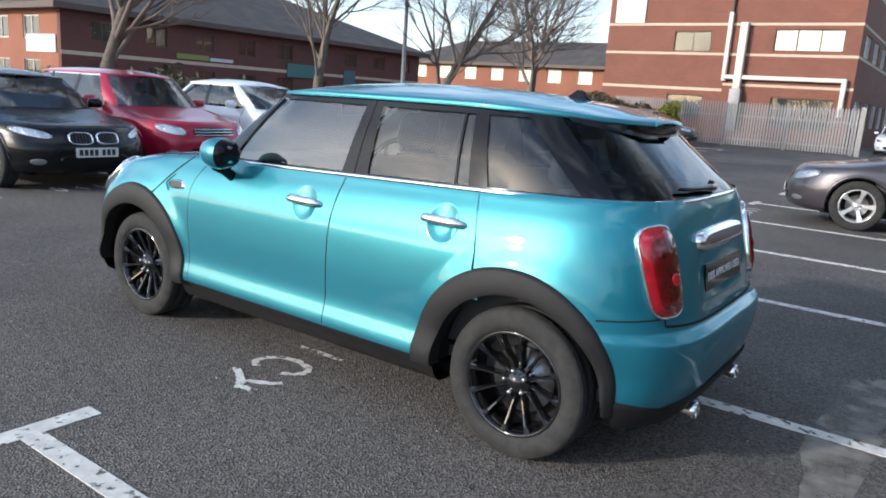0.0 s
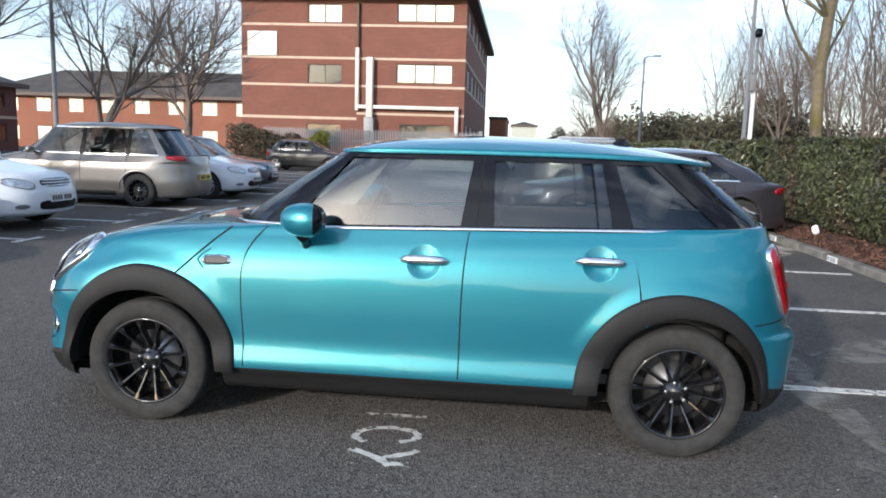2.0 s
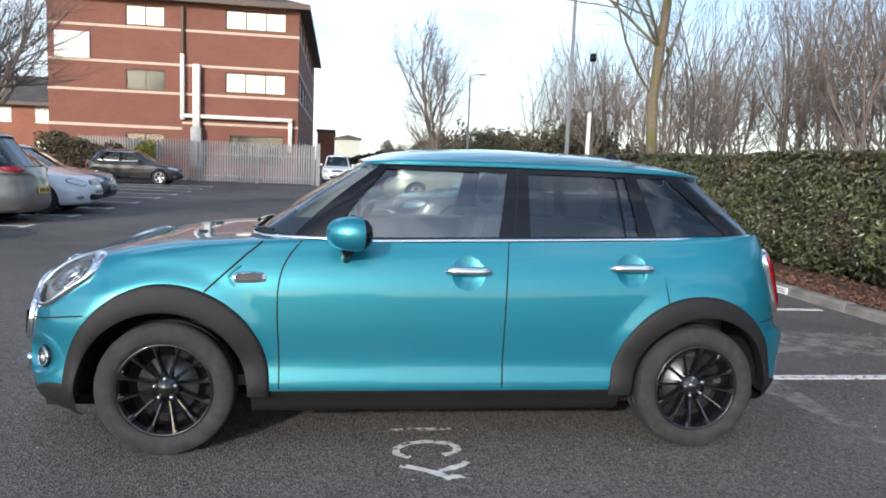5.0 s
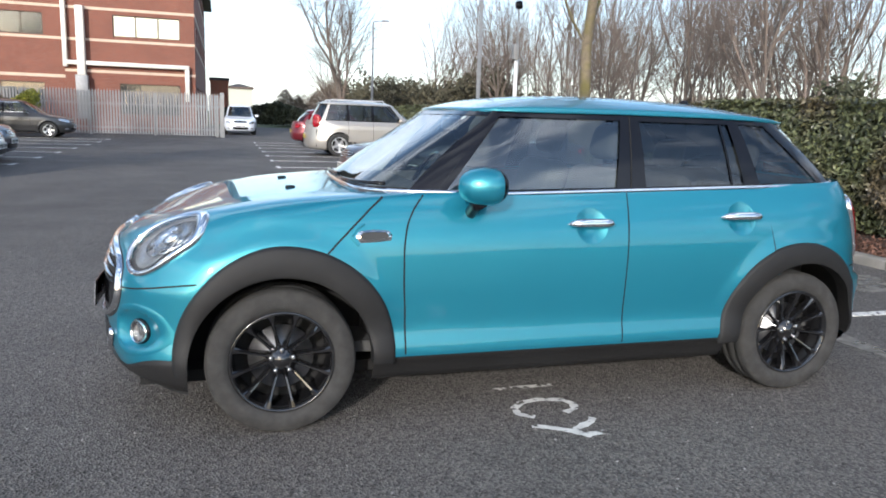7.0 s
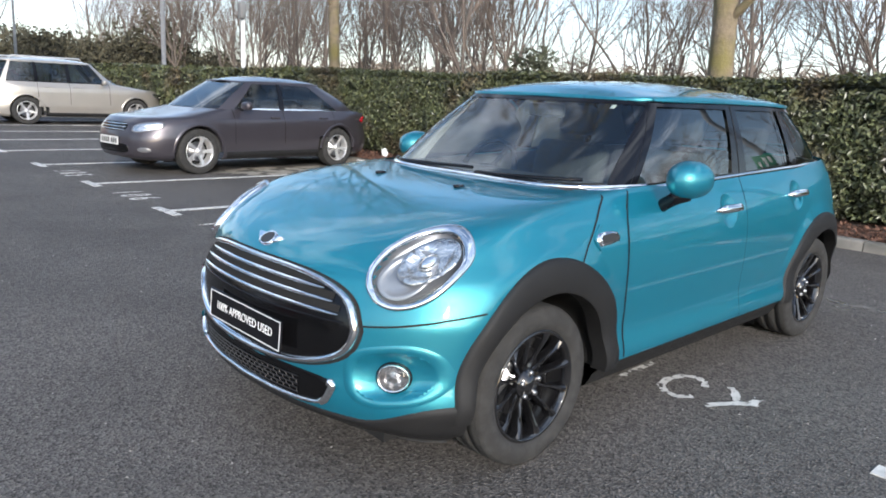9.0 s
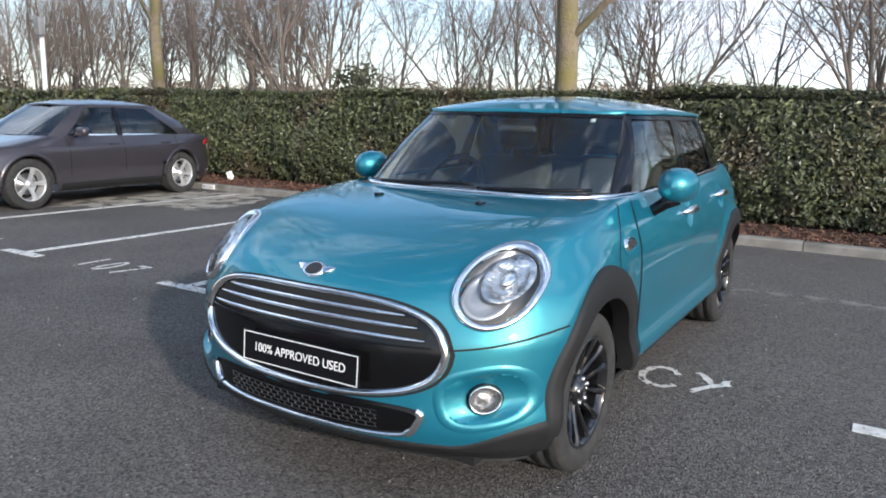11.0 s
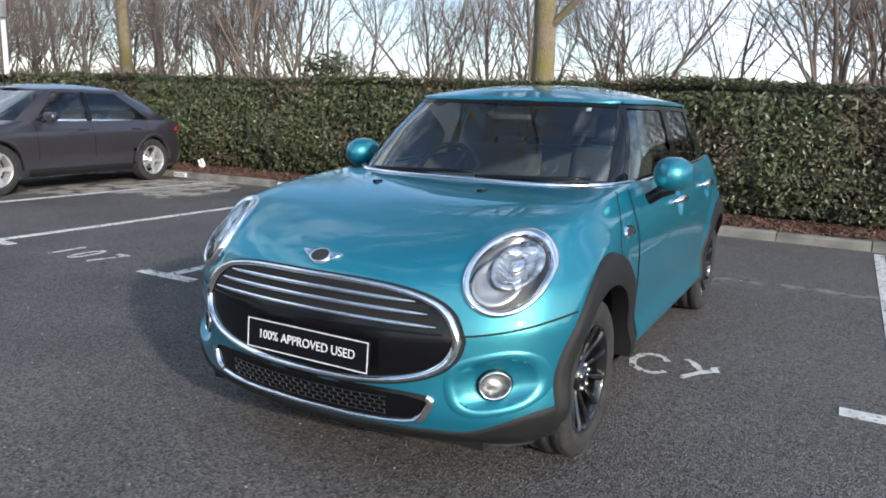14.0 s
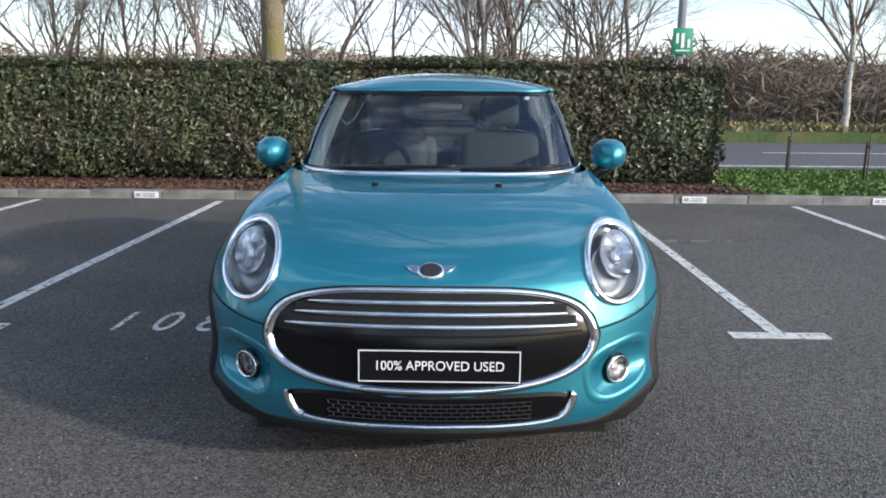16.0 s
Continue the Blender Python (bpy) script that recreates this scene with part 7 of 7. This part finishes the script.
# ---------- lamp posts, poles ----------
def post(name, label, category, place, h, r0, r1, mat, head=None):
    p = thing(name, label, category)
    x, y = place
    Geo().tube([(x, y, 0), (x, y, 1.2), (x, y, 1.21), (x, y, h)], [r0 * 1.3, r0 * 1.3, r0, r1], 12).put("pole", mat, p)
    if head == "arm":
        Geo().tube([(x, y, h - 0.05), (x + 0.3, y, h + 0.05), (x + 0.7, y, h + 0.08)], 0.035, 8).put("arm", mat, p)
        Geo().soft_box(x + 0.6, x + 1.15, y - 0.13, y + 0.13, h + 0.03, h + 0.15, 0.04).put("lantern", M["pole_grey"], p)
    elif head == "camera":
        Geo().soft_box(x - 0.14, x + 0.14, y - 0.14, y + 0.14, h, h + 0.32, 0.06).put("housing", M["gloss_black"], p)
    elif head == "lantern":
        Geo().lathe([(0.05, 0), (0.22, 0.1), (0.26, 0.2), (0.12, 0.3), (0.001, 0.32)], (x, y, h), 20, "z").put("lantern", M["pole_grey"], p)
    return p


post("street_lamp", "tall grey street lamp beside the lane", "street lamp", (9.0, 50.0), 8.0, 0.09, 0.06, M["pole_grey"], "arm")
post("utility_pole", "tall dark pole beyond the hedge", "pole", (11.3, 33.0), 11.0, 0.11, 0.08, M["pole_grey"])
cp = post("camera_pole", "white pole with a dark camera housing by the hedge", "camera pole", (6.60, 16.3), 3.1, 0.060, 0.055, M["pole_white"])
Geo().tube([(6.60, 16.3, 3.1), (6.60, 16.3, 4.45)], [0.032, 0.03], 10).put("mast", M["pole_grey"], cp)
Geo().soft_box(6.44, 6.60, 16.12, 16.30, 3.05, 3.48, 0.02).put("control_box", M["pole_grey"], cp)
Geo().soft_box(6.51, 6.69, 16.21, 16.39, 4.45, 4.68, 0.05).put("housing", M["gloss_black"], cp)
post("street_lamp", "grey lamp post behind the parked cars", "street lamp", (-12.2, 14.9), 5.6, 0.07, 0.05, M["pole_grey"], "lantern")
sp = post("sign_pole", "grey pole with a green sign panel beyond the hedge", "sign pole", (7.75, -3.62), 5.2, 0.065, 0.06, M["pole_grey"])
Geo().soft_box(7.64, 7.67, -3.79, -3.47, 1.93, 2.33, 0.01).put("sign_panel", shader("green_sign", (0.03, 0.27, 0.155), 0.45, vary=0.05), sp, "green sign panel with white marks")
g = Geo()
for a, b, c, d in ((-3.65, -3.60, 2.03, 2.25), (-3.74, -3.70, 2.03, 2.16), (-3.56, -3.52, 2.10, 2.25), (-3.74, -3.52, 1.98, 2.0)):
    g.box(7.632, 7.639, a, b, c, d)
g.put("sign_bar", M["white"], sp, smooth=False)


# ---------- verge saplings, birch, litter ----------
def sapling(place, h, seed):
    t = thing("sapling", "thin bare sapling tied to a dark wooden stake on the verge", "tree", "verge saplings")
    x, y = place
    rng = random.Random(seed)
    Geo().tube([(x + 0.09, y, 0.05), (x + 0.09, y, 0.66)], 0.020, 8).put("stake", M["stake"], t)
    Geo().tube([(x, y, 0.05), (x + 0.015, y + 0.01, h * 0.5), (x - 0.01, y - 0.02, h)], [0.012, 0.009, 0.004], 7).put("trunk", M["bark_dark"], t)
    Geo().tube([(x, y, 0.58), (x + 0.09, y, 0.59)], 0.014, 6).put("tie", M["black_plastic"], t)
    g = Geo()
    for k in range(16):
        z = h * rng.uniform(0.4, 0.97)
        a = rng.uniform(0, 6.28)
        ln = rng.uniform(0.2, 0.5)
        g.tube([(x, y, z), (x + 0.5 * ln * math.cos(a), y + 0.5 * ln * math.sin(a), z + 0.2 * ln), (x + ln * math.cos(a), y + ln * math.sin(a), z + 0.6 * ln)], [0.007, 0.005, 0.002], 4)
    g.put("crown", M["twig"], t)
    return t


M["stake"] = shader("stake_wood", (0.06, 0.045, 0.035), 0.9, vary=0.2, scale=12)
M["birch"] = shader("birch_bark", (0.42, 0.39, 0.34), 0.8, vary=0.2, scale=6, second=(0.10, 0.085, 0.07), second_scale=7, second_at=(0.56, 0.62))
for k, (p, h) in enumerate((((6.55, -6.15), 1.9), ((7.77, -5.55), 1.7), ((7.4, -7.6), 2.0))):
    sapling(p, h, 60 + k)
birch = thing("birch_tree", "pale leaning birch in front of the brown thicket", "tree")
a, c = grow(91, 10.0, 0.10, levels=6, lean=0.10, fork=0.45, spread=34, gravity=0.05, kids=(3, 4), boughs=3)
a.put("trunk", M["birch"], birch)
c.put("crown", M["twig"], birch)
birch.matrix_world = Matrix.Translation((16.9, -11.1, 0.25)) @ Matrix.Rotation(-1.4, 4, 'Z')
# a crumpled white bag under the hedge
rng = random.Random(19)
bm = bmesh.new()
bmesh.ops.create_icosphere(bm, subdivisions=3, radius=0.092)
for v in bm.verts:
    v.co *= 0.8 + 0.5 * noise.noise(v.co * 14.0) + 0.2 * noise.noise(v.co * 35.0)
    v.co.z *= 1.35
bag_mesh = bpy.data.meshes.new("litter_bag")
bm.to_mesh(bag_mesh)
bm.free()
bag_mesh.materials.append(M["white"])
bag = new("litter_bag", bag_mesh)
bag.scale = (0.75, 0.75, 0.75)
bag.location = (5.55, 8.70, 0.19)
tagged(bag, "crumpled white plastic bag lying under the hedge", "litter")
# small white square at the windscreen's top, standing in for a crack mark
p = TOP.front(-0.44, 1.335)
Geo().soft_box(-0.002, 0.002, -0.012, 0.012, -0.012, 0.012, 0.001, Matrix.Translation(p + Vector((0.012, 0, 0))) @ Matrix.Rotation(radians(52), 4, 'Y')).put("crack_mark", M["white"], mini)
